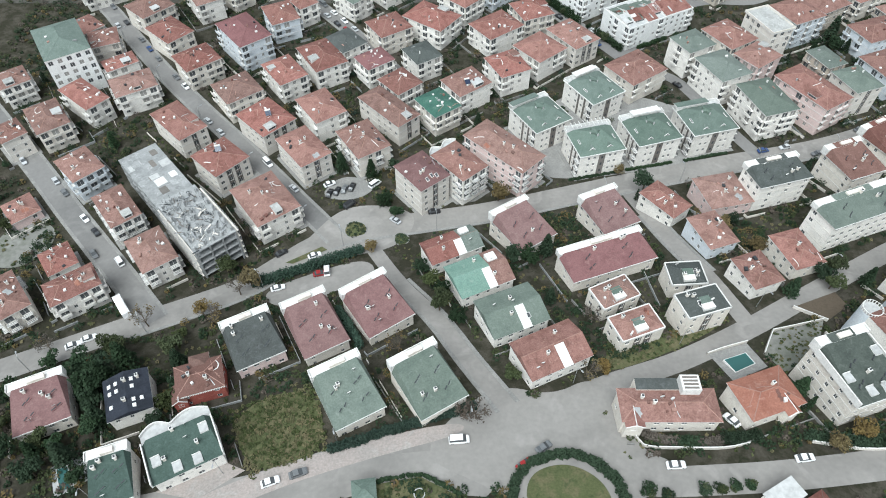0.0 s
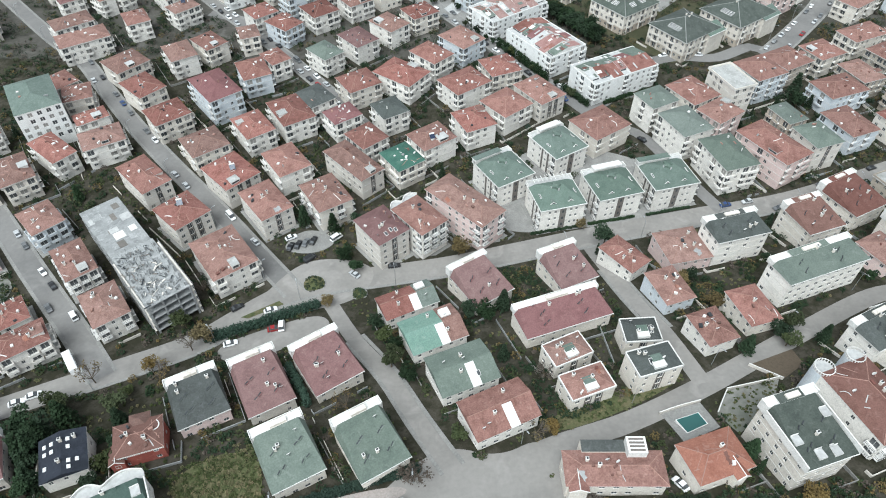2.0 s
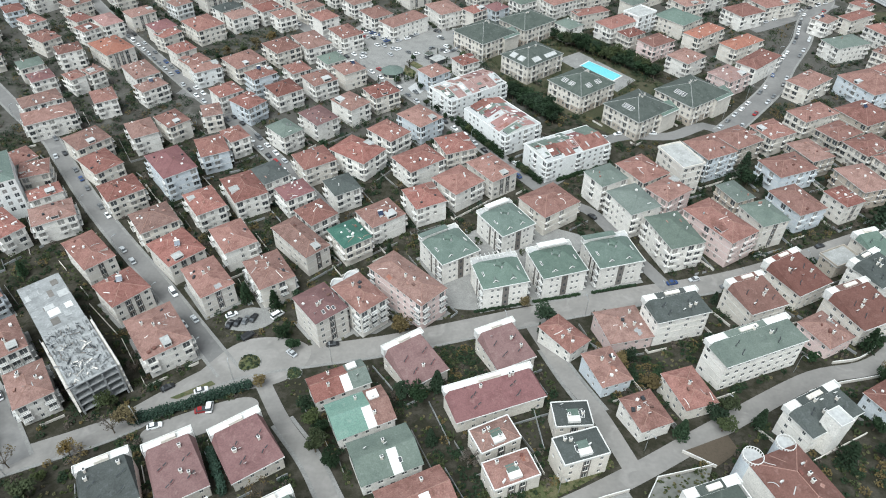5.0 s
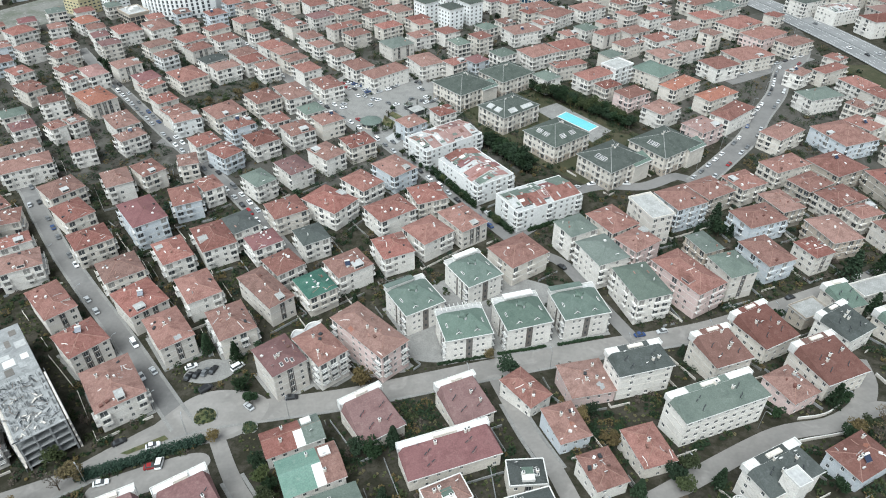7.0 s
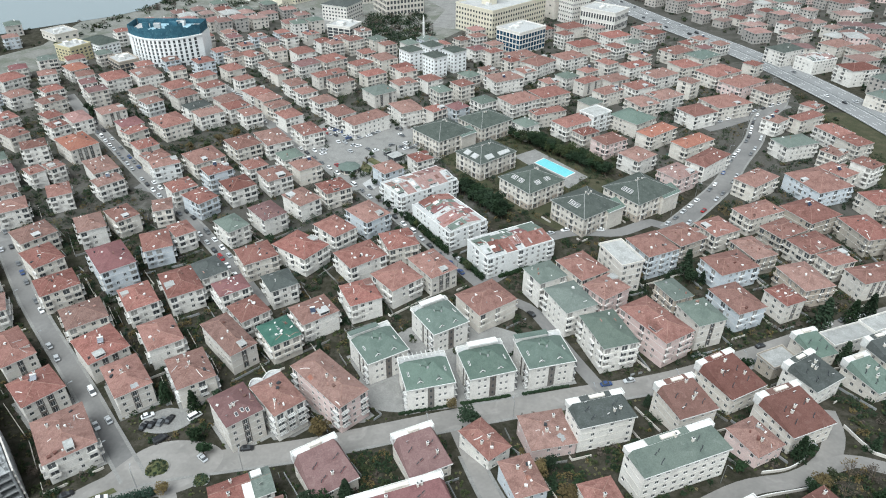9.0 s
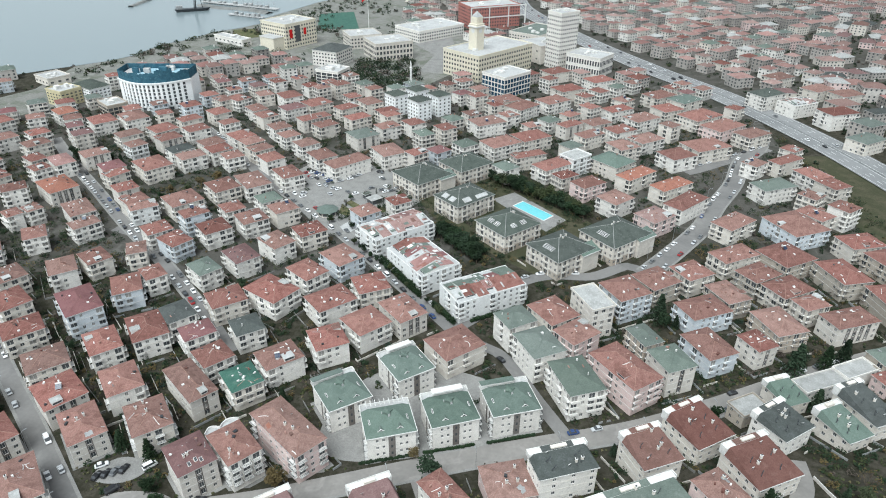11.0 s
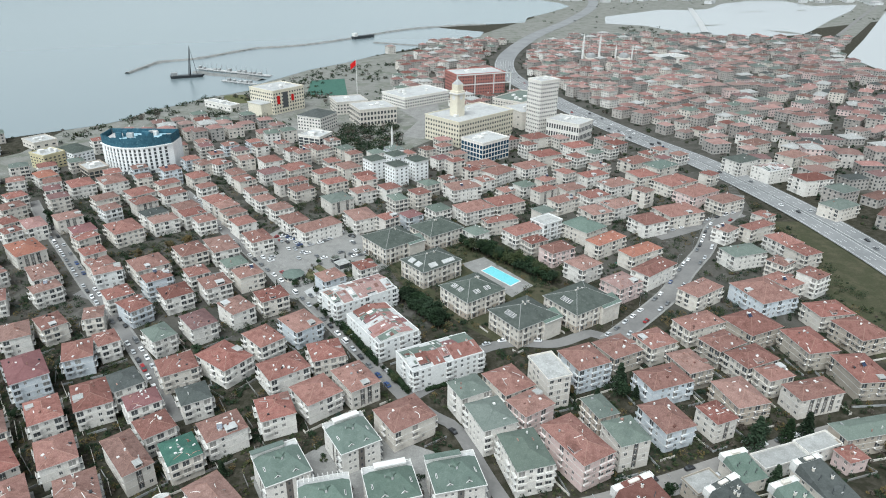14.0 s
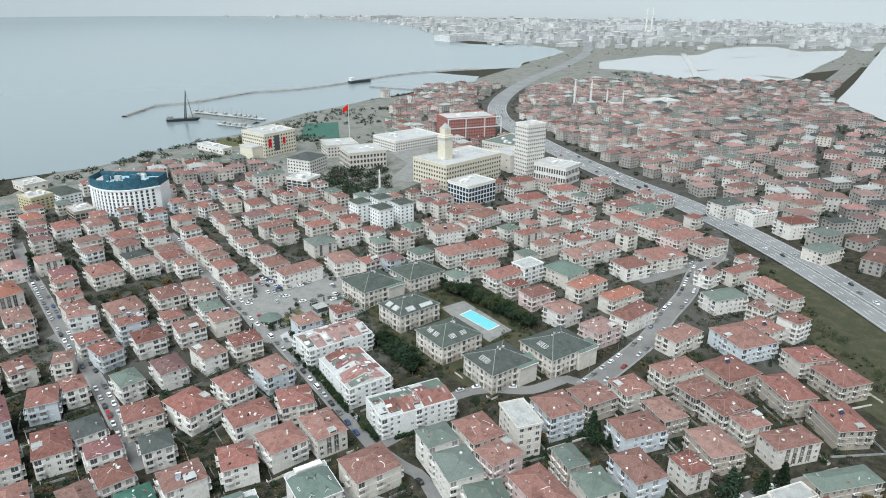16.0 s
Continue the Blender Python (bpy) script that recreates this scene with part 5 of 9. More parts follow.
house(-34.7, 97.9, 29, 13.0, 17.8, 2, "m", "c", "tv", roof_kind="shed")
house(-18.4, 104.8, 34, 14.5, 16.9, 2, "m", "c", "tv", roof_kind="shed")
house(-50.6, 93.2, 28, 13.6, 14.9, 2, "d", "p", "tv", roof_kind="shed")
house(-23.3, 75.3, 29, 13.3, 16.4, 2, "k", "c", "tv", roof_kind="shed")
house(-3.8, 78.0, 31, 13.3, 17.0, 2, "k", "c", "tv", roof_kind="shed")
house(-61.6, 81.0, 18, 12.0, 9.3, 2, "n", "n", "")
house(-78.0, 76.0, 23, 11.0, 12.0, 2, "v", "w", "G", roof_kind="gable", rise=1.6)
house(-99.3, 74.0, 25, 13.3, 13.9, 2, "m", "c", "tv", roof_kind="shed")
house(-59.6, 60.9, 28, 16.0, 12.6, 2, "h", "w", "P", roof_kind="shed")
house(-73.4, 53.7, 20, 9.3, 12.8, 2, "h", "w", "tv", roof_kind="shed")
house(-108.4, 114.4, 36, 14.7, 9.9, 3, "r", "w", "b")
house(-119.1, 127.5, 38, 9.4, 11.0, 2, "r", "w", "")
house(-126.4, 110.7, 41, 9.5, 16.5, 3, "r", "c", "b")
house(-141.8, 151.6, 42, 10.0, 11.2, 1, "r", "p", "")
house(-4.8, 259.1, 54, 15.6, 20.8, 3, "r", "w", "b")
house(8.1, 275.3, 46, 13.0, 16.8, 3, "r", "w", "b")
house(22.2, 289.1, 43, 14.8, 17.6, 3, "r", "b", "b")
house(-12.7, 303.2, 46, 12.8, 16.6, 3, "r", "w", "b")
house(-26.6, 289.1, 42, 12.8, 16.6, 3, "m", "w", "b")
house(-40.7, 277.1, 45, 11.3, 14.6, 3, "k", "w", "b")
house(-63.7, 303.1, 51, 11.9, 15.5, 3, "r", "b", "b")
house(-79.1, 293.6, 23, 9.5, 12.3, 3, "r", "c", "b")
house(-62.5, 271.6, 39, 9.8, 12.7, 3, "r", "w", "b")
house(-95.7, 285.3, 46, 11.6, 15.0, 3, "r", "c", "b")
house(61.4, 287.4, 35, 21.6, 31.6, 4, "s", "x", "qb", roof_kind="inset")
house(46.0, 319.2, 36, 35.2, 19.6, 4, "s", "x", "qb", roof_kind="inset")
compound_house(57.6, 386.5, 40, 27.4, 26.5, "green")
compound_house(84.3, 404.5, 39, 27, 23.5, "plain")
compound_house(82.4, 356, 40, 28, 22, "white")
compound_house(105, 323.5, 38, 26, 24, "lattice")
compound_house(129.2, 298.5, 36, 26, 23.5, "wing")
compound_house(159.5, 314, 36, 29, 24.5, "wing")
house(125.7, 421.5, 25, 23.2, 9.6, 3, "r", "c", "b")
house(267.3, 377.6, 20, 24.0, 14.3, 3, "k", "w", "b")
house(299.1, 394.8, 22, 15.6, 18.0, 3, "r", "w", "b")
house(292.1, 417.1, 30, 24.0, 9.7, 3, "r", "c", "b")
house(258.3, 327.5, 21, 23.6, 24.7, 3, "r", "b", "b")
house(274.5, 339.5, 31, 13.2, 16.6, 3, "r", "c", "b")
house(213.5, 294.8, 25, 22.6, 12.6, 3, "r", "c", "b")
house(238.9, 294.6, 26, 21.2, 19.4, 3, "r", "a", "b")
house(218.4, 277.5, 29, 17.5, 13.3, 3, "r", "a", "b")
house(187.8, 278.6, 26, 15.6, 14.4, 3, "r", "c", "b")
house(169.2, 271.3, 29, 17.0, 15.7, 3, "r", "a", "b")
house(183.3, 248.8, 21, 20.5, 14.6, 3, "r", "b", "b")
house(198.1, 260.6, 21, 12.8, 16.7, 3, "r", "a", "b")
house(227.0, 265.4, 25, 19.3, 14.1, 3, "r", "c", "b")
house(231.6, 253.1, 20, 13.6, 10.1, 3, "r", "c", "b")
house(211.6, 239.0, 16, 15.2, 18.7, 3, "r", "a", "b")
house(258.9, 279.2, 12, 16.1, 21.3, 3, "r", "a", "b")
house(282.8, 308.8, 12, 19.9, 14.7, 3, "r", "c", "b")
house(288.7, 290.4, 17, 17.5, 19.5, 3, "r", "a", "b")
house(271.3, 257.5, 6, 16.4, 21.3, 3, "r", "a", "b")
house(242.6, 242.1, 17, 21.9, 12.0, 3, "r", "y", "s")
house(177.3, 223.4, 22, 14.3, 18.2, 3, "r", "b", "b")
house(197.5, 225.7, 24, 10.9, 12.3, 3, "r", "y", "s")
house(304.2, 379.7, 23, 14.2, 15.5, 3, "r", "c", "b")
house(251.2, 218.2, 14, 26.7, 10.1, 3, "k", "a", "b")
house(-107.1, 276.3, 33, 12.4, 16.2, 3, "r", "w", "b")
house(-137.1, 307.7, 32, 11.3, 14.7, 3, "r", "w", "b")
house(-167.2, 303.9, 39, 18.9, 12.9, 3, "r", "w", "b")
house(-156.3, 289.1, 34, 22.9, 14.0, 3, "r", "w", "b")
house(10.2, 530.7, 36, 15.6, 18.0, 3, "r", "c", "b")
house(-31.3, 526.4, 42, 20.3, 18.0, 3, "r", "c", "b")
house(-96.0, 535.4, 54, 13.7, 16.4, 3, "r", "w", "b")
house(-56.7, 545.0, 36, 16.4, 18.0, 3, "r", "w", "b")
house(-107.8, 533.1, 48, 12.4, 14.8, 3, "r", "c", "b")
house(101.7, 486.5, 28, 24.0, 18.0, 3, "r", "w", "b")
house(108.9, 443.7, 33, 24.0, 18.0, 3, "r", "w", "b")
house(131.0, 456.3, 31, 24.0, 18.0, 3, "r", "c", "b")
house(118.3, 540.3, 29, 24.0, 18.0, 3, "r", "c", "b")
house(131.2, 524.2, 45, 24.0, 18.0, 3, "r", "w", "b")
house(157.3, 539.1, 35, 24.0, 18.0, 3, "r", "w", "b")
house(174.3, 572.5, 29, 24.0, 18.0, 3, "r", "c", "b")
house(206.4, 600.5, 29, 24.0, 18.0, 3, "r", "w", "b")
house(171.9, 627.3, 31, 24.0, 18.0, 3, "n", "c", "b")
house(247.8, 556.6, 34, 24.0, 18.0, 3, "r", "c", "b")
house(265.5, 544.9, 36, 24.0, 17.9, 3, "g", "c", "bkc")
house(335.3, 554.8, 29, 26.0, 18.0, 4, "u", "w", "b")
house(353.8, 537.8, 25, 26.0, 18.0, 4, "s", "w", "q", roof_kind="inset")
house(371.2, 508.9, 17, 26.0, 18.0, 4, "n", "w", "b")
house(407.8, 566.1, 21, 24.0, 18.0, 3, "r", "c", "b")
house(389.8, 579.8, 32, 24.0, 18.0, 3, "r", "c", "b")
house(366.3, 457.8, 29, 24.0, 16.4, 3, "k", "c", "b")
house(371.9, 616.5, 31, 24.0, 18.0, 3, "n", "c", "b")
house(180.7, 190.7, 24, 12.3, 8.3, 2, "f", "a", "", roof_kind="flat")
house(212.8, 204.6, 20, 20.3, 8.0, 2, "f", "w", "", roof_kind="flat")
house(206.7, 178.6, 22, 11.1, 15.5, 2, "g", "c", "tv", roof_kind="shed")
house(217.7, 185.3, 20, 11.5, 18.4, 3, "d", "c", "tv", roof_kind="shed")
house(230.2, 212.3, 22, 16.3, 7.8, 2, "f", "w", "", roof_kind="flat")
house(239.2, 205.9, 19, 9.5, 8.0, 2, "r", "p", "")
house(158.0, 117.0, 28, 15.0, 11.0, 2, "n", "b", "h")
house(-112.6, 399.6, 44, 18.0, 22.0, 3, "r", "c", "b")
house(-76.2, 349.7, 42, 18.3, 18.7, 3, "r", "c", "b")
house(-136.3, 395.3, 43, 13.9, 14.8, 3, "m", "y", "s")
house(-128.8, 384.1, 52, 13.5, 10.1, 3, "r", "c", "b")
house(-114.9, 364.3, 43, 12.6, 13.3, 3, "r", "y", "s")
house(-103.0, 348.7, 46, 13.2, 12.7, 3, "r", "y", "s")
house(-94.7, 340.2, 33, 14.9, 10.2, 3, "r", "x", "b")
house(-156.8, 416.1, 43, 16.1, 14.3, 3, "r", "y", "s")
house(-149.5, 451.9, 45, 16.4, 13.1, 3, "r", "c", "b")
house(-136.7, 432.4, 47, 12.2, 12.4, 3, "r", "x", "b")
house(-181.1, 480.4, 41, 17.0, 19.6, 3, "r", "w", "b")
house(-161.7, 488.8, 42, 17.4, 21.4, 3, "r", "w", "b")
house(-130.3, 463.5, 47, 17.1, 17.1, 3, "r", "w", "b")
house(-119.7, 446.1, 44, 15.6, 14.4, 3, "r", "y", "s")
house(-104.1, 425.2, 45, 15.9, 12.7, 3, "d", "w", "b")
house(-93.2, 413.8, 40, 16.6, 13.3, 3, "r", "w", "b")
house(-106.3, 464.2, 42, 16.0, 14.0, 3, "r", "w", "b")
house(-118.3, 484.8, 45, 16.1, 12.3, 3, "r", "c", "b")
house(-218.0, 498.7, 47, 14.1, 17.5, 3, "o", "w", "b")
house(-255.0, 475.0, 54, 17.1, 17.5, 3, "r", "w", "b")
house(-231.5, 442.8, 52, 15.0, 14.6, 3, "r", "w", "b")
house(-203.7, 432.1, 50, 15.8, 13.8, 3, "r", "c", "b")
house(-213.5, 452.6, 50, 13.4, 13.4, 3, "r", "w", "b")
house(-190.4, 406.4, 52, 10.5, 14.0, 3, "r", "c", "b")
house(-179.4, 391.3, 52, 10.5, 11.6, 3, "r", "w", "b")
house(-171.9, 403.3, 44, 12.5, 19.7, 3, "s", "w", "b")
house(-155.6, 366.6, 47, 16.7, 24.0, 3, "o", "y", "s")
house(-128.5, 336.6, 41, 13.5, 20.9, 3, "r", "w", "b")
house(-117.1, 319.0, 46, 14.1, 10.7, 3, "r", "w", "b")
house(-199.3, 378.8, 53, 12.1, 17.6, 3, "r", "c", "b")
house(-217.8, 402.6, 52, 11.7, 15.4, 3, "r", "w", "b")
house(-161.0, 329.4, 49, 8.5, 10.7, 3, "r", "w", "b")
house(-153.4, 335.6, 51, 8.7, 10.0, 3, "r", "w", "b")
house(-48.4, 316.9, 38, 14.7, 15.2, 3, "n", "w", "b")
house(-31.6, 328.1, 37, 14.4, 15.2, 3, "r", "w", "b")
house(-17.5, 340.1, 38, 13.9, 13.6, 3, "r", "c", "b")
house(1.8, 315.1, 35, 15.0, 13.7, 3, "r", "c", "b")
house(-59.1, 368.1, 40, 15.9, 18.1, 3, "n", "c", "b")
house(-43.3, 375.8, 35, 15.4, 22.8, 3, "r", "w", "b")
house(-24.8, 388.1, 36, 13.9, 18.6, 3, "r", "w", "b")
house(-9.0, 417.6, 38, 14.7, 17.3, 3, "r", "w", "b")
house(8.8, 407.3, 41, 27.9, 14.3, 3, "r", "w", "b")
house(33.7, 426.3, 31, 17.2, 20.8, 3, "r", "w", "b")
house(-23.0, 437.9, 39, 14.4, 13.8, 3, "r", "w", "b")
house(-38.1, 453.8, 41, 12.9, 13.3, 3, "r", "w", "b")
house(-48.4, 470.5, 37, 13.7, 15.1, 3, "r", "w", "b")
house(-70.8, 451.6, 43, 15.5, 16.3, 3, "r", "w", "b")
house(-60.7, 440.5, 43, 14.8, 13.0, 3, "r", "c", "b")
house(-51.7, 427.9, 44, 14.9, 12.2, 3, "r", "c", "b")
house(-40.9, 412.0, 40, 13.4, 15.2, 3, "r", "w", "b")
house(-16.3, 476.0, 41, 16.2, 13.3, 3, "r", "c", "b")
house(-27.3, 491.3, 38, 24.2, 12.0, 3, "r", "y", "s")
house(13.0, 457.0, 37, 18.4, 17.6, 3, "k", "y", "s")
house(5.0, 492.9, 38, 17.7, 13.1, 3, "r", "c", "b")
house(-6.4, 516.2, 42, 17.2, 12.8, 3, "r", "c", "b")
house(25.8, 509.1, 38, 16.3, 11.8, 3, "r", "c", "b")
house(29.0, 474.1, 35, 16.4, 13.3, 3, "r", "w", "b")
house(47.6, 482.3, 36, 13.5, 14.0, 3, "r", "w", "b")
house(-87.6, 438.0, 44, 15.5, 13.9, 3, "r", "y", "s")
house(-78.8, 426.1, 40, 15.2, 14.5, 3, "r", "w", "b")
house(-87.2, 478.3, 43, 12.8, 11.2, 3, "r", "w", "b")
house(-101.6, 501.6, 44, 14.2, 16.0, 3, "r", "c", "b")
house(-75.2, 510.7, 40, 12.5, 16.1, 3, "r", "w", "b")
house(-64.1, 495.2, 42, 13.7, 15.2, 3, "r", "c", "b")
house(-48.1, 514.2, 41, 17.9, 14.5, 3, "m", "w", "b")
house(168.9, 357.2, 38, 17.0, 14.9, 3, "r", "w", "b")
house(185.7, 335.9, 35, 17.5, 15.0, 3, "s", "p", "b")
house(157.0, 377.9, 33, 18.2, 13.2, 3, "n", "p", "b")
house(145.0, 389.0, 33, 13.9, 10.5, 3, "n", "c", "b")
house(139.6, 405.4, 35, 24.4, 14.1, 3, "r", "w", "b")
house(179.3, 413.5, 39, 19.9, 22.2, 3, "g", "c", "b")
house(155.0, 413.6, 38, 16.7, 12.7, 4, "f", "x", "b", roof_kind="flat")
house(189.0, 392.1, 38, 25.9, 11.7, 3, "o", "c", "b")
house(206.3, 376.6, 33, 25.7, 12.0, 3, "o", "c", "b")
house(208.2, 353.8, 41, 27.6, 12.8, 3, "r", "w", "b")
house(196.9, 471.9, 30, 19.8, 15.1, 3, "r", "w", "b")
house(218.7, 498.2, 32, 24.2, 16.6, 3, "r", "w", "b")
house(244.5, 521.2, 26, 19.6, 18.0, 3, "r", "c", "b")
house(210.7, 453.7, 32, 22.0, 15.7, 3, "r", "w", "b")
house(191.9, 440.3, 27, 17.0, 17.6, 3, "r", "c", "b")
house(264.9, 505.2, 33, 30.0, 20.6, 3, "r", "c", "b")
house(274.3, 482.2, 34, 30.0, 19.0, 3, "r", "p", "b")
house(289.4, 466.4, 30, 22.9, 15.5, 3, "r", "c", "b")
house(248.6, 442.5, 23, 28.9, 20.6, 3, "r", "c", "b")
house(224.0, 425.2, 27, 20.8, 17.4, 3, "r", "w", "b")
house(225.9, 329.2, 36, 22.7, 13.1, 3, "r", "c", "b")
house(182.5, 486.7, 30, 18.9, 14.8, 3, "r", "y", "s")
house(162.2, 481.7, 37, 18.6, 11.1, 3, "r", "y", "s")
house(172.9, 461.0, 36, 20.3, 12.3, 3, "r", "c", "b")
house(205.0, 518.4, 30, 22.5, 13.5, 3, "r", "w", "b")

# ---- landmarks ----
for x, y, r in ((-92, 372, 9), (-80, 382, 9), (-70, 395, 8), (-175, 425, 8), (-150, 380, 4)):
    HOUSES.append((x, y, r))  # open gardens
for k in range(5):
    HOUSES.append((-87 - 9.5 * (k - 2), 149.5 + 10.8 * (k - 2), 9.5))  # the building site
keep_rect(-87, 149.5, 41, 16, 58)


def block_frame(corner, left, right):
    """The frame of a block from its near corner: x towards right, y towards left."""
    c, l, r = Vector((*corner, 0)), Vector((*left, 0)), Vector((*right, 0))
    ang = math.atan2(r.y - c.y, r.x - c.x)
    n = Vector((-math.sin(ang), math.cos(ang), 0))
    return pose(c.x, c.y, 0, 0, 0, math.degrees(ang)), (r - c).length, max(8.0, (l - c).dot(n))


def grid_windows(s, m, length, z0, z1, rows, cols, mat, fill=0.55, deep=0.25, pier=None):
    """Rows of recessed panes with a lintel and jambs standing round each."""
    ph, pw = (z1 - z0) / rows, length / cols
    for r in range(rows):
        for c in range(cols):
            x, z = pw * (c + 0.5), z0 + ph * (r + 0.5)
            a, b = pw * fill / 2, ph * fill / 2
            s.face([m @ Vector(p) for p in ((x - a, -0.03, z - b), (x + a, -0.03, z - b), (x + a, -0.03, z + b), (x - a, -0.03, z + b))], mat)
            s.box(x - a - 0.15, x + a + 0.15, -deep, 0, z + b, z + b + 0.2, pier or M_WHITE, m=m)
            s.box(x - a - 0.15, x + a + 0.15, -deep, 0, z - b - 0.2, z - b, pier or M_WHITE, m=m)


def block(name, label, corner, left, right, high, rows, wall, roof, pitched=False, glassy=None, fill=0.5, cols=3.4):
    m, w, d = block_frame(corner, left, right)
    HOUSES.append((*(m @ Vector((w / 2, d / 2, 0))).to_2d(), max(w, d) / 2 + 4))
    e = tagged(new(name), label, "building")
    e.matrix_basis = m
    s = Shape()
    s.box(0, w, 0, d, -0.3, high, wall)
    s.ob("wall", e)
    g = Shape()
    pane = glassy or M_GLASS
    keep_rect(*(m @ Vector((w / 2, d / 2, 0))).to_2d(), math.degrees(m.to_euler().z), w, d)
    if name == "white_apartment_block":
        for f, L in ((pose(0, 0, 0), w), (pose(0, d, 0, 0, 0, -90), d)):
            for k in range(rows):
                for c in range(int(L / cols)):
                    place("window", window_mesh(1.6, 1.5), e, f @ pose(L * (c + 0.5) / int(L / cols), -0.06, 1.2 + k * (high - 2) / rows))
        fill = 0
    if fill and name != "court_house":
        for f, L in ((pose(0, 0, 0), w), (pose(0, d, 0, 0, 0, -90), d)):
            n = max(2, int(L / cols))
            ph, pw = (high - 2.0) / rows, L / n
            a, b = pw * fill / 2, ph * fill / 2
            u = Shape()
            u.box(-a, a, -0.05, 0.02, -b, b, pane)
            u.box(-a - 0.2, a + 0.2, -0.35, -0.05, b, b + 0.22, wall)
            u.box(-a - 0.2, a + 0.2, -0.35, -0.05, -b - 0.22, -b, wall)
            me = u.mesh("window")
            for r in range(rows):
                for c in range(n):
                    place("window", me, e, f @ pose(pw * (c + 0.5), -0.01, 1.0 + ph * (r + 0.5)))
    elif fill:
        grid_windows(g, pose(0, 0, 0), w, 1.0, high - 1.0, rows, max(2, int(w / cols)), pane, fill, pier=wall)
        grid_windows(g, pose(0, d, 0, 0, 0, -90), d, 1.0, high - 1.0, rows, max(2, int(d / cols)), pane, fill, pier=wall)
        tagged(g.ob("glazing", e), "rows of white-framed dark windows", kind="stuff")
    r = Shape()
    if pitched:
        rs = Shape()
        hip_roof(rs, w + 1.4, d + 1.4, 0, min(w, d) * 0.17, roof, 0.3)
        rs.ob("roof", e, pose(w / 2, d / 2, high + 0.3))
    else:
        r.box(-0.3, w + 0.3, -0.3, d + 0.3, high, high + 0.4, wall, roof)
        for q in ((-0.3, w + 0.3, -0.3, 0.1), (-0.3, w + 0.3, d - 0.1, d + 0.3), (-0.3, 0.1, 0.1, d - 0.1), (w - 0.1, w + 0.3, 0.1, d - 0.1)):
            r.box(q[0], q[1], q[2], q[3], high + 0.4, high + 1.3, wall)
        rng = random.Random(int(w * 10))
        for i in range(4):
            x, y = rng.uniform(0.15, 0.75) * w, rng.uniform(0.2, 0.7) * d
            r.box(x, x + rng.uniform(2, 5), y, y + rng.uniform(2, 4), high + 0.4, high + rng.uniform(1.4, 3.2), M_WHITE)
        r.ob("roof", e)
    return e


M_STRAW = surface("straw_render", (0.56, 0.50, 0.33), (0.50, 0.45, 0.30), None, 0.2, 3.0, 0.85, 0.04)
WALL["e"] = surface("sandstone_cladding", (0.66, 0.61, 0.50), (0.61, 0.56, 0.46), (0.58, 0.53, 0.45), 0.1, 2.0, 0.85, 0.04)
# Brick red raised slightly, with some distance haze in the colour.
WALL["l"] = surface("hazed_brick_cladding", (0.38, 0.17, 0.145), (0.33, 0.145, 0.125), None, 0.1, 2.0, 0.85, 0.04)
town_hall = block("town_hall", "long sandstone town hall with rows of arched windows", (100, 617), (69, 650), (154, 672), 23, 5, WALL["e"], M_LROOF, fill=0.5)
s = Shape()
s.box(-5, 5, -5, 5, 0, 47, WALL["e"])
s.box(-5.8, 5.8, -5.8, 5.8, 44, 45.2, M_WHITE)
s.box(-3.8, 3.8, -3.8, 3.8, 47, 53, WALL["e"])
for k in range(4):
    s.face([pose(0, 0, 0, 0, 0, 90 * k) @ Vector(p) for p in ((-4, -3.8, 53), (4, -3.8, 53), (0, 0, 58))], M_LROOF)
    for i in range(10):
        a, b = 6.2832 * i / 10, 6.2832 * (i + 1) / 10
        s.face([pose(0, 0, 0, 0, 0, 90 * k) @ Vector((2.2 * math.cos(q) * t, -5.05, 41 + 2.2 * math.sin(q) * t)) for q, t in ((a, 0), (a, 1), (b, 1))], M_WHITE)
s.ob("clock_tower", town_hall, pose(20, 22, 0))
office = block("office_block", "beige seafront office block with red banners on its front", (-100, 734), (-130, 760), (-74, 769), 25, 6, WALL["e"], M_LROOF)
for px, pz, pw, ph, mat in ((5, 11, 4, 9, M_RED), (13, 6, 7, 17, M_GLASS), (25, 12, 3.5, 7, M_RED)):
    s = Shape()
    s.box(px, px + pw, -0.5, -0.3, pz, pz + ph, mat)
    s.ob("banner", office)
for dx, hh in ((-14, 13), (30, 16)):
    s = Shape()
    s.box(dx, dx + 16, 4, 26, 0, hh, WALL["e"], M_LROOF)
    s.box(dx - 0.5, dx + 16.5, 3.5, 26.5, hh, hh + 0.7, M_WHITE, M_LROOF)
    s.ob("side_wing", office)
block("school", "low grey school with a dark hip roof", (-36, 662), (-60, 676), (-24, 689), 15, 4, WALL["w"], ROOF["d"], True)
block("assembly_hall", "pale stone public hall with tall windows", (0, 686), (-26, 713), (36, 704), 17, 3, WALL["c"], M_LROOF, fill=0.6)
brick_block = block("court_house", "red brick block with white framed bays", (99, 845), (85, 880), (160, 871), 25, 6, WALL["l"], M_LROOF, fill=0.45)
for px, pw in ((-0.4, 1.6), (24, 1.2), (50, 1.2), (73, 1.6)):
    s = Shape()
    s.box(px, px + pw, -0.55, -0.3, 0, 25.4, M_WHITE)
    s.ob("pilaster", brick_block)
for pz in (12.2, 24.2):
    s = Shape()
    s.box(-0.4, 74.6, -0.7, -0.56, pz, pz + 1.3, M_WHITE)
    s.ob("cornice", brick_block)
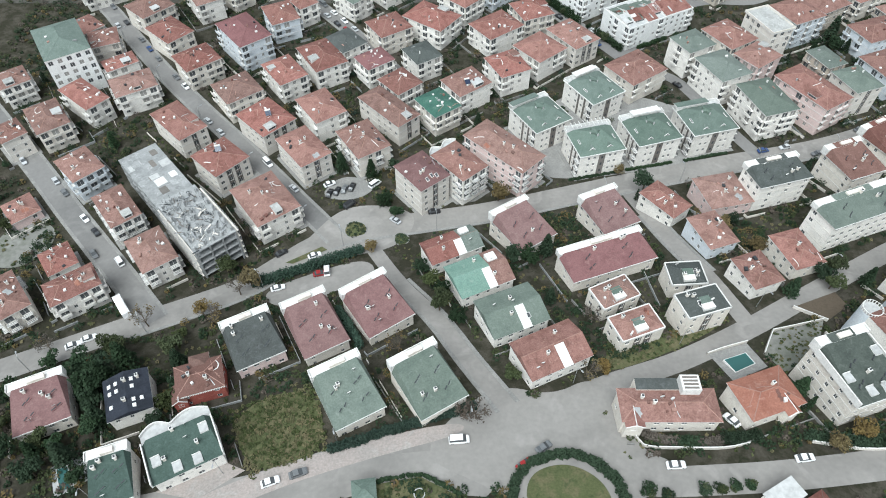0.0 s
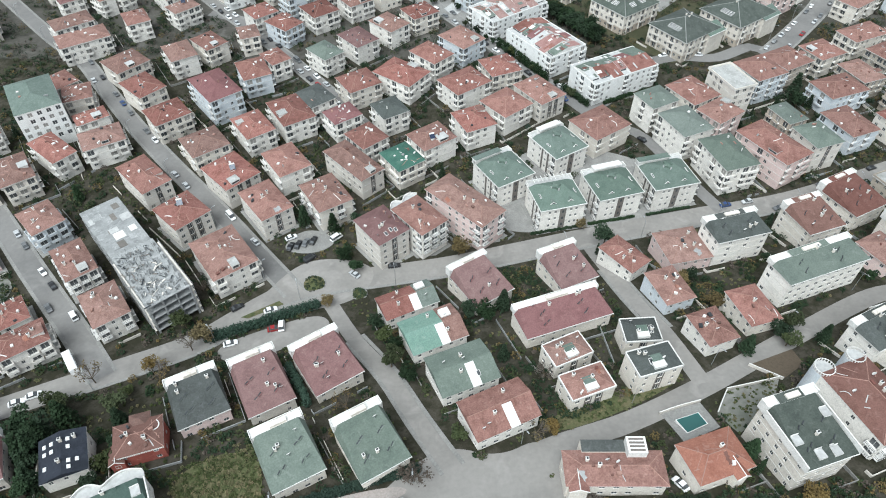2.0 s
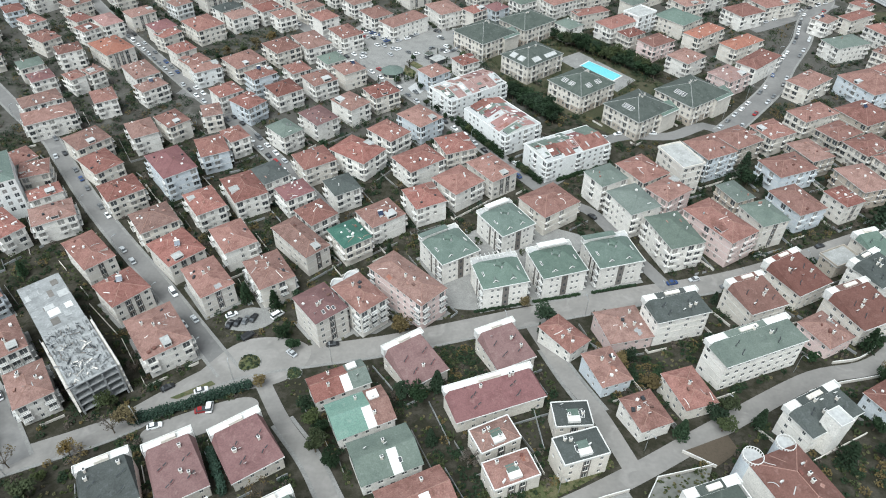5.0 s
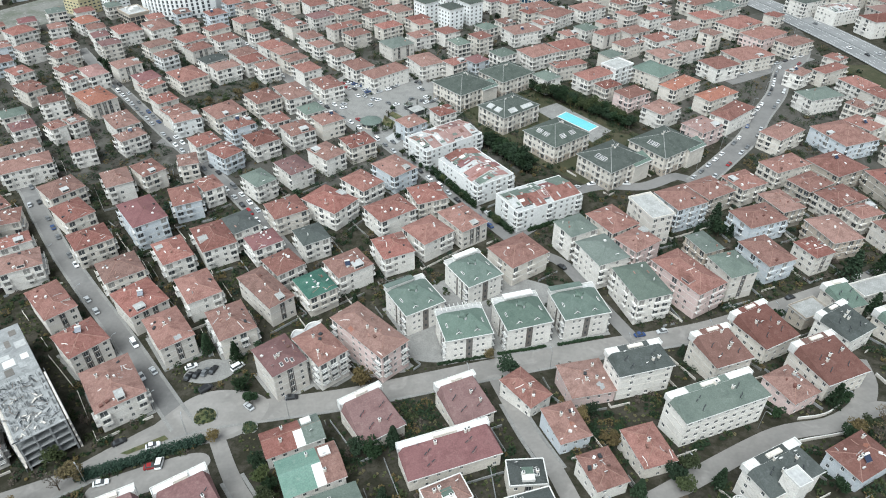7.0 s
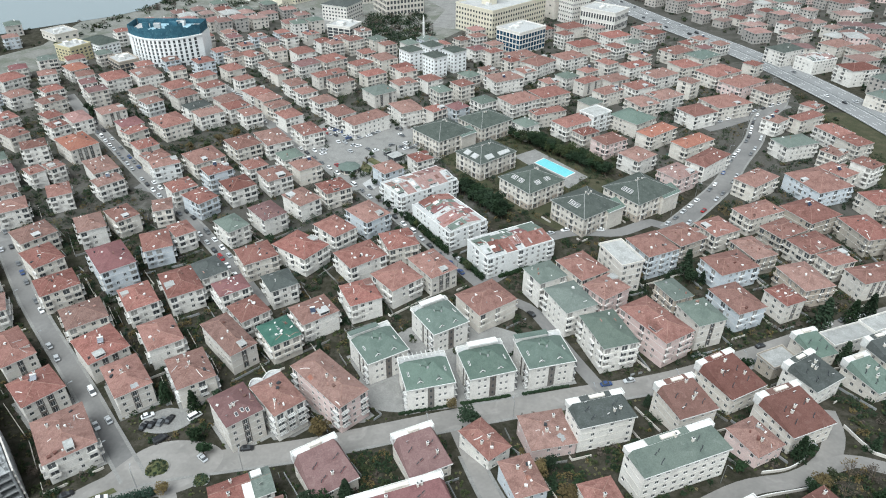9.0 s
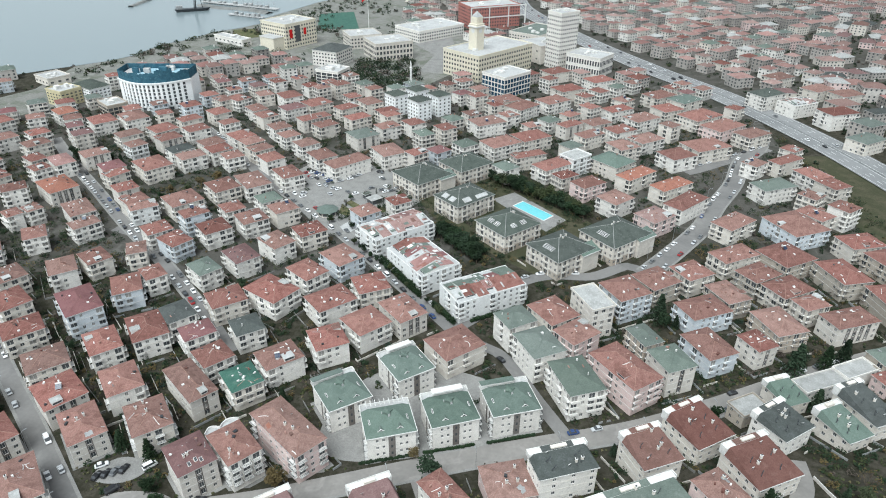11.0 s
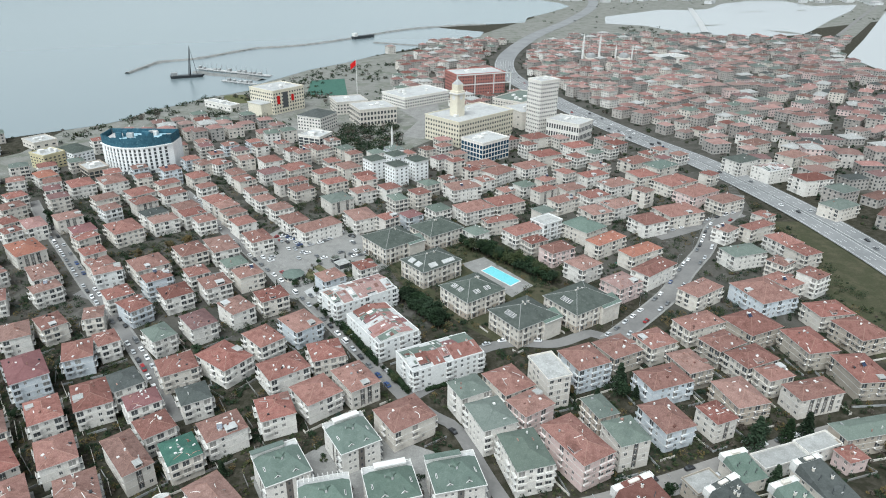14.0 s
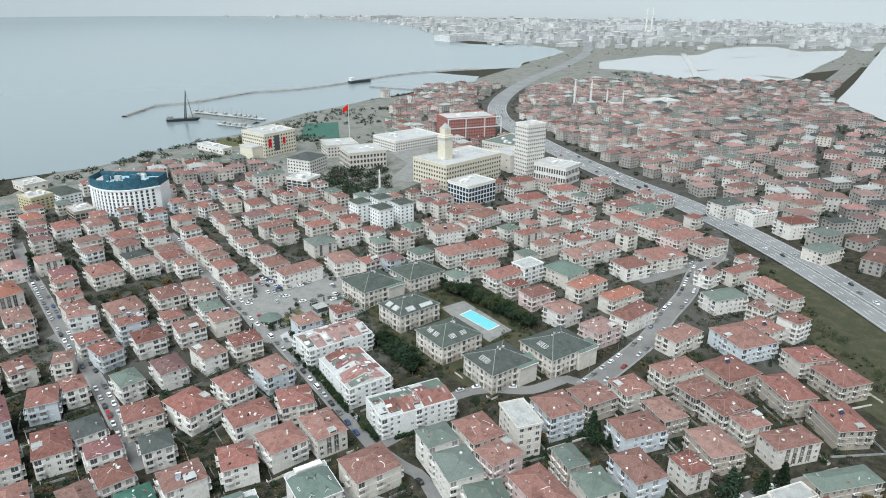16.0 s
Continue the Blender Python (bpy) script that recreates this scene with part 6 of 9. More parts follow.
block("glass_office", "white office block with a dark glass front", (120, 566), (104, 587), (144, 589), 18, 4, WALL["w"], M_LROOF, glassy=M_BLUE, fill=0.8)
block("white_hall", "white clinic with tall narrow windows", (214, 638), (192, 668), (231, 659), 17, 2, WALL["w"], M_LROOF, fill=0.6, cols=2.6)
block("unfinished_frame", "open white concrete frame on bare columns", (-25, 597), (-42, 615), (-17, 616), 13, 4, WALL["w"], M_LROOF, fill=0.85, cols=5)
tower = block("office_tower", "slim white office tower with a grid of small windows", (179, 665), (165, 678), (198, 679), 52, 13, WALL["w"], M_LROOF, fill=0.45, cols=2.6)
block("podium", "beige windowless podium beside the tower", (164, 684), (140, 712), (200, 704), 17, 2, WALL["c"], M_LROOF, fill=0.2, cols=12)
for cx, cy in ((31, 528), (50, 514), (47, 541), (65, 528)):
    block("white_apartment_block", "white apartment block with a charcoal hip roof", (cx, cy - 8), (cx - 10, cy + 2), (cx + 10, cy), 16, 5, M_PURE, ROOF["u"], True)
block("market_hall", "long low white market hall with a flat roof", (425, 1105), (412, 1135), (475, 1125), 9, 1, WALL["w"], M_LROOF, fill=0.4, cols=9)
block("shop_block", "white shop block with a flat roof", (40, 770), (8, 800), (90, 815), 12, 3, WALL["w"], M_LROOF)
block("guest_house", "pale yellow seaside guest house with a flat roof", (-238, 533), (-254, 544), (-229, 549), 12, 4, M_STRAW, M_LROOF)
block("white_villa", "tall white villa with a grey hip roof", (-219, 543), (-236, 566), (-209, 557), 12, 4, M_PURE, ROOF["u"], True)
block("pavilion", "dark glazed pavilion with a pale roof", (-191, 511), (-205, 527), (-180, 522), 8, 2, WALL["a"], M_LROOF, glassy=M_GLASS, fill=0.8)
block("beach_hall", "long low pale hall behind the beach", (-151, 746), (-182, 784), (-144, 756), 6, 1, WALL["w"], M_LROOF, fill=0.4, cols=6)
block("sea_club", "low cream clubhouse beside the shore", (-280, 590), (-300, 604), (-268, 606), 6, 1, WALL["c"], M_LROOF, fill=0.4, cols=6)
block("boat_house", "low white boat house near the quay", (-118, 850), (-136, 866), (-104, 866), 7, 2, WALL["w"], M_LROOF, fill=0.4, cols=5)
block("theatre", "wide low hall with a pale curved forecourt", (-32, 738), (-52, 764), (0, 752), 13, 3, WALL["y"], M_LROOF)
block("library", "grey-green flat roofed block", (170, 745), (140, 770), (205, 790), 14, 4, WALL["y"], ROOF["k"])


def hotel(x, y):
    e = tagged(new("hotel"), "tall white curved hotel under blue netting at its top", "hotel")
    e.matrix_basis = pose(x, y, 0, 0, 0, 1)
    HOUSES.append((x, y, 34))
    keep_rect(x, y - 6, 1, 60, 34)
    n, half, deep, bow, high = 34, 29, 10, 16, 22
    rng = random.Random(3)

    def plan(k, f):
        u = -1 + 2 * k / n
        return u * half * f, -deep - bow * (1 - u * u) * f

    body, deck, cornice, net = Shape(), Shape(), Shape(), Shape()
    white = M_PURE
    for k in range(n):
        (x0, y0), (x1, y1) = plan(k, 1), plan(k + 1, 1)
        body.face(((x0, y0, 0), (x1, y1, 0), (x1, y1, high), (x0, y0, high)), white)
        body.face(((x1, deep, 0), (x0, deep, 0), (x0, deep, high), (x1, deep, high)), white)
        body.face(((x0, y0, high), (x1, y1, high), (x1, deep, high), (x0, deep, high)), M_LROOF)
        ang = math.degrees(math.atan2(y1 - y0, x1 - x0))
        m = pose((x0 + x1) / 2, (y0 + y1) / 2, 0, 0, 0, ang)
        wide = math.hypot(x1 - x0, y1 - y0)
        if k % 2 and 2 < k < n - 2:
            for f in range(6):
                q = Shape()
                q.box(-wide * 0.42, wide * 0.42, -0.12, 0.02, 3.8 + 2.9 * f, 5.9 + 2.9 * f, M_GLASS, m=m)
                q.ob("window", e)
        elif 1 < k < n - 2:
            q = Shape(); q.box(-wide * 0.5, wide * 0.5, -0.55, 0, 3.0, high - 0.6, white, m=m); q.ob("rib", e)
        if k % 3 == 1:
            q = Shape(); q.box(-wide * 0.8, wide * 0.8, -0.25, 0.02, 0.2, 2.4, M_GLASS, m=m); q.ob("arcade_opening", e)
        cornice.box(-wide * 0.52, wide * 0.52, -0.8, 0.1, high - 0.6, high + 0.3, white, m=m)
        (a0, b0), (a1, b1) = plan(k, 0.985), plan(k + 1, 0.985)
        z = high + rng.uniform(6.6, 8.2) + (2.4 if n * 0.6 < k < n * 0.8 else 0)
        for dy in (0, 0.5):
            net.face(((a0, b0 + dy, high + 0.3), (a1, b1 + dy, high + 0.3), (a1, b1 + dy, z), (a0, b0 + dy, z + rng.uniform(-0.6, 0.6))), M_NET)
        (c0, d0), (c1, d1) = plan(k, 0.9), plan(k + 1, 0.9)
        deck.face(((c0, d0, high + 3.2), (c1, d1, high + 3.2), (c1, deep - 2, high + 3.2), (c0, deep - 2, high + 3.2)), M_DECK if n * 0.2 < k < n * 0.85 else M_LROOF)
    for sx in (-1, 1):
        x0 = sx * half
        body.face(((x0, -deep, 0), (x0, deep, 0), (x0, deep, high), (x0, -deep, high)), white)
        q = Shape(); q.box(x0 * 0.97 - 0.2, x0 * 0.97 + 0.2, -deep, deep - 1, high, high + 7, M_NET); q.ob("netting", e)
    q = Shape(); q.box(-half * 0.95, half * 0.95, deep - 1.5, deep - 1, high, high + 7, M_NET); q.ob("netting", e)
    for i in range(7):
        px, py = rng.uniform(-18, 18), rng.uniform(-16, 4)
        q = Shape(); q.box(px, px + rng.uniform(2, 7), py, py + rng.uniform(2, 5), high + 3.2, high + rng.uniform(6, 8.5), rng.choice((M_WHITE, M_LROOF, M_NET))); q.ob("roof_plant", e)
    body.ob("wall", e)
    cornice.ob("cornice", e)
    net.ob("netting", e)
    deck.ob("roof_deck", e)


hotel(-164.5, 553.5)


def minaret(x, y, high, dome):
    e = tagged(new("mosque"), "grey domed mosque with slim white minarets", "mosque")
    e.matrix_basis = pose(x, y, 0)
    HOUSES.append((x, y, 16 if dome else 4))
    for dx in ((-13, 13) if dome else (0,)):
        s = Shape()
        k = high / 45
        s.tube([(dx, 0, 0), (dx, 0, 30 * k), (dx, 0, 30.1 * k), (dx, 0, 31.5 * k), (dx, 0, 31.6 * k), (dx, 0, 38 * k), (dx, 0, 45 * k)], [1.5 * k + 0.3, 1.4 * k + 0.3, 2.3 * k, 2.3 * k, 1.1 * k + 0.2, 1.0 * k + 0.2, 0.08], M_WHITE, 10)
        s.ob("minaret", e)
    if dome:
        s = Shape()
        s.box(-9, 9, -9, 9, 0, 9, WALL["c"])
        for i in range(5):
            a, b = math.pi / 2 * i / 5, math.pi / 2 * (i + 1) / 5
            for j in range(16):
                q, r = 6.2832 * j / 16, 6.2832 * (j + 1) / 16
                s.face([(8 * math.cos(t) * math.cos(u), 8 * math.cos(t) * math.sin(u), 9 + 8 * math.sin(t)) for t, u in ((a, q), (a, r), (b, r), (b, q))], M_CONC)
        s.ob("dome", e)


minaret(313, 1107, 45, True)
minaret(39, 610, 22, False)
minaret(1010, 3300, 110, True)
minaret(366, 1111, 30, True)


def flag(x, y, high):
    e = tagged(new("flag_pole"), "tall white flagpole with a drooping red flag", "flag")
    e.matrix_basis = pose(x, y, 0)
    s = Shape()
    s.tube([(0, 0, 0), (0, 0, high)], [0.4, 0.2], M_WHITE, 8)
    s.ob("pole", e)
    s = Shape()
    for i in range(7):
        x0, x1 = -1.0 * i, -1.0 * (i + 1)
        y0, y1 = 0.6 * math.sin(i * 1.5), 0.6 * math.sin(i * 1.5 + 1.5)
        for dy in (0, 0.08):
            s.face(((x0, y0 + dy, high - 7 - 0.8 * i), (x1, y1 + dy, high - 7.8 - 0.8 * i), (x1, y1 + dy, high - 1.1 - 0.8 * i), (x0, y0 + dy, high - 0.3 - 0.8 * i)), M_RED)
    s.ob("cloth", e)


flag(-25, 850, 42)

# ---- harbour ----
def mound(name, pts, half, high, label):
    path = smooth(pts, 8)
    rng = random.Random(5)
    s = Shape()
    rails = []
    for o, z in ((half, 0), (half * 0.55, 0.8), (0, 1), (-half * 0.55, 0.75), (-half, 0)):
        rails.append([p + Vector((rng.uniform(-1, 1), rng.uniform(-1, 1), 0.1 + high * z * rng.uniform(0.7, 1.2))) for p in offsets(path, o)])
    for a, b in zip(rails, rails[1:]):
        for i in range(len(path) - 1):
            s.face((a[i], b[i], b[i + 1], a[i + 1]), M_ROCK)
    tagged(s.ob(name), label, "breakwater", kind="structure")


mound("breakwater", [(-365, 965), (-362, 1012), (-356, 1059), (-309, 1102), (-281, 1158), (-249, 1214), (-205, 1239), (-153, 1288), (-100, 1366), (-43, 1464), (13, 1530), (101, 1597), (167, 1627)], 4.6, 3, "long grey rock breakwater in the bay")
mound("breakwater_inner", [(-54, 1305), (-4, 1287), (45, 1269)], 4, 2.2, "short grey rock spit")
def pier(x, y, rot, length, wide):
    e = tagged(new("pier"), "pale concrete pier on piles with white sheds", "pier")
    e.matrix_basis = pose(x, y, 0, 0, 0, rot)
    r = random.Random(int(length))
    s = Shape(); s.box(-length / 2, length / 2, -wide / 2, wide / 2, 1.6, 2.4, M_LROOF); s.ob("deck", e)
    for k in range(int(length / 9)):
        for q in (-1, 1):
            px = -length / 2 + 4 + 9 * k
            s = Shape(); s.tube([(px, q * (wide / 2 - 0.6), -1), (px, q * (wide / 2 - 0.6), 1.6)], [0.5, 0.5], M_CONC, 6); s.ob("pile", e)
        if r.random() < 0.7:
            s = Shape(); s.box(px - 2.5, px + r.uniform(0, 3), -2, 2, 2.4, r.uniform(4, 6), M_CONC, M_LROOF); s.ob("shed", e)
        s = Shape(); s.tube([(px, wide / 2 - 0.5, 2.4), (px, wide / 2 - 0.5, r.uniform(7, 12))], [0.3, 0.2], M_STEEL, 5); s.ob("mast", e)


pier(-219, 980, -24, 130, 9)
pier(-190, 906, -24, 56, 6)
mound("quay", [(-275, 985), (-240, 965), (-201, 955), (-165, 930)], 9, 2.2, "pale concrete quay with stacked gear")


def crane_ship(x, y):
    e = tagged(new("crane_barge"), "dark crane barge moored off the quay", "ship")
    e.matrix_basis = pose(x, y, 0.3, 0, 0, 25)
    h = Shape()
    deck = [(-22, -5), (18, -5), (24, 0), (18, 5), (-22, 5)]
    keel = [(-20, -4), (16, -4), (20, 0), (16, 4), (-20, 4)]
    for i in range(5):
        j = (i + 1) % 5
        h.face((*[(*keel[q], -0.5) for q in (i, j)], *[(*deck[q], 3.5) for q in (j, i)]), M_DARK)
    h.face([(*p, 3.5) for p in deck], M_DARK)
    h.ob("hull", e)
    c = Shape(); c.box(-20, -12, -3, 3, 3.5, 7.5, M_CONC); c.ob("deckhouse", e)
    j = Shape()
    for sx in (-1.2, 1.2):
        j.tube([(4 + sx, sx, 3.5), (8, 0, 42)], [0.7, 0.35], M_DARK, 5)
    j.tube([(4, -3, 3.5), (8, 0, 36)], [0.4, 0.25], M_DARK, 5); j.tube([(14, 3, 3.5), (8, 0, 40)], [0.4, 0.2], M_DARK, 5)
    j.ob("crane_jib", e)


crane_ship(-272, 942)
e = tagged(new("cargo_ship"), "low dark cargo ship behind the breakwater", "ship")
e.matrix_basis = pose(-82, 1372, 0.3, 0, 0, 48)
s = Shape()
for a, b, z0, z1, m in ((-26, 22, -0.5, 5, M_DARK), ):
    q = [(a, -5), (b, -5), (b + 7, 0), (b, 5), (a, 5)]
    for i in range(5):
        s.face([(*q[i], z0), (*q[(i + 1) % 5], z0), (*q[(i + 1) % 5], z1), (*q[i], z1)], m)
    s.face([(*p, z1) for p in q], m)
s.ob("hull", e)
s = Shape(); s.box(-25, -17, -4, 4, 5, 11, M_WHITE); s.ob("deckhouse", e)


# ---- the town beyond ----
def inside(x, y, poly):
    r = False
    for (x0, y0), (x1, y1) in zip(poly, poly[1:] + poly[:1]):
        if (y0 > y) != (y1 > y) and x < (x1 - x0) * (y - y0) / (y1 - y0) + x0:
            r = not r
    return r


LAKE = [(700, 960), (752, 1203), (912, 1449), (1680, 2640), (3200, 2950), (3200, 960)]
MEADOW = [(301, 342), (311, 384), (313, 446), (341, 447), (352, 343), (360, 290), (300, 250), (290, 292)]
MARSH = [(100, 1330), (260, 1330), (640, 1420), (1300, 1900), (1500, 2500), (900, 2700), (380, 2500), (300, 1800)]
PLAZA = [(-32, 386), (-6, 357), (20, 352), (52, 392), (42, 410), (-13, 428)]
PARK = [(30, 590), (75, 600), (66, 640), (20, 660), (-12, 640)]
SHORE = [(-500, 325), (-365, 462), (-289, 583), (-292, 690), (-225, 850), (-140, 998), (-25, 1165), (90, 1275), (60, 1200), (-60, 1000), (-130, 860), (-215, 640), (-225, 560), (-330, 430)]
COMPOUND = [(60, 350), (125, 285), (185, 320), (150, 360), (110, 395), (80, 430), (40, 400)]
POINTS = {}
for key, path in ROADS.items():
    keep = {"highway": 26, "right": 12, "loop": 11}.get(key, 9.5)
    for p in path:
        POINTS.setdefault((int(p.x // 40), int(p.y // 40)), []).append((p.x, p.y, keep))


CIVIC = [(-330, 560), (-214, 678), (-123, 705), (-67, 658), (-11, 595), (50, 592), (73, 631), (99, 696), (98, 835), (28, 830), (12, 920), (14, 1083), (60, 1260), (-160, 1000), (-300, 680)]
CAR_PARK = [(-58, 690), (-30, 640), (-62, 640), (-96, 690)]


def free(x, y, r):
    if inside(x, y, CIVIC) or inside(x, y, COAST) or inside(x, y, LAGOON) or inside(x, y, LAKE) or inside(x, y, MEADOW) or inside(x, y, PLAZA) or inside(x, y, PARK) or inside(x, y, COMPOUND) or inside(x, y, SHORE):
        return False
    cx, cy = int(x // 40), int(y // 40)
    for i in (-1, 0, 1):
        for j in (-1, 0, 1):
            for px, py, k in POINTS.get((cx + i, cy + j), ()):
                if (px - x) ** 2 + (py - y) ** 2 < (k + r) ** 2:
                    return False
    return all((hx - x) ** 2 + (hy - y) ** 2 > (hr + r) ** 2 for hx, hy, hr in HOUSES)


def lattice(x0, x1, y0, y1, rot, du, dv, street, rng):
    """Plots in rows: a street after every second row."""
    a = radians(rot)
    u, v = Vector((math.cos(a), math.sin(a))), Vector((-math.sin(a), math.cos(a)))
    for j in range(-200, 200):
        for i in range(-200, 200):
            p = u * (i * du + (j // 2) * 5) + v * (j * dv + (j // 2) * street)
            p += Vector((rng.uniform(-1.5, 1.5), rng.uniform(-1.5, 1.5)))
            if x0 < p.x < x1 and y0 < p.y < y1:
                yield p.x, p.y


def quick_house(s, x, y, rot, w, d, n, wall, roof, rng, dots=True):
    """A plain far house: walls with sunk panes, eaves and a hip roof."""
    m = pose(x, y, height(x, y), 0, 0, rot)
    keep_rect(x, y, rot, w, d)
    top = n * STOREY + PLINTH
    a, b = w / 2 - 0.45, d / 2 - 0.45
    for k in range(4):
        f = side_matrix(k, 2 * a, 2 * b)
        L = a if k % 2 == 0 else b
        q = m @ f
        s.face([q @ Vector(p) for p in ((-L, 0, -0.3), (L, 0, -0.3), (L, 0, top), (-L, 0, top))], WALL[wall])
        if dots and k != 2:
            cols = max(2, int(2 * L / 3.4))
            for c in range(cols):
                for g in range(n):
                    if rng.random() < 0.85:
                        cx, z = -L + 2 * L * (c + 0.5) / cols, PLINTH + g * STOREY + 0.8
                        s.face([q @ Vector(p) for p in ((cx - 0.75, -0.06, z), (cx + 0.75, -0.06, z), (cx + 0.75, -0.06, z + 1.5), (cx - 0.75, -0.06, z + 1.5))], M_GLASS)
    r = Shape()
    hip_roof(r, w, d, top + 0.2, min(w, d) * 0.18, FAR_ROOF[roof], 0.2)
    for f, i in zip(r.f, r.m):
        s.face([m @ Vector(r.v[v]) for v in f], r.mats[i])
    if dots:
        cx, cy = rng.uniform(-0.2, 0.2) * w, rng.uniform(-0.2, 0.2) * d
        s.box(cx - 0.5, cx + 0.5, cy - 0.4, cy + 0.4, top, top + min(w, d) * 0.18 + 0.9, M_WHITE, m=m)


FAR_ROOF = dict(ROOF)
# Far tiles repeat the near red, paled to put haze into the colour.
FAR_ROOF["r"] = surface("hazed_red_tiles", (0.225, 0.135, 0.12), (0.185, 0.108, 0.097), (0.27, 0.185, 0.165), 0.12, 1.5, 0.9, 0.28, island=True)
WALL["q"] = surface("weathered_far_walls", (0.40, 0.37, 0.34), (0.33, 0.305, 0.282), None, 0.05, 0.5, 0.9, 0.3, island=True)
# Suburb walls and roofs carry the distance haze in their greyed colours.
WALL["z"] = surface("hazed_distant_walls", (0.46, 0.465, 0.465), (0.40, 0.405, 0.41), None, 0.02, 0.1, 0.9, 0.25, island=True)
FAR_ROOF["z"] = surface("hazed_distant_roofs", (0.34, 0.32, 0.315), (0.30, 0.295, 0.295), None, 0.02, 0.1, 0.9, 0.2, island=True)
rng = random.Random(11)
spots = [(x, y, 37, 14, 14) for x, y in lattice(-330, 330, 300, 600, 38, 20.5, 19, 8, rng)]
for x, y, rot, w, d in spots:
    if (free(x, y, 7.0) or (-300 < x < 300 and free(x, y, -6.0) and clear_house(x, y, 8.8))) and x < 345:
        house(x, y, rot + rng.uniform(-4, 4), rng.uniform(11, 14), rng.uniform(11, 14), rng.choice((3, 3, 3, 4)), rng.choice("rrrrrrrnkm"), rng.choice("wwwccby"), "b", group="far town houses")
stuff = Shape()
for x, y in lattice(-330, 420, 590, 1330, 34, 20, 19, 8, rng):
    x, y = x + 12 * noise.noise((x * 0.02, y * 0.02, 4)), y + 12 * noise.noise((x * 0.02, y * 0.02, 5))
    if rng.random() < 0.88 and free(x, y, 7.5) and clear_house(x, y, 5.5):
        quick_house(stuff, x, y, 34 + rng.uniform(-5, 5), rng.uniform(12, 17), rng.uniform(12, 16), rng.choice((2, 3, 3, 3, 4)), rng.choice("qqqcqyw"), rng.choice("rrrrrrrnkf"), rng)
tagged(stuff.ob("distant_houses"), "crowded red-roofed houses towards the harbour", "houses", kind="stuff")
stuff = Shape()
for x, y in lattice(330, 1000, 200, 1420, 22, 21, 20, 7, rng):
    bend = 50 * noise.noise((x * 0.006, y * 0.006, 7))
    x, y = x + 16 * noise.noise((x * 0.02, y * 0.02, 3)) + rng.uniform(-4, 4), y + 16 * noise.noise((x * 0.02, y * 0.02, 9)) + rng.uniform(-4, 4)
    if rng.random() < 0.86 and free(x, y, 7.5) and x > 300 and clear_house(x, y, 6.0):
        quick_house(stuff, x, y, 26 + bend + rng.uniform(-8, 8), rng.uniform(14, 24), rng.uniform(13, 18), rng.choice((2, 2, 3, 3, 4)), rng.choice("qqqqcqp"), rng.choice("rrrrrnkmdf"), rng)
tagged(stuff.ob("distant_houses"), "crowded red-roofed houses beyond the motorway", "houses", kind="stuff")
stuff = Shape()
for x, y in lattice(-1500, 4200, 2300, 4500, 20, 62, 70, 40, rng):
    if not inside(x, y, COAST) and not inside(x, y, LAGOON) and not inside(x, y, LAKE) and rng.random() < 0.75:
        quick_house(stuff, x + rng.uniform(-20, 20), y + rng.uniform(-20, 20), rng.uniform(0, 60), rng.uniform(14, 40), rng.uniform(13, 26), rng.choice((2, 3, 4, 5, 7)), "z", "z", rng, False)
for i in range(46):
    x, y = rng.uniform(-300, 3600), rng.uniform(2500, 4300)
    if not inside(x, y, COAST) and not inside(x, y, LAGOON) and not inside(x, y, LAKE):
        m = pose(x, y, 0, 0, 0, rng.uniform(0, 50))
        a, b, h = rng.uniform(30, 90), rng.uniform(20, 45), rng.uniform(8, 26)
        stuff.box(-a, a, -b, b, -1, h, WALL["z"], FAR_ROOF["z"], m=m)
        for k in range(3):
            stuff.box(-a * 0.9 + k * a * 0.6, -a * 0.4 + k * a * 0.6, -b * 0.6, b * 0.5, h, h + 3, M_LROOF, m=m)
tagged(stuff.ob("distant_suburb"), "scattered suburb across the bay, paled by haze in its colours", "houses", kind="stuff")


# ---- trees and shrubs ----
BARE = [[(26, 176), (44, 166), (112, 183), (104, 203), (84, 214), (60, 222), (36, 208)], [(-44, 160), (-30, 158), (-22, 166), (-36, 172)], [(10, 72), (18, 76), (34, 74), (44, 66), (37, 50), (24, 46), (8, 56), (2, 64)],
        [(-52, 126), (-44, 142), (-34, 156), (-16, 156), (-8, 150), (-14, 136), (-30, 132)], [(-60, 45), (-42, 56), (-20, 63), (4, 68), (6, 63), (-16, 57), (-38, 49), (-56, 38)],
        [(-54, 74), (-33, 82), (-27, 62), (-44, 55)], [(68, 89), (81, 92), (83, 83), (72, 78)], [(100, 372), (114, 382), (140, 346), (127, 332)], PLAZA, [(-60, 50), (-39, 55), (-13.6, 60.5), (4, 62), (14, 54), (9.4, 49.7), (2, 52.5), (-10.7, 53.6), (-22.9, 49.5), (-43.7, 46), (-60, 42)], [(-50, 110), (-40, 112), (-26, 120), (-20, 125), (-25, 131), (-40, 125), (-55, 117)], [(88, 95.1), (103, 98.6), (97, 88), (86.3, 81.4), (83.1, 87.6)], [(97, 104), (111.1, 109.6), (112, 104), (104, 98.5)]]


def open_ground(x, y):
    """False on yards, junctions and lots that stand clear."""
    return not any(inside(x, y, b) for b in BARE)


def clear_road(x, y, r):
    cx, cy = int(x // 40), int(y // 40)
    return all((px - x) ** 2 + (py - y) ** 2 > (k - 3.6 + r) ** 2 for i in (-1, 0, 1) for j in (-1, 0, 1) for px, py, k in POINTS.get((cx + i, cy + j), ()))


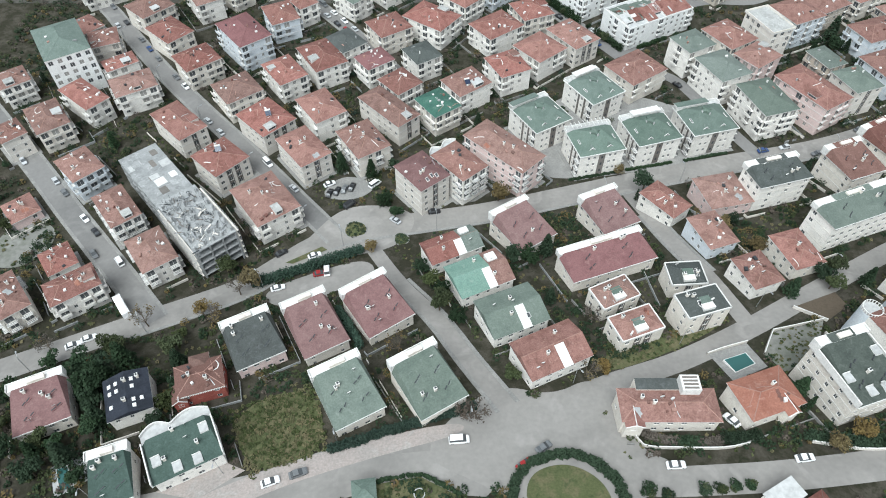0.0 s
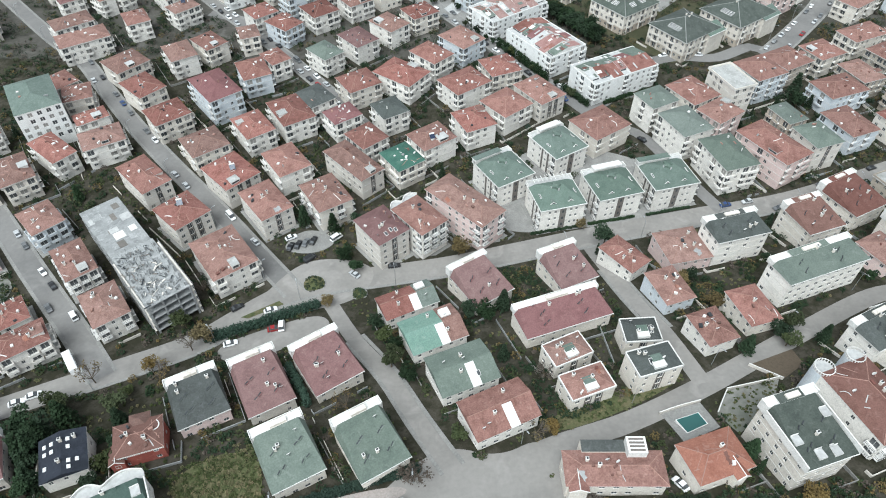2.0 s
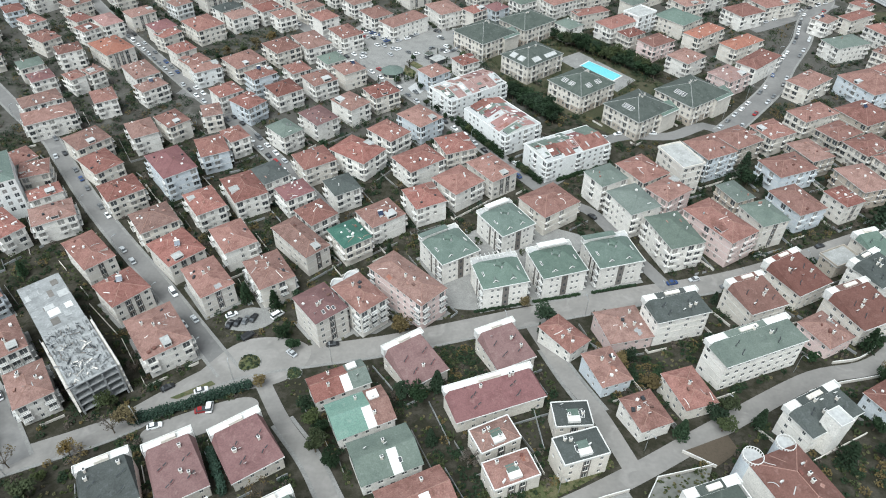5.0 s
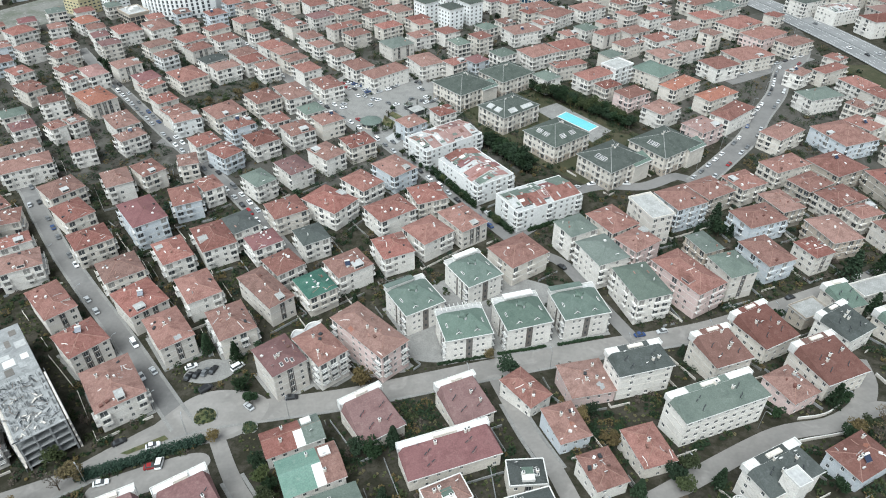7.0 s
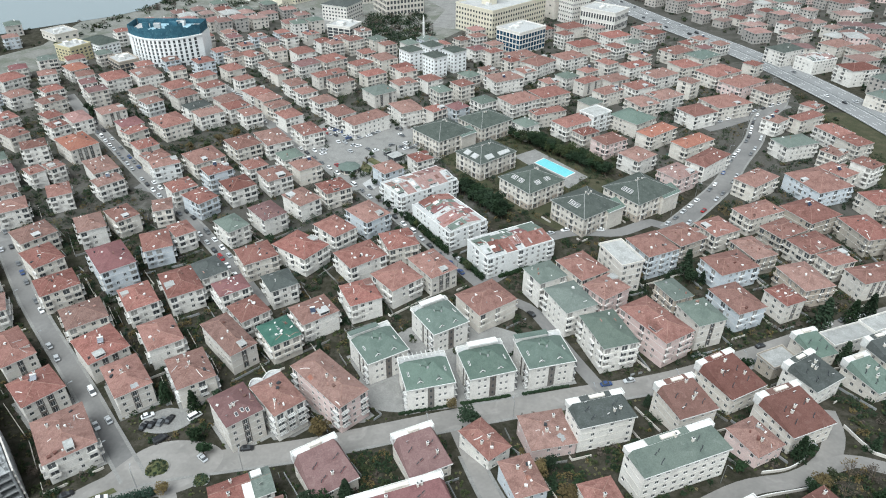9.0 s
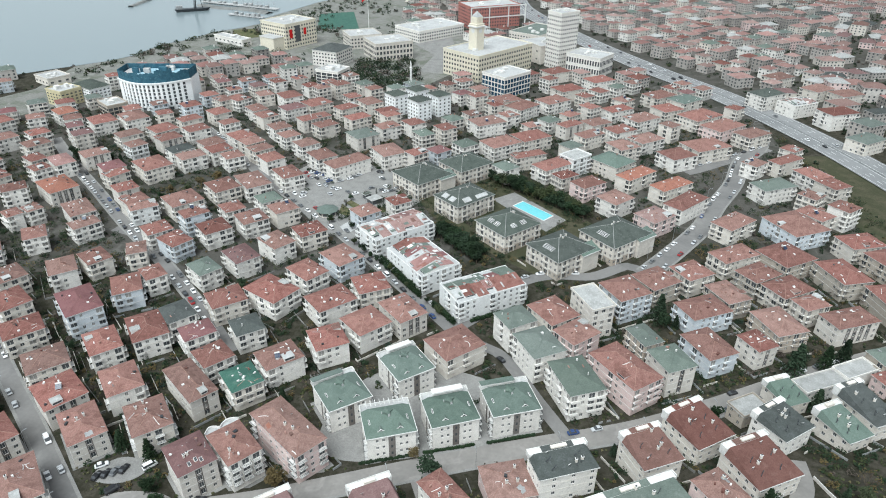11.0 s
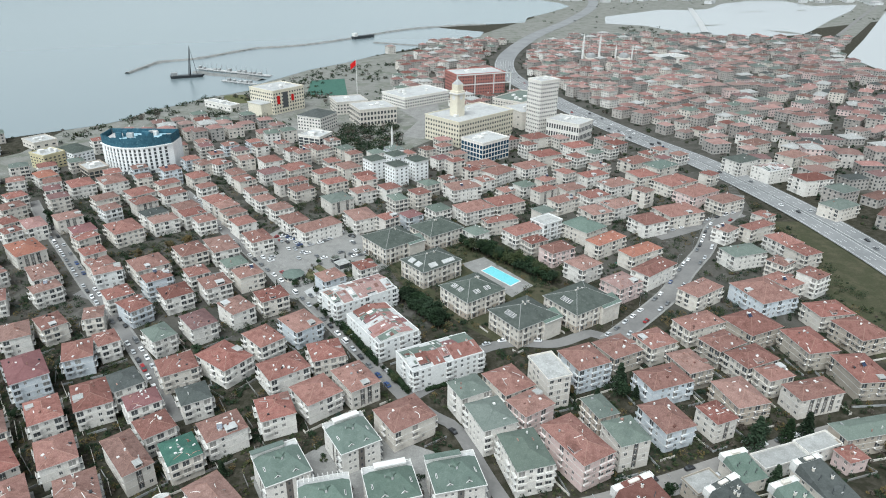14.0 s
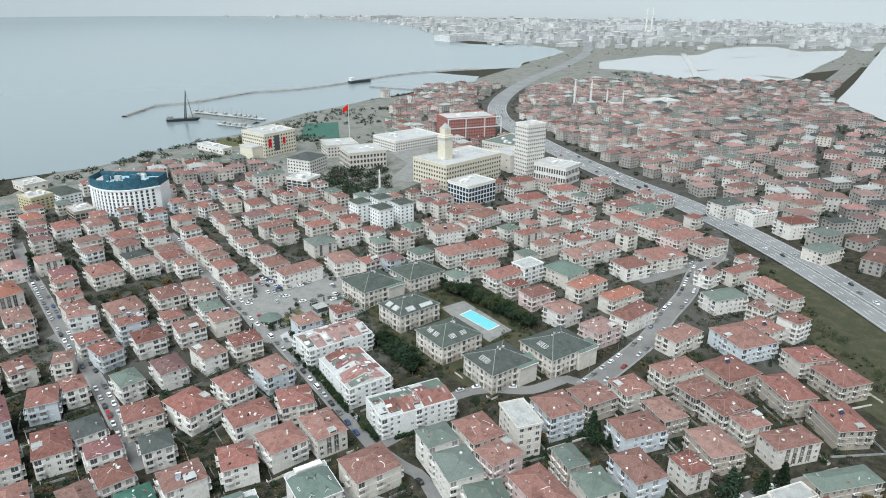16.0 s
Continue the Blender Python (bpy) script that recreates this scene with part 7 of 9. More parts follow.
def leaves(s, rng, centre, radius, count, size, mat, squash=0.8):
    """Small leaf clumps in an uneven cloud."""
    cx, cy, cz = centre
    u, g = rng.random, rng.gauss
    for i in range(count):
        dx, dy, dz = g(0, 1), g(0, 1), g(0, 1) * squash
        k = radius * (0.55 + 0.45 * u()) / (math.sqrt(dx * dx + dy * dy + dz * dz) + 1e-6)
        x, y, z = cx + dx * k, cy + dy * k, cz + dz * k * squash
        a, t = 6.2832 * u(), u() * 2 - 1
        q = math.sqrt(1 - t * t)
        m, n = size * (0.6 + 0.6 * u()), size * (0.5 + 0.5 * u())
        ax, ay, az = math.cos(a) * q * m, math.sin(a) * q * m, t * m
        bx, by, bz = -math.sin(a) * n, math.cos(a) * n, (u() - 0.5) * n
        s.loose([(x - ax - bx * 0.4, y - ay - by * 0.4, z - az - bz * 0.4), (x + ax * 0.2 - bx, y + ay * 0.2 - by, z + az * 0.2 - bz), (x + ax + bx * 0.3, y + ay + by * 0.3, z + az + bz * 0.3), (x - ax * 0.1 + bx, y - ay * 0.1 + by, z - az * 0.1 + bz)], mat)


def tree_meshes(kind, seed):
    rng = random.Random(seed)
    t, c = Shape(), Shape()
    if kind == "conifer":
        h = rng.uniform(8, 11)
        t.tube([(0, 0, 0), (0.1, 0, h * 0.5), (0, 0, h * 0.95)], [0.22, 0.14, 0.03], M_BARK)
        for i in range(13):
            z = h * (0.12 + 0.86 * i / 13)
            r = (h - z) * 0.27 + 0.25
            for j in range(7):
                a = 6.2832 * (j + rng.random() * 0.6) / 7
                leaves(c, rng, (r * 0.6 * math.cos(a), r * 0.6 * math.sin(a), z), r * 0.55, 11, 0.33, M_LEAF, 0.5)
    elif kind == "cypress":
        h = rng.uniform(6, 9)
        t.tube([(0, 0, 0), (0, 0, h * 0.9)], [0.15, 0.03], M_BARK)
        for i in range(12):
            leaves(c, rng, (0, 0, h * (0.1 + 0.85 * i / 12)), 0.75 * (1.1 - (i / 12) ** 2), 26, 0.22, M_LEAF, 0.9)
    elif kind == "bare":
        h = rng.uniform(5, 7.5)
        t.tube([(0, 0, 0), (0.1, 0.1, h * 0.4)], [0.16, 0.11], M_BARK)
        for j in range(9):
            a, e = rng.uniform(0, 6.3), rng.uniform(0.5, 1.1)
            p0 = Vector((0.05, 0.05, h * rng.uniform(0.25, 0.4)))
            p1 = p0 + Vector((math.cos(a) * math.cos(e), math.sin(a) * math.cos(e), math.sin(e))) * h * 0.3
            p2 = p1 + Vector((math.cos(a + 0.4) * 0.7, math.sin(a + 0.4) * 0.7, 0.9)) * h * 0.22
            t.tube([p0, p1, p2], [0.08, 0.05, 0.02], M_BARK, 4)
            for k in range(26):
                q = p1.lerp(p2, rng.random())
                w = q + Vector((rng.gauss(0, 1), rng.gauss(0, 1), rng.uniform(0.1, 1))) * 0.55
                u = Vector((rng.uniform(-1, 1), rng.uniform(-1, 1), 0)) * 0.09
                c.face((q - u, q + u, w), M_TWIG)
            leaves(c, rng, p2, 0.9, 12, 0.2, M_AUTUMN if seed % 2 else M_TWIG)
    else:
        mat = {"round": M_LEAF, "olive": M_LEAF2, "autumn": M_AUTUMN}[kind]
        h = rng.uniform(5, 7.5)
        t.tube([(0, 0, 0), (0.1, 0, h * 0.3), (0, 0.1, h * 0.6)], [0.2, 0.15, 0.08], M_BARK)
        for j in range(4):
            a = 6.2832 * j / 4
            t.tube([(0, 0, h * 0.3), (math.cos(a) * h * 0.18, math.sin(a) * h * 0.18, h * 0.58)], [0.09, 0.03], M_BARK, 4)
        for j in range(12):
            a, r = rng.uniform(0, 6.3), h * rng.uniform(0.05, 0.3)
            leaves(c, rng, (r * math.cos(a), r * math.sin(a), h * rng.uniform(0.42, 0.82)), h * rng.uniform(0.13, 0.25), 85, 0.27, mat)
    return t.mesh("trunk"), c.mesh("crown")


TREES = {k: [tree_meshes(k, 31 * i + len(k)) for i in range(n)] for k, n in (("conifer", 2), ("cypress", 2), ("bare", 3), ("round", 3), ("olive", 2), ("autumn", 2))}
TREE_LABEL = {"conifer": "dark green conifer in a garden", "cypress": "slim dark cypress beside a house", "bare": "bare winter tree with thin brown twigs", "round": "dense dark evergreen garden tree",
              "olive": "olive green garden tree with loose leaves", "autumn": "small tree with yellowing autumn leaves"}
trng = random.Random(4)


def tree(x, y, kind, size=1.0):
    for k in range(40):
        a, q = k * 2.4, 0.35 * k
        if clear_house(x + q * math.cos(a), y + q * math.sin(a), 1.6 * size):
            x, y = x + q * math.cos(a), y + q * math.sin(a)
            break
    e = tagged(new("tree"), TREE_LABEL[kind], "tree", "garden trees")
    e.matrix_basis = pose(x, y, height(x, y) - 0.1, 0, 0, trng.uniform(0, 360)) @ Matrix.Diagonal((size, size, size * trng.uniform(0.9, 1.15), 1))
    t, c = trng.choice(TREES[kind])
    place("trunk", t, e)
    place("crown", c, e)


# thick evergreens beside the main street
for x, y, k, z in ((-97, 88, "round", 1.3), (-96, 80, "conifer", 1.1), (-99, 74, "round", 1.3), (-88, 92, "olive", 1.1), (-88, 84, "round", 1.4), (-103, 84, "round", 1.1), (-80, 76, "conifer", 1.0), (-99, 68, "olive", 1.0),
                   (-84, 88, "conifer", 1.2), (-92, 96, "olive", 1.0), (-86, 80, "conifer", 1.1), (-92, 76, "round", 1.2), (-92, 86, "round", 1.2), (-106, 90, "round", 0.9), (-70, 66, "olive", 0.8), (-86, 68, "round", 0.9), (-95, 57, "round", 1.1), (-88, 60, "conifer", 1.0), (-104, 62, "round", 1.1), (-84, 55, "round", 0.9), (-110, 70, "olive", 1.0), (-92, 64, "round", 1.0), (-112, 80, "round", 1.0), (-70, 70, "round", 1.0), (-69, 76, "olive", 1.0), (-70, 88, "conifer", 1.0), (-74, 94, "olive", 1.1)):
    tree(x, y, k, z * 1.15)
for x, y, k, z in ((69, 161, "round", 1.35), (66, 157, "cypress", 0.8), (19, 158, "autumn", 1.25), (-23, 134.5, "autumn", 0.7), (-16, 150, "round", 1.1), (-20, 156, "round", 1.0), (-36, 173, "conifer", 0.9),
                   (27, 131, "round", 1.2), (32, 131, "conifer", 1.0), (23, 127, "round", 1.0), (-4, 117, "olive", 1.0), (0, 113, "round", 1.1), (-1, 107, "olive", 1.1), (4, 102, "round", 1.0), (-6, 123, "round", 0.9),
                   (41, 83, "autumn", 0.7), (44, 100, "bare", 1.0), (22, 87, "olive", 0.8), (35, 85, "bare", 1.0), (98, 109, "conifer", 0.9), (108, 116, "round", 1.0), (113, 118, "olive", 1.0), (95, 63, "autumn", 0.9), (89, 74, "conifer", 0.9),
                   (92, 70, "cypress", 1.0), (8, 70, "bare", 1.2), (4, 74, "bare", 0.9), (-12, 92, "bare", 1.0), (-66, 104, "bare", 1.2), (-70, 108, "autumn", 0.8), (-61, 116, "bare", 1.1), (-66, 126, "olive", 1.1), (-58, 119, "autumn", 1.1),
                   (-85, 104, "bare", 1.1), (-110, 96, "bare", 1.0), (91, 141, "round", 0.9), (88, 138, "autumn", 0.9), (96, 128, "autumn", 1.0), (100, 60, "round", 0.8), (88, 60, "autumn", 0.8), (110, 111, "olive", 1.0), (120, 112, "conifer", 0.8), (150, 110, "round", 1.0), (171, 133, "olive", 0.9), (166, 131, "autumn", 0.9), (163, 129, "round", 0.8), (176, 134, "bare", 1.0), (182, 133, "bare", 1.1), (188, 130, "olive", 1.0), (170, 126, "bare", 1.1), (178, 124, "round", 0.9), (166, 143, "conifer", 0.9), (168, 147, "round", 0.8), (196, 146, "olive", 0.9), (200, 152, "bare", 1.0), (147, 138, "round", 0.8)):
    tree(x, y, k, z * 1.1)
for i in range(44):
    u = (i // 2) / 21
    tree(104 + 46 * u + (i % 2) * 2.6, 396 - 48 * u + (i % 2) * 2.6 + trng.uniform(-0.8, 0.8), trng.choice(("round", "round", "olive", "round")), trng.uniform(1.15, 1.45))
for i in range(34):
    u = (i // 3) / 11
    tree(66 + 22 * u + (i % 3) * 3.0, 328 - 30 * u + (i % 3) * 2.4 + trng.uniform(-0.8, 0.8), "round", trng.uniform(0.95, 1.3))
for i in range(16):
    u = i / 15
    tree(26 + 44 * u, 316 - 62 * u + trng.uniform(-0.6, 0.6), trng.choice(("round", "cypress", "round", "olive")), trng.uniform(0.55, 0.85))
for x, y, k, z in ((16.8, 346.4, "cypress", 0.6), (7.6, 339.7, "round", 0.8), (25, 372, "bare", 0.9), (32.3, 348.2, "olive", 0.7), (46, 353, "round", 0.8), (14, 362, "bare", 0.7),
                   (40.1, 341.3, "round", 0.7), (22.6, 333, "round", 0.75), (90.5, 539.8, "round", 0.9), (72.3, 448.4, "bare", 1.0), (80, 474.6, "bare", 1.1)):
    tree(x, y, k, z)
for x, y, k, z in ((166, 251, "conifer", 1.4), (167, 246, "round", 1.3), (209, 215, "conifer", 1.6), (212, 219, "round", 1.4), (223, 219, "conifer", 1.3), (232, 223, "conifer", 1.4), (207, 194, "conifer", 1.2), (170, 190, "round", 1.2), (143, 247, "round", 0.9), (-19, 176, "round", 1.2), (62.7, 171, "autumn", 0.7),
                   (-92, 372, "autumn", 1.0), (-84, 378, "olive", 1.0), (-78, 384, "autumn", 1.1), (-70, 392, "autumn", 1.2), (-96, 366, "round", 1.0), (-66, 386, "bare", 1.0), (-175, 428, "round", 1.2), (-172, 420, "conifer", 1.0), (-180, 432, "round", 1.0), (-150, 425, "round", 1.0), (-140, 415, "conifer", 1.0)):
    tree(x, y, k, z)
for x, y in ((14, 361), (17, 350), (13, 356), (24, 352), (27, 350), (34, 356), (38, 356), (9, 340), (12, 345), (-2, 340), (30, 378), (16, 368), (44, 372), (20, 343), (46, 380)):
    tree(x, y, trng.choice(("cypress", "round", "bare", "olive")), trng.uniform(0.5, 0.8))
placed = []
for i in range(9000):
    x, y = trng.uniform(-190, 270), trng.uniform(38, 275)
    if len(placed) >= 74:
        break
    if clear_house(x, y, 1.3) and clear_road(x, y, 0.6) and open_ground(x, y) and all((x - a) ** 2 + (y - b) ** 2 > 30 for a, b in placed):
        placed.append((x, y))
        tree(x, y, trng.choice(("bare", "round", "round", "round", "round", "olive", "autumn", "conifer", "conifer", "cypress")), trng.uniform(0.6, 1.0))


def shrubbery(name, label, spots, mats, size=0.36, base=22):
    s = Shape()
    r = random.Random(len(spots))
    for x, y, rad in spots:
        leaves(s, r, (x, y, height(x, y) + rad * 0.5), rad, int(base + rad * base * 0.7), size, r.choice(mats), 0.75)
    tagged(s.ob(name), label, "shrubs", kind="stuff")


spots = []
for x0, x1, y0, y1, number, big in ((-150, 190, 38, 150, 3000, 1.6), (-190, 270, 150, 285, 2700, 1.9), (-250, 320, 285, 530, 4300, 3.0)):
    for i in range(number * 14):
        x, y = trng.uniform(x0, x1), trng.uniform(y0, y1)
        if number and clear_house(x, y, 0.5) and clear_road(x, y, 0.5) and open_ground(x, y) and noise.noise((x * 0.06, y * 0.06, 2)) > (-0.2 if y < 200 else -0.4):
            number -= 1
            spots.append((x, y, trng.uniform(0.45, big)))
shrubbery("garden_shrubs", "low evergreen and dry brown shrubs in the gardens", spots, (M_LEAF, M_LEAF, M_LEAF, M_LEAF, M_LEAF2, M_LEAF2, M_TWIG, M_AUTUMN), 0.29, 24)
spots = []
for i in range(11000):
    x, y = trng.uniform(-330, 900), trng.uniform(420, 1350)
    if clear_house(x, y, 0.3) and clear_road(x, y, 1.5) and not inside(x, y, COAST) and not inside(x, y, LAKE) and not inside(x, y, SHORE) and not inside(x, y, CIVIC):
        spots.append((x, y, trng.uniform(1.0, 2.6)))
for cx, cy, count, spread in ((-285, 612, 16, 9), (-268, 640, 14, 8), (-262, 672, 10, 7), (-241, 702, 16, 8), (-232, 744, 22, 9), (-214, 786, 18, 8), (-200, 802, 20, 9), (-165, 735, 26, 14), (-190, 690, 20, 14), (-150, 700, 14, 12), (-226, 720, 14, 9), (-120, 900, 34, 18),
                              (-100, 960, 30, 18), (-60, 1010, 30, 20), (-20, 960, 26, 16), (0, 1060, 24, 20), (-75, 830, 30, 14), (-30, 800, 20, 14), (10, 850, 18, 16), (-90, 700, 20, 18), (-20, 640, 40, 14), (60, 820, 14, 10), (-150, 820, 24, 12), (-128, 800, 14, 10)):
    for i in range(count):
        x, y = trng.gauss(cx, spread), trng.gauss(cy, spread)
        if not inside(x, y, COAST) and clear_house(x, y, 0.5):
            spots.append((x, y, trng.uniform(1.5, 4.0)))
for i in range(330):
    x, y = trng.uniform(-20, 52), trng.uniform(588, 705)
    if inside(x, y, [(-19, 626), (-18, 689), (33, 704), (50, 629), (50, 589), (4, 590)]) and clear_house(x, y, 0.5):
        spots.append((x, y, trng.uniform(2.5, 5)))
for i in range(160):
    x, y = trng.uniform(470, 630), trng.uniform(1350, 1600)
    if not inside(x, y, LAGOON):
        spots.append((x, y, trng.uniform(2.5, 5)))
for i in range(380):
    x, y = trng.uniform(300, 1500), trng.uniform(1350, 2600)
    if inside(x, y, MARSH) and not inside(x, y, LAGOON) and not inside(x, y, COAST) and noise.noise((x * 0.01, y * 0.01, 6)) > 0.05:
        spots.append((x, y, trng.uniform(2, 4.5)))
shrubbery("distant_trees", "dark trees between the far houses", spots, (M_LEAF, M_LEAF, M_LEAF2, M_LEAF, M_TWIG), 0.85, 9)


def hedge(pts, high, wide, label, mat=M_LEAF):
    s, r = Shape(), random.Random(len(pts) + int(pts[0][0]))
    for p in smooth(pts, 0.7):
        leaves(s, r, (p.x + r.uniform(-0.2, 0.2), p.y + r.uniform(-0.2, 0.2), height(p.x, p.y) + high * r.uniform(0.4, 0.62)), wide * r.uniform(0.75, 1.25), 150, 0.26, mat, high / wide * 0.6)
    tagged(s.ob("hedge"), label, "hedge")


hedge([(-57, 120), (-45, 125), (-35, 130), (-26, 134)], 3.2, 1.7, "tall dense dark hedge along the street", M_HEDGE)
hedge([(-26, 62), (-18, 65), (-9, 68), (0, 71), (7, 73)], 1.8, 1.3, "trimmed blue-green hedge in front of the villas", M_HEDGE)
hedge([(15, 46), (16, 53), (21, 58), (30, 59.5), (37, 54.5), (39.5, 48)], 1.8, 1.2, "thick dark hedge round the little park")
hedge([(45, 66), (50, 63), (54, 62.4)], 1.5, 1.1, "bare brown hedge in front of the villa", M_TWIG)
hedge([(54.5, 62.2), (58, 62)], 1.8, 1.4, "overgrown dark hedge in front of the villa")
hedge([(59, 62), (64, 62.2)], 1.4, 1.1, "bare brown hedge in front of the villa", M_TWIG)
hedge([(65, 62.4), (72, 63)], 2.0, 1.5, "overgrown dark hedge in front of the villa")
hedge([(84, 63), (94, 61), (108, 62)], 2.2, 1.6, "overgrown dark hedge beside the road")
hedge([(-30, 107), (-26.5, 101), (-22.6, 94)], 3.4, 1.3, "dark conifer hedge between two villas", M_HEDGE)
hedge([(40.5, 298), (50, 283), (60.5, 267)], 4.2, 1.3, "row of dark evergreens along the white block")
hedge([(67, 260), (76, 247)], 3.0, 1.2, "dark evergreen shrubs beside the white block")
hedge([(84, 248.6), (97, 255.4)], 1.6, 0.9, "low dark shrubs beneath the white block")
for pts in ([(45, 168), (62, 172)], [(66, 173), (83, 177)], [(88, 178), (104, 182)]):
    hedge(pts, 0.9, 0.5, "low clipped hedge before the apartment court")

spots = []
for i in range(9000):
    x, y = trng.uniform(-170, 300), trng.uniform(190, 470)
    if len(spots) < 1500 and clear_house(x, y, 0.7) and not clear_house(x, y, 3.2) and clear_road(x, y, 0.6) and noise.noise((x * 0.06, y * 0.06, 3)) > -0.1:
        spots.append((x, y, trng.uniform(0.7, 1.7)))
shrubbery("garden_shrubs", "dark shrubs in the gaps between the houses", spots, (M_LEAF, M_LEAF, M_LEAF2, M_HEDGE, M_TWIG), 0.34, 26)

# ---- open ground ----
spots = []
for i in range(1500):
    x, y = trng.uniform(-56, -26), trng.uniform(54, 84)
    if inside(x, y, BARE[5]):
        spots.append((x, y, trng.uniform(0.25, 0.7)))
for i in range(900):
    x, y = trng.uniform(40, 80), trng.uniform(80, 106)
    if inside(x, y, [(41, 82), (62, 90), (79, 100), (77, 104), (60, 96), (40, 88)]):
        spots.append((x, y, trng.uniform(0.15, 0.4)))
for i in range(260):
    x, y = trng.uniform(83, 103), trng.uniform(81, 99)
    if inside(x, y, BARE[-2]):
        spots.append((x, y, trng.uniform(0.15, 0.4)))
for i in range(26000):
    x, y = trng.uniform(-150, 210), trng.uniform(40, 215)
    if len(spots) < 5000 and clear_house(x, y, 0.3) and clear_road(x, y, -0.4) and open_ground(x, y) and noise.noise((x * 0.09, y * 0.09, 11)) > -0.15:
        spots.append((x, y, trng.uniform(0.2, 0.55)))
shrubbery("tall_grass", "tufts of rough grass on lots and in gardens", spots, (M_TUFT, M_LEAF2, M_LEAF2, M_GRASS, M_GRASS), 0.24, 15)
patch("ground_rubble", [(88, 95.1), (103, 98.6), (97, 88), (86.3, 81.4), (83.1, 87.6)], M_SAND, 0.1, "rough pale rubble and weeds on an empty plot", "ground", crisp=True)
patch("ground_beds", [(97, 104), (111.1, 109.6), (112, 104), (104, 98.5)], M_BARK, 0.09, "freshly dug brown garden beds", "ground", crisp=True)
patch("ground_grass_lot", [(-54, 74), (-33, 82), (-27, 62), (-44, 55)], M_GRASS, 0.06, "rough overgrown green lot", "grass")
patch("ground_park", [(18, 47), (18.5, 53), (22, 56.5), (29, 57.5), (35.5, 53), (37, 46)], M_GRASS, 0.14, "small round lawn of the park", "grass")
patch("ground_slope", [(41, 82), (62, 90), (79, 100), (77, 104), (60, 96), (40, 88)], M_GRASS, 0.06, "grassy bank above the road", "grass")
patch("ground_verge", MEADOW, M_VERGE, 0.05, "brown-green verge beside the motorway", "grass", z=0)
flat_sheet("pavement_blocks", [(-270, 285), (-40, 285), (75, 285), (90, 310), (45, 385), (70, 440), (130, 440), (200, 330), (215, 285), (285, 292), (305, 350), (310, 460), (330, 600), (-235, 600), (-290, 480)], M_YARD, 0.0, "grey paved yards and alleys between the blocks", "pavement")
patch("ground_compound", [(66, 345), (98, 305), (122, 282), (176, 312), (152, 345), (104, 398), (82, 424), (44, 398)], M_VERGE, 0.03, "dull green grounds of the gated court", "grass", z=0, crisp=True)
flat_sheet("pavement_town", [(-240, 600), (150, 600), (300, 600), (420, 500), (420, 200), (1000, 200), (1000, 980), (700, 980), (715, 1215), (800, 1340), (420, 1400), (215, 1320), (120, 1330), (20, 1180), (14, 1083), (12, 920), (-60, 700)], M_YARD, 0.04, "grey streets and paved yards between far houses", "pavement")
flat_sheet("ground_suburb", [(450, 2300), (3600, 2300), (4300, 2600), (3000, 4300), (0, 4700), (-1600, 4600), (-300, 3000)], M_PALE, 0.06, "built-up plain across the bay with haze in its grey colour", "ground")
flat_sheet("pavement_square", [(33, 770), (58, 718), (44, 655), (66, 645), (84, 700), (76, 806)], M_PAVE, 0.2, "grey stone square beside the town hall", "pavement")
patch("ground_wedge", [(-50, 129.8), (-39.3, 137), (-37.4, 135.4), (-47.5, 129.2)], M_GRASS, 0.2, "narrow grassy traffic island", "grass", crisp=True)
flat_sheet("ground_marsh", MARSH, M_SAND, 0.12, "flat pale marsh and waste ground by the lagoon", "ground")
flat_sheet("ground_civic", [(-205, 690), (-123, 715), (-67, 668), (-11, 605), (50, 602), (73, 641), (99, 696), (98, 835), (28, 830), (12, 920), (14, 1083), (30, 1180), (-100, 1010), (-170, 860)], M_SAND, 0.08, "grey paths, paving and worn lawns round the public buildings", "ground")
for pts in ([(885, 2000), (935, 2022), (1000, 2056), (950, 2040)], [(1092, 2078), (1120, 2090), (1142, 2112), (1110, 2100)], [(795, 1585), (835, 1560), (850, 1518), (815, 1530)], [(640, 1640), (700, 1660), (740, 1690), (680, 1672)]):
    flat_sheet("ground_islet", pts, M_SAND, 0.5, "low grey mud bank in the shallow lagoon", "islet")
flat_sheet("ground_lawn", [(-172, 780), (-185, 830), (-159, 838), (-140, 794)], M_GRASS, 0.16, "green lawn behind the beach", "grass")
flat_sheet("ground_courts", [(-86, 838), (-99, 932), (-56, 950), (-36, 842)], ROOF["t"], 0.16, "dark green sports courts among trees", "sports court")
flat_sheet("pavement_car_park", CAR_PARK, M_PAVE, 0.16, "grey public car park", "pavement")
strip("road_causeway", [(802, 2130), (793, 2100), (697, 1733), (602, 1391)], 7, M_LROOF, 0.7, "narrow pale causeway across the lagoon")
strip("road_dam", [(1750, 2700), (1681, 2605), (1049, 1674), (745, 1215), (719, 1070), (726, 940)], 16, M_SAND, 0.9, "long grey embankment along the reservoir", "embankment")
strip("road_dam_crest", [(1735, 2700), (1661, 2605), (1029, 1674), (728, 1215), (705, 1070), (712, 940)], 4, M_ASPH, 1.2, "narrow asphalt track on the embankment")
flat_sheet("ground_beach", SHORE, M_SAND, 0.1, "pale sandy shore with paths", "beach")
patch("pavement_plaza", [(-36, 392), (-10, 352), (6, 328), (22, 322), (40, 342), (60, 372), (58, 392), (46, 414), (-13, 432)], M_PAVE, 0.07, "busy grey square with parked cars", "pavement", z=0)
patch("pavement_court", [(26, 176), (44, 166), (112, 183), (104, 203), (84, 214), (60, 222), (36, 208)], M_PAVE, 0.05, "grey paved yard of the apartment court", "pavement")
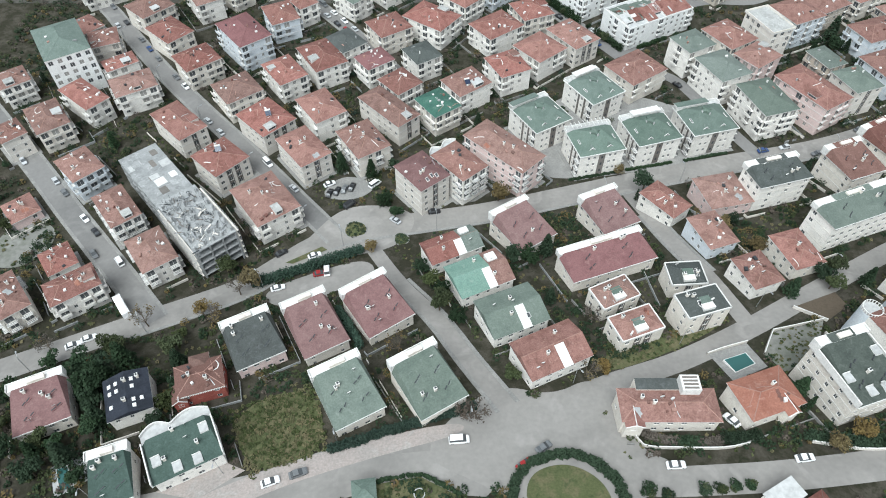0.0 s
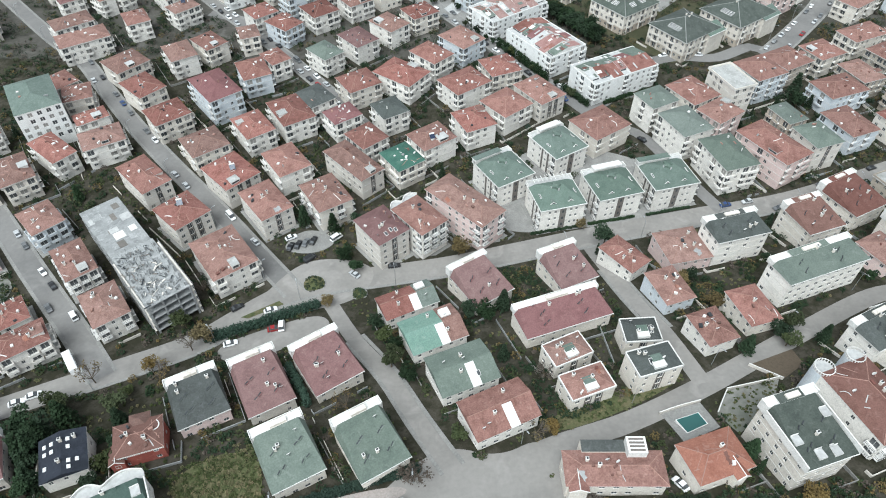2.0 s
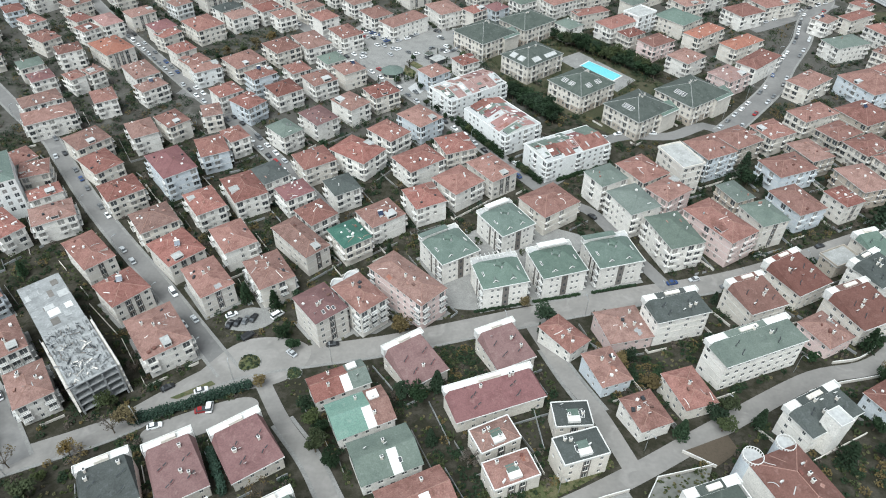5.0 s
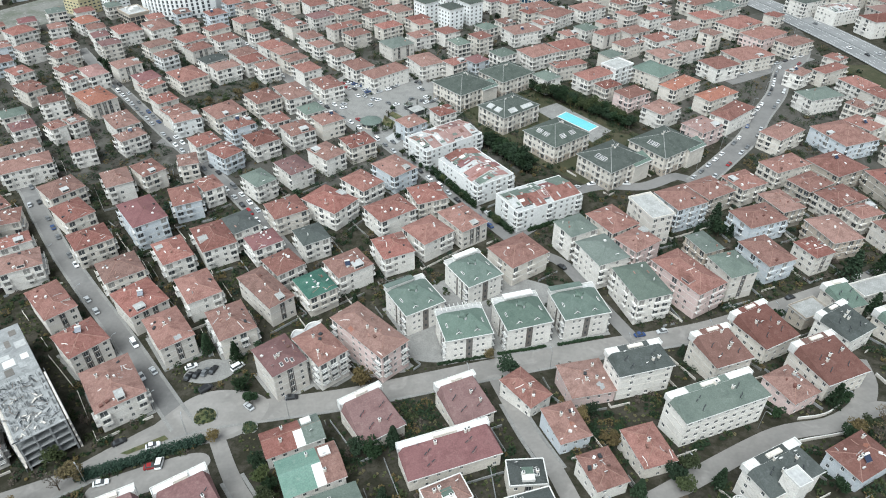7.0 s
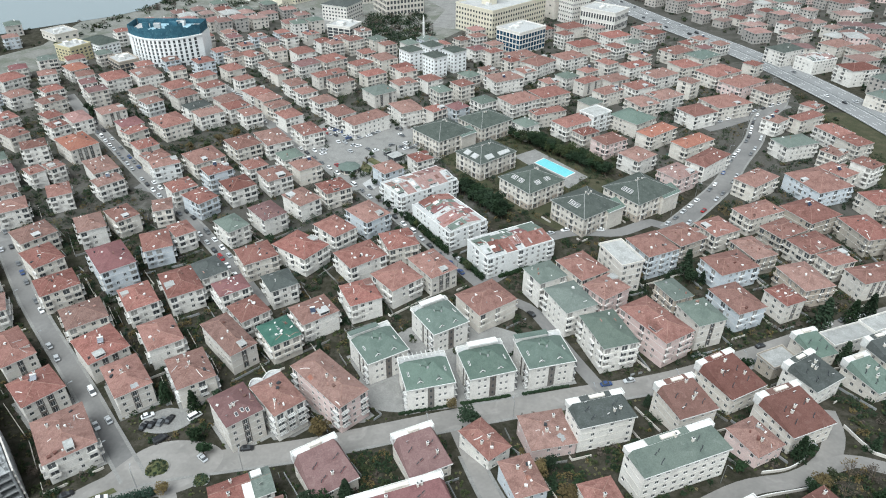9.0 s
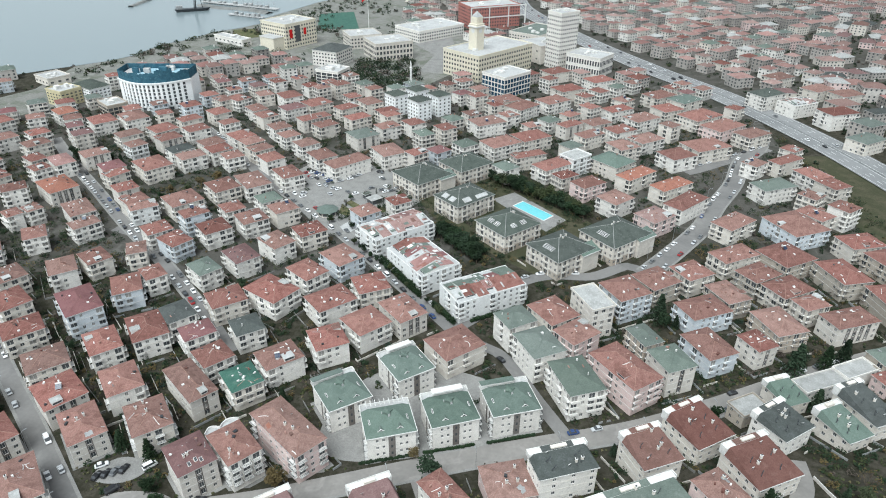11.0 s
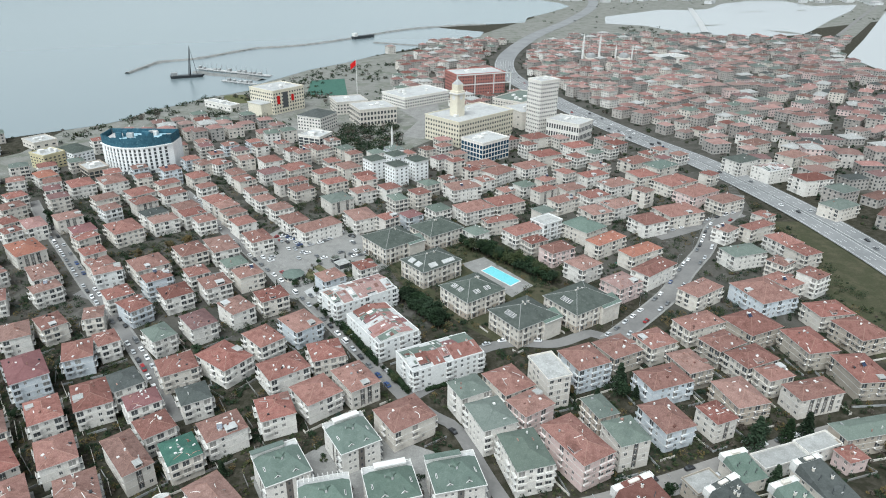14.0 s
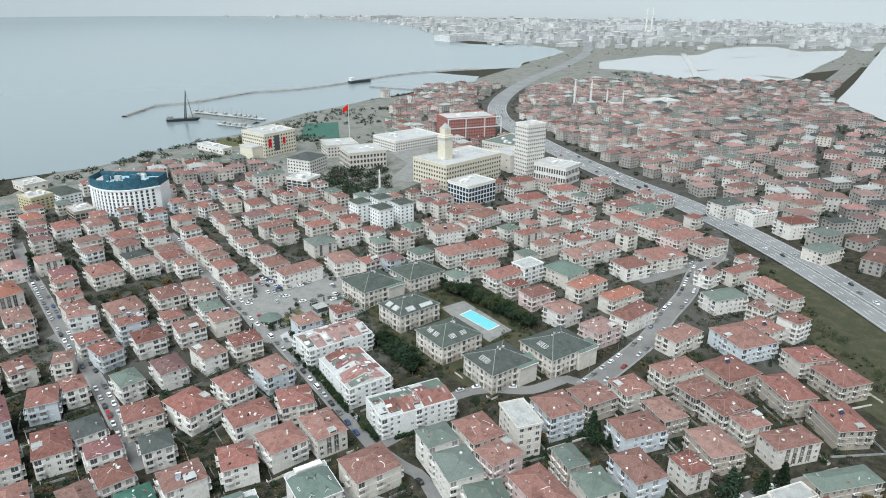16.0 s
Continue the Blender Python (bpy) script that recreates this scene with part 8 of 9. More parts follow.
patch("pavement_villa_yard", [(-50, 110), (-40, 112), (-26, 120), (-20, 125), (-25, 131), (-40, 125), (-55, 117)], M_ROAD, 0.055, "grey asphalt parking yard behind the villas", "pavement")
patch("ground_court", [(192, 377), (203, 383), (206, 377), (195, 371)], ROOF["t"], 0.06, "small green court between two wings", "ground", z=0)
patch("pavement_parking", [(-44, 160), (-30, 158), (-22, 166), (-36, 172)], M_PAVE, 0.05, "small grey parking yard", "pavement")
patch("ground_field", [(-150, 130), (-132, 128), (-126, 145), (-143, 152)], M_SAND, 0.05, "bare brown vegetable plot", "ground")
patch("pavement_terrace", [(100, 372), (114, 382), (140, 346), (127, 332)], M_PAVE, 0.06, "pale paving round the swimming pool", "pavement", z=0)


def island(x, y, r):
    e = tagged(new("roundabout"), "round green traffic island with a pale kerb", "traffic island")
    e.matrix_basis = pose(x, y, height(x, y))
    k, g = Shape(), Shape()
    for j in range(24):
        a, b = 6.2832 * j / 24, 6.2832 * (j + 1) / 24
        A, B = Vector((math.cos(a), math.sin(a), 0)), Vector((math.cos(b), math.sin(b), 0))
        up = Vector((0, 0, 0.3))
        k.face((A * r - up, B * r - up, B * r + up, A * r + up), M_PAVE)
        k.face((A * r + up, B * r + up, B * (r - 0.4) + up, A * (r - 0.4) + up), M_PAVE)
        g.face((A * (r - 0.4) + up * 0.9, B * (r - 0.4) + up * 0.9, up * 1.6), M_GRASS)
    k.ob("kerb", e)
    g.ob("lawn", e)
    rr = random.Random(2)
    c = Shape()
    for i in range(40):
        a, q = rr.uniform(0, 6.3), r * math.sqrt(rr.random()) * 0.85
        leaves(c, rr, (q * math.cos(a), q * math.sin(a), 0.5), 0.5, 12, 0.25, rr.choice((M_LEAF, M_LEAF2)))
    c.ob("planting", e)


island(-29.0, 144.5, 3.9)
island(-13.5, 139.5, 2.6)


def pool(pts, z, label, fill=M_POOL):
    e = tagged(new("swimming_pool"), label, "pool")
    s = Shape()
    cx, cy = sum(p[0] for p in pts) / 4, sum(p[1] for p in pts) / 4
    e.matrix_basis = pose(cx, cy, z)
    P = [Vector((x - cx, y - cy, 0)) for x, y in pts]
    for a, b in zip(P, P[1:] + P[:1]):
        s.face((a * 1.06 + Vector((0, 0, 0.2)), b * 1.06 + Vector((0, 0, 0.2)), b + Vector((0, 0, 0.2)), a + Vector((0, 0, 0.2))), M_WHITE)
        s.face((a + Vector((0, 0, 0.2)), b + Vector((0, 0, 0.2)), b + Vector((0, 0, -0.1)), a + Vector((0, 0, -0.1))), M_POOL)
        s.face((a * 1.06 + Vector((0, 0, -1)), b * 1.06 + Vector((0, 0, -1)), b * 1.06 + Vector((0, 0, 0.2)), a * 1.06 + Vector((0, 0, 0.2))), M_WHITE)
    s.ob("coping", e)
    w = Shape(); w.face([p + Vector((0, 0, 0.1)) for p in P], fill)
    w.ob("water", e)


patch("pavement_pool_deck", [(69, 88), (80, 91.5), (82.5, 83.5), (72.5, 79)], M_PAVE, 0.12, "pale stone deck round a small private pool", "pavement", crisp=True)
pool([(72, 85.5), (78, 87.5), (79.5, 84.5), (74, 82)], height(76, 85) + 0.5, "small dark green private swimming pool", M_DEEP)
pool([(118, 369), (133, 351), (127, 345), (112, 363)], 0.1, "bright turquoise rectangular swimming pool")


# ---- garden walls ----
def garden_wall(x, y, rot, w, d, seed):
    m = pose(x, y, 0, 0, 0, rot)
    s = Shape()
    r = random.Random(seed)
    gap = r.uniform(2.6, 3.6)
    a, b = w / 2 + gap, d / 2 + gap
    ring = [(-a, b), (-a, -b), (a, -b), (a, b)]
    mat = r.choice((M_CONC, M_PAVE, WALL["y"]))
    for (x0, y0), (x1, y1) in zip(ring, ring[1:]):
        n = int(math.hypot(x1 - x0, y1 - y0) / 1.6)
        skip = [k for k in range(8) if r.random() < 0.4]
        for i in range(n):
            p = [m @ Vector((x0 + (x1 - x0) * k / n, y0 + (y1 - y0) * k / n, 0)) for k in (i, i + 1)]
            c = (p[0] + p[1]) / 2
            if i // 4 in skip or not clear_road(c.x, c.y, 0.2) or not clear_house(c.x, c.y, 0.5) or not open_ground(c.x, c.y):
                continue
            t = (p[1] - p[0]).normalized() * 0.02
            u = Vector((-t.y, t.x, 0)).normalized() * 0.08
            g = [on_ground(q) for q in p]
            lo, hi = Vector((0, 0, -0.6)), Vector((0, 0, 0.9))
            q = [g[0] - u, g[1] - u, g[1] + u, g[0] + u]
            for k in range(4):
                j = (k + 1) % 4
                s.face((q[k] + lo, q[j] + lo, q[j] + hi, q[k] + hi), mat)
            s.face([v + hi for v in q], mat)
    if s.f:
        tagged(s.ob("garden_wall"), "low rendered garden wall round a house plot", "wall")


for i, e in enumerate([o for o in scene.objects if o.get("category") == "house" and o.location.y < 300]):
    body = [c for c in e.children if c.name.startswith("wall")][0]
    garden_wall(e.location.x, e.location.y, math.degrees(e.rotation_euler.z), body.dimensions.x, body.dimensions.y, i)


# ---- the unfinished apartment block ----
def building_site():
    m = pose(-87, 149.5, 0, 0, 0, 41)
    e = tagged(new("building_site"), "raw concrete apartment block under construction with bare floors", "building")
    e.matrix_basis = m
    w, L = 13.5, 57.0
    rng = random.Random(8)
    for f in range(6):
        s = Shape()
        z = 0.4 + 2.75 * f
        back = L / 2 if f < 5 else -2
        s.box(-w / 2, w / 2, -L / 2, back, z - 0.3, z, M_CONC)
        s.ob("floor_slab", e)
        if f < 5:
            for i in range(4):
                for j in range(10):
                    x, y = -w / 2 + 0.3 + (w - 0.6) * i / 3, -L / 2 + 0.4 + (L - 0.8) * j / 9
                    if f == 4 and y > -2:
                        continue
                    c = Shape(); c.box(x - 0.25, x + 0.25, y - 0.25, y + 0.25, z, z + 2.45, M_CONC)
                    if i in (0, 3) or j in (0,):
                        c.ob("column", e)
    for j in range(9):
        if rng.random() < 0.8:
            s = Shape()
            y = -L / 2 + 0.6 + (L - 1) * j / 9
            for f in range(4):
                s.box(-w / 2 + 0.02, -w / 2 + 0.2, y, y + 3.6, 0.4 + 2.75 * f, 2.4 + 2.75 * f, M_CONC)
                s.box(w / 2 - 0.2, w / 2 - 0.02, y, y + 3.6, 0.4 + 2.75 * f, 2.4 + 2.75 * f, M_CONC)
            s.ob("infill_wall", e)
    r = Shape()
    for i in range(160):
        x, y = rng.uniform(-w / 2 + 0.5, w / 2 - 0.5), rng.uniform(-L / 2 + 0.5, -3)
        r.box(x, x + 0.07, y, y + 0.07, 14.1, 14.1 + rng.uniform(0.6, 2.6), rng.choice((M_DARK, M_CONC)))
    for i in range(5):
        for j in range(7):
            x, y = -w / 2 + 0.6 + (w - 1.6) * i / 4, -L / 2 + 0.8 + 22 * j / 6
            s = Shape(); s.box(x, x + 0.5, y, y + 0.5, 14.1, 14.1 + rng.uniform(1.2, 2.6), M_CONC); s.ob("column_stub", e)
    r.ob("rebar", e)
    s = Shape()
    for i in range(170):
        x, y = rng.uniform(-w / 2, w / 2 - 1.5), rng.uniform(-L / 2, -4)
        q = pose(x, y, 14.15 + rng.uniform(0, 0.6), rng.uniform(-8, 8), rng.uniform(-8, 8), rng.uniform(0, 180))
        s.box(0, rng.uniform(0.8, 3.0), 0, rng.uniform(0.1, 0.5), 0, 0.08, rng.choice((M_CONC, M_CONC, M_CONC, M_STRIP, M_DARK, M_STEEL, WALL["y"])), m=q)
    tagged(s.ob("debris", e), "loose grey boards and scrap on the roof slab", kind="stuff")
    s = Shape()
    for i in range(26):
        x, y = rng.uniform(-w / 2, w / 2 - 3), rng.uniform(-1, L / 2 - 4)
        s = Shape(); s.box(x, x + rng.uniform(1.5, 4), y, y + rng.uniform(1.5, 4), 11.4, 11.44 + 0.004 * i, rng.choice((M_WHITE, M_CONC, M_CONC, M_LROOF, M_STRIP))); s.ob("insulation_sheet", e)
    for sx in (-1, 1):
        for j in range(14):
            y = -L / 2 + 24 * j / 13
            s = Shape(); s.tube([(sx * (w / 2 + 0.9), y, -0.3), (sx * (w / 2 + 0.9), y, 15.5)], [0.06, 0.06], M_STEEL, 4); s.ob("scaffold_pole", e)
        for f in range(6):
            z = 1.8 + 2.6 * f
            s = Shape(); s.tube([(sx * (w / 2 + 0.9), -L / 2, z), (sx * (w / 2 + 0.9), -L / 2 + 24, z)], [0.05, 0.05], M_STEEL, 4)
            s.box(min(sx * (w / 2 + 0.3), sx * (w / 2 + 0.9)), max(sx * (w / 2 + 0.3), sx * (w / 2 + 0.9)), -L / 2, -L / 2 + 24, z - 0.9, z - 0.84, WALL["y"]); s.ob("scaffold_deck", e)


building_site()


# ---- vehicles ----
def loft(s, prof, mat):
    """Closed cross sections along the car, joined into a shell."""
    for a, b in zip(prof, prof[1:]):
        n = len(a)
        for j in range(n):
            s.face((a[j], a[(j + 1) % n], b[(j + 1) % n], b[j]), mat)
    s.face(prof[0][::-1], mat)
    s.face(prof[-1], mat)


def car_meshes(paint, van):
    body, cab = Shape(), Shape()
    L, W = (4.9, 1.9) if van else (4.3, 1.76)
    top = 1.0 if van else 0.86

    def ring(x, w, z0, z1):
        return [Vector((x, -w, z0)), Vector((x, w, z0)), Vector((x, w * 1.02, (z0 + z1) / 2)), Vector((x, w * 0.93, z1)), Vector((x, -w * 0.93, z1)), Vector((x, -w * 1.02, (z0 + z1) / 2))]

    hw = W / 2
    loft(body, [ring(-L / 2, hw * 0.86, 0.35, 0.62), ring(-L / 2 + 0.25, hw, 0.25, top), ring(-L / 2 + 1.0, hw, 0.22, top + 0.04), ring(L / 2 - 1.1, hw, 0.22, top), ring(L / 2 - 0.3, hw * 0.97, 0.25, top - 0.12), ring(L / 2, hw * 0.8, 0.35, 0.55)], paint)
    a, b, c, d = (-L / 2 + 0.15, -L / 2 + 0.3, L / 2 - 1.5, L / 2 - 0.75) if van else (-L / 2 + 0.45, -L / 2 + 1.0, L / 2 - 1.95, L / 2 - 1.1)
    h = 1.95 if van else 1.45

    def roof(x, w, z):
        return [Vector((x, -w, z - 0.02)), Vector((x, w, z - 0.02)), Vector((x, w * 0.96, z)), Vector((x, -w * 0.96, z))]

    loft(cab, [roof(a, hw * 0.88, top), roof(b, hw * 0.78, h - 0.06), roof((b + c) / 2, hw * 0.8, h), roof(c, hw * 0.78, h - 0.06), roof(d, hw * 0.88, top)], M_GLASS)
    base = [Vector((a, -hw * 0.88, top)), Vector((d, -hw * 0.88, top)), Vector((c, -hw * 0.78, h - 0.06)), Vector((b, -hw * 0.78, h - 0.06))]
    cab.face(base, M_GLASS)
    cab.face([Vector((p.x, -p.y, p.z)) for p in base][::-1], M_GLASS)
    body.box(b + 0.05, c - 0.05, -hw * 0.79, hw * 0.79, h - 0.05, h + 0.03, paint)
    wheel, rim = Shape(), Shape()
    wheel.tube([(0, -0.1, 0), (0, 0.1, 0)], [0.31, 0.31], M_TYRE, 10)
    rim.tube([(0, -0.115, 0), (0, 0.115, 0)], [0.18, 0.18], M_STEEL, 8)
    return body.mesh("body"), cab.mesh("cabin_glass"), rim.mesh("rim"), wheel.mesh("wheel"), L, hw


CARS = [car_meshes(p, v) for p in PAINT for v in (False, True)]
CAR_NAME = ["white", "silver", "black", "grey", "red", "blue"]
crng = random.Random(21)


def car(x, y, rot, colour=None, van=False, detail=True, z=0.06):
    c = crng.choices(range(6), (7, 4, 4, 4, 1, 1))[0] if colour is None else CAR_NAME.index(colour)
    b, g, r, w, L, hw = CARS[c * 2 + van]
    e = tagged(new("van" if van else "car"), f"{CAR_NAME[c]} {'van' if van else 'hatchback car'} parked on the asphalt", "car", "parked cars")
    dx, dy = math.cos(radians(rot)), math.sin(radians(rot))
    slope = math.degrees(math.atan2(height(x + dx, y + dy) - height(x - dx, y - dy), 2))
    e.matrix_basis = pose(x, y, height(x, y) + z, 0, 0, rot) @ pose(0, 0, 0, 0, -slope, 0)
    place("body", b, e); place("cabin_glass", g, e)
    if detail:
        for sx in (-L / 2 + 0.8, L / 2 - 0.8):
            for sy in (-hw + 0.08, hw - 0.08):
                place("rim", r, place("wheel", w, e, pose(sx, sy, 0.31)))


for x, y, r, c, v in ((3.8, 63.9, 4, "white", True), (18.4, 57.2, 35, "red", False), (23.2, 61.4, 35, "grey", False), (52, 56.3, 2, "white", False), (80.7, 57.5, 6, "white", False), (68, 67.5, 122, "white", False), (-104, 97, 28, "white", False), (-100.5, 99.5, 28, "white", False), (-39, 54, 22, "white", False),
                      (-33, 56, 22, "grey", False), (-50, 118, 20, "white", False), (-38, 124, 15, "red", False), (-36, 125, 100, "white", True),
                      (-40, 166, 30, "white", False), (-39.5, 161.5, 75, "black", False), (-37, 162.5, 75, "black", False), (-34.5, 163.5, 75, "grey", False), (-32, 164.5, 75, "black", False),
                      (-24, 166, 45, "white", True), (-32, 156, 45, "black", True), (-16, 148.5, 140, "silver", False), (-3, 152.5, 10, "black", False), (-52, 134, 40, "black", False), (-41, 132.5, 25, "white", False)):
    car(x, y, r, c, v, z=0.11)
bus = tagged(new("minibus"), "white minibus parked on the side street", "bus")
bus.matrix_basis = pose(-95, 111, height(-95, 111) + 0.06, 0, 0, 128)
s = Shape()
s.box(-4, 4, -1.15, 1.15, 0.4, 2.9, PAINT[0]); s.box(-3.8, 3.8, -1.0, 1.0, 2.9, 3.05, M_WHITE)
s.ob("body", bus)
s = Shape()
for sy in (-1.17, 1.15):
    s.box(-3.6, 3.7, sy, sy + 0.02, 1.5, 2.4, M_GLASS)
s.box(4.0, 4.03, -1.0, 1.0, 1.3, 2.5, M_GLASS)
s.ob("window_band", bus)
for sx in (-2.6, 2.6):
    for sy in (-1.0, 1.0):
        place("rim", CARS[0][2], place("wheel", CARS[0][3], bus, pose(sx, sy, 0.42) @ Matrix.Scale(1.35, 4)))


def park_along(path, off, chance, y0, y1, gap=6.2):
    run = 0.0
    for a, b in zip(path, path[1:]):
        run += (b - a).length
        if run > gap:
            run = 0.0
            if y0 < a.y < y1 and crng.random() < chance:
                t = (b - a).normalized()
                p = a + Vector((-t.y, t.x, 0)) * off
                car(p.x, p.y, math.degrees(math.atan2(t.y, t.x)) + crng.choice((0, 180)) + crng.uniform(-3, 3), van=crng.random() < 0.12, detail=p.y < 195, z=0.65 if gap > 10 else 0.1)


for key, off, chance, y0, y1 in (("mid", 2.0, 0.3, 160, 300), ("mid", -2.0, 0.42, 160, 300), ("left", 2.3, 0.4, 110, 220), ("left", -2.3, 0.4, 125, 220), ("cafe", 2.6, 0.75, 250, 480), ("cafe", -2.6, 0.6, 250, 480), ("second", 1.9, 0.8, 240, 430),
                                 ("second", -1.9, 0.6, 240, 430), ("main", 3.2, 0.3, 176, 240), ("main", -3.2, 0.35, 182, 240), ("right", 3.6, 0.7, 290, 470), ("right", -3.6, 0.5, 290, 470), ("cross", 2.2, 0.35, 240, 290), ("loop", 3.4, 0.9, 400, 460),
                                 ("highway", 4.5, 0.17, 260, 1100), ("highway", 8.0, 0.2, 260, 1100), ("highway", -4.5, 0.18, 260, 1100), ("highway", -8.0, 0.2, 260, 1100), ("court", 2.2, 0.2, 180, 240)):
    park_along(ROADS[key], off, chance, y0, y1, 11.0 if key == "highway" else 6.2)
for i in range(110):
    x, y = crng.uniform(-34, 54), crng.uniform(350, 430)
    if inside(x, y, PLAZA) and y > 371 + 0.25 * x:
        car(x, y, crng.choice((35, 125)) + crng.uniform(-5, 5), detail=False, z=0.13)


def kiosk(x, y, rot, w, d):
    e = tagged(new("kiosk"), "low white cafe pavilion with a flat canopy", "kiosk")
    e.matrix_basis = pose(x, y, 0.1, 0, 0, rot)
    s = Shape(); s.box(-w / 2 + 0.6, w / 2 - 0.6, -d / 2 + 0.6, d / 2 - 0.6, 0, 2.8, M_GLASS); s.ob("glazed_wall", e)
    s = Shape(); s.box(-w / 2, w / 2, -d / 2, d / 2, 2.8, 3.1, M_WHITE, ROOF[("f", "k", "g")[int(x) % 3]]); s.ob("canopy", e)
    for sx in (-1, 1):
        for sy in (-1, 1):
            s = Shape(); s.box(sx * (w / 2 - 0.3) - 0.08, sx * (w / 2 - 0.3) + 0.08, sy * (d / 2 - 0.3) - 0.08, sy * (d / 2 - 0.3) + 0.08, 0, 2.8, M_STEEL); s.ob("post", e)


for q in ((30, 366, 40, 7.5, 6.5), (25, 372, 40, 5, 4), (48, 386, 40, 6, 5)):
    kiosk(*q)
for i, pts in enumerate(([(13.1, 364.3), (18.6, 358), (22.1, 361.5), (15.9, 368.3)], [(10.7, 351.6), (17, 346.9), (18.1, 354.3), (11.6, 362.9)], [(19.6, 351.8), (27, 347.2), (30.4, 354.6), (24.3, 358.2)], [(31.3, 357.2), (36.4, 352.3), (41, 356.2), (35.9, 361.1)])):
    patch("ground_square_lawn", pts, M_GRASS, 0.2, "small green lawn with paths on the square", "grass", z=0, crisp=True)
patch("pavement_round", [(14, 335), (17, 329.5), (20.5, 328.5), (23.5, 333), (23, 338), (18, 341)], M_LROOF, 0.16, "round pale paving on the square", "pavement", z=0)


def tea_house(x, y, r):
    e = tagged(new("tea_house"), "low octagonal tea house with a green roof", "kiosk")
    e.matrix_basis = pose(x, y, 0.1, 0, 0, 20)
    s = Shape(); s.tube([(0, 0, 0), (0, 0, 3)], [r * 0.82, r * 0.82], WALL["c"], 8); s.ob("wall", e)
    s = Shape(); s.tube([(0, 0, 2.9), (0, 0, 3.1), (0, 0, 4.6), (0, 0, 5.0)], [r, r, r * 0.4, r * 0.1], ROOF["g"], 8); s.ob("roof", e)
    for j in range(8):
        a = 6.2832 * (j + 0.5) / 8
        s = Shape(); s.box(-1.5, 1.5, -0.06, 0.06, 0.8, 2.4, M_GLASS, m=pose(r * 0.77 * math.cos(a), r * 0.77 * math.sin(a), 0, 0, 0, math.degrees(a) + 90)); s.ob("window", e)


tea_house(5, 350, 6.5)


# ---- motorway furniture and street lamps ----


path = ROADS["highway"][:70]
s = Shape()
for a, b in zip(offsets(path, 0.3), offsets(path, 0.3)[1:]):
    t = (b - a).normalized()
    u = Vector((-t.y, t.x, 0)) * 0.3
    hi = Vector((0, 0, 0.95))
    g0, g1 = on_ground(a, 0.55), on_ground(b, 0.55)
    s.face((g0 - u, g1 - u, g1 - u * 0.4 + hi, g0 - u * 0.4 + hi), M_CONC)
    s.face((g1 + u, g0 + u, g0 + u * 0.4 + hi, g1 + u * 0.4 + hi), M_CONC)
    s.face((g0 - u * 0.4 + hi, g1 - u * 0.4 + hi, g1 + u * 0.4 + hi, g0 + u * 0.4 + hi), M_CONC)
tagged(s.ob("median_barrier"), "continuous concrete barrier between the carriageways", "barrier")
s = Shape()
for off in (-13.5, -9.8, -6.2, -1.6, 1.6, 6.2, 9.8, 13.5):
    rail0, rail1 = offsets(path, off - 0.14), offsets(path, off + 0.14)
    for i in range(len(path) - 1):
        if abs(off) in (9.8, 6.2):
            a0, a1 = rail0[i], rail0[i].lerp(rail0[i + 1], 0.4)
            b0, b1 = rail1[i], rail1[i].lerp(rail1[i + 1], 0.4)
        else:
            a0, a1, b0, b1 = rail0[i], rail0[i + 1], rail1[i], rail1[i + 1]
        s.face([on_ground(p, 0.64) for p in (a0, b0, b1, a1)], M_LINE)
tagged(s.ob("road_marking"), "white lane lines on the motorway", "road marking", kind="structure")


def lamp(x, y, rot):
    e = tagged(new("street_lamp"), "tall grey steel street lamp with one arm", "street lamp", "street lamps")
    e.matrix_basis = pose(x, y, height(x, y), 0, 0, rot)
    s = Shape(); s.tube([(0, 0, 0), (0, 0, 7.5), (0.4, 0, 8.2), (1.4, 0, 8.5)], [0.1, 0.07, 0.06, 0.05], M_STEEL, 6); s.ob("pole", e)
    s = Shape(); s.box(1.2, 2.0, -0.16, 0.16, 8.44, 8.58, M_STEEL); s.ob("lamp_head", e)


for key, off, every in (("main", -5.2, 7), ("mid", 4.3, 8), ("bottom", 4.6, 7), ("right", 6.4, 7), ("cafe", 4.5, 8)):
    for a, b in list(zip(ROADS[key], ROADS[key][1:]))[3::every]:
        t = (b - a).normalized()
        p = a + Vector((-t.y, t.x, 0)) * off
        lamp(p.x, p.y, math.degrees(math.atan2(t.y, t.x)) - (90 if off > 0 else -90))

# ---- distance: backdrop hills across the bay, haze painted in as a pale glow ----
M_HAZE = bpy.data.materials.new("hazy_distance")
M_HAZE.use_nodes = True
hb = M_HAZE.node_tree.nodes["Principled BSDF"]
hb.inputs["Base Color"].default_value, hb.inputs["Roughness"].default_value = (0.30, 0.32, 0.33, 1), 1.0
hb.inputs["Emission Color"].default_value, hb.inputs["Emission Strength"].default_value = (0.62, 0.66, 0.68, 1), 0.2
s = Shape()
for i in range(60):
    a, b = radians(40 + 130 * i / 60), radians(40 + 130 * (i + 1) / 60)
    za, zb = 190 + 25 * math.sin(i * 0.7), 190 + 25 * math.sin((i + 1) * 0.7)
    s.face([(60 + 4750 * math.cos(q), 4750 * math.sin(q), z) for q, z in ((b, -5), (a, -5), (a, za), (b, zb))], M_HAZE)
tagged(s.ob("backdrop"), "backdrop hills beyond the bay, haze painted in as a pale glow", "hills", kind="structure")


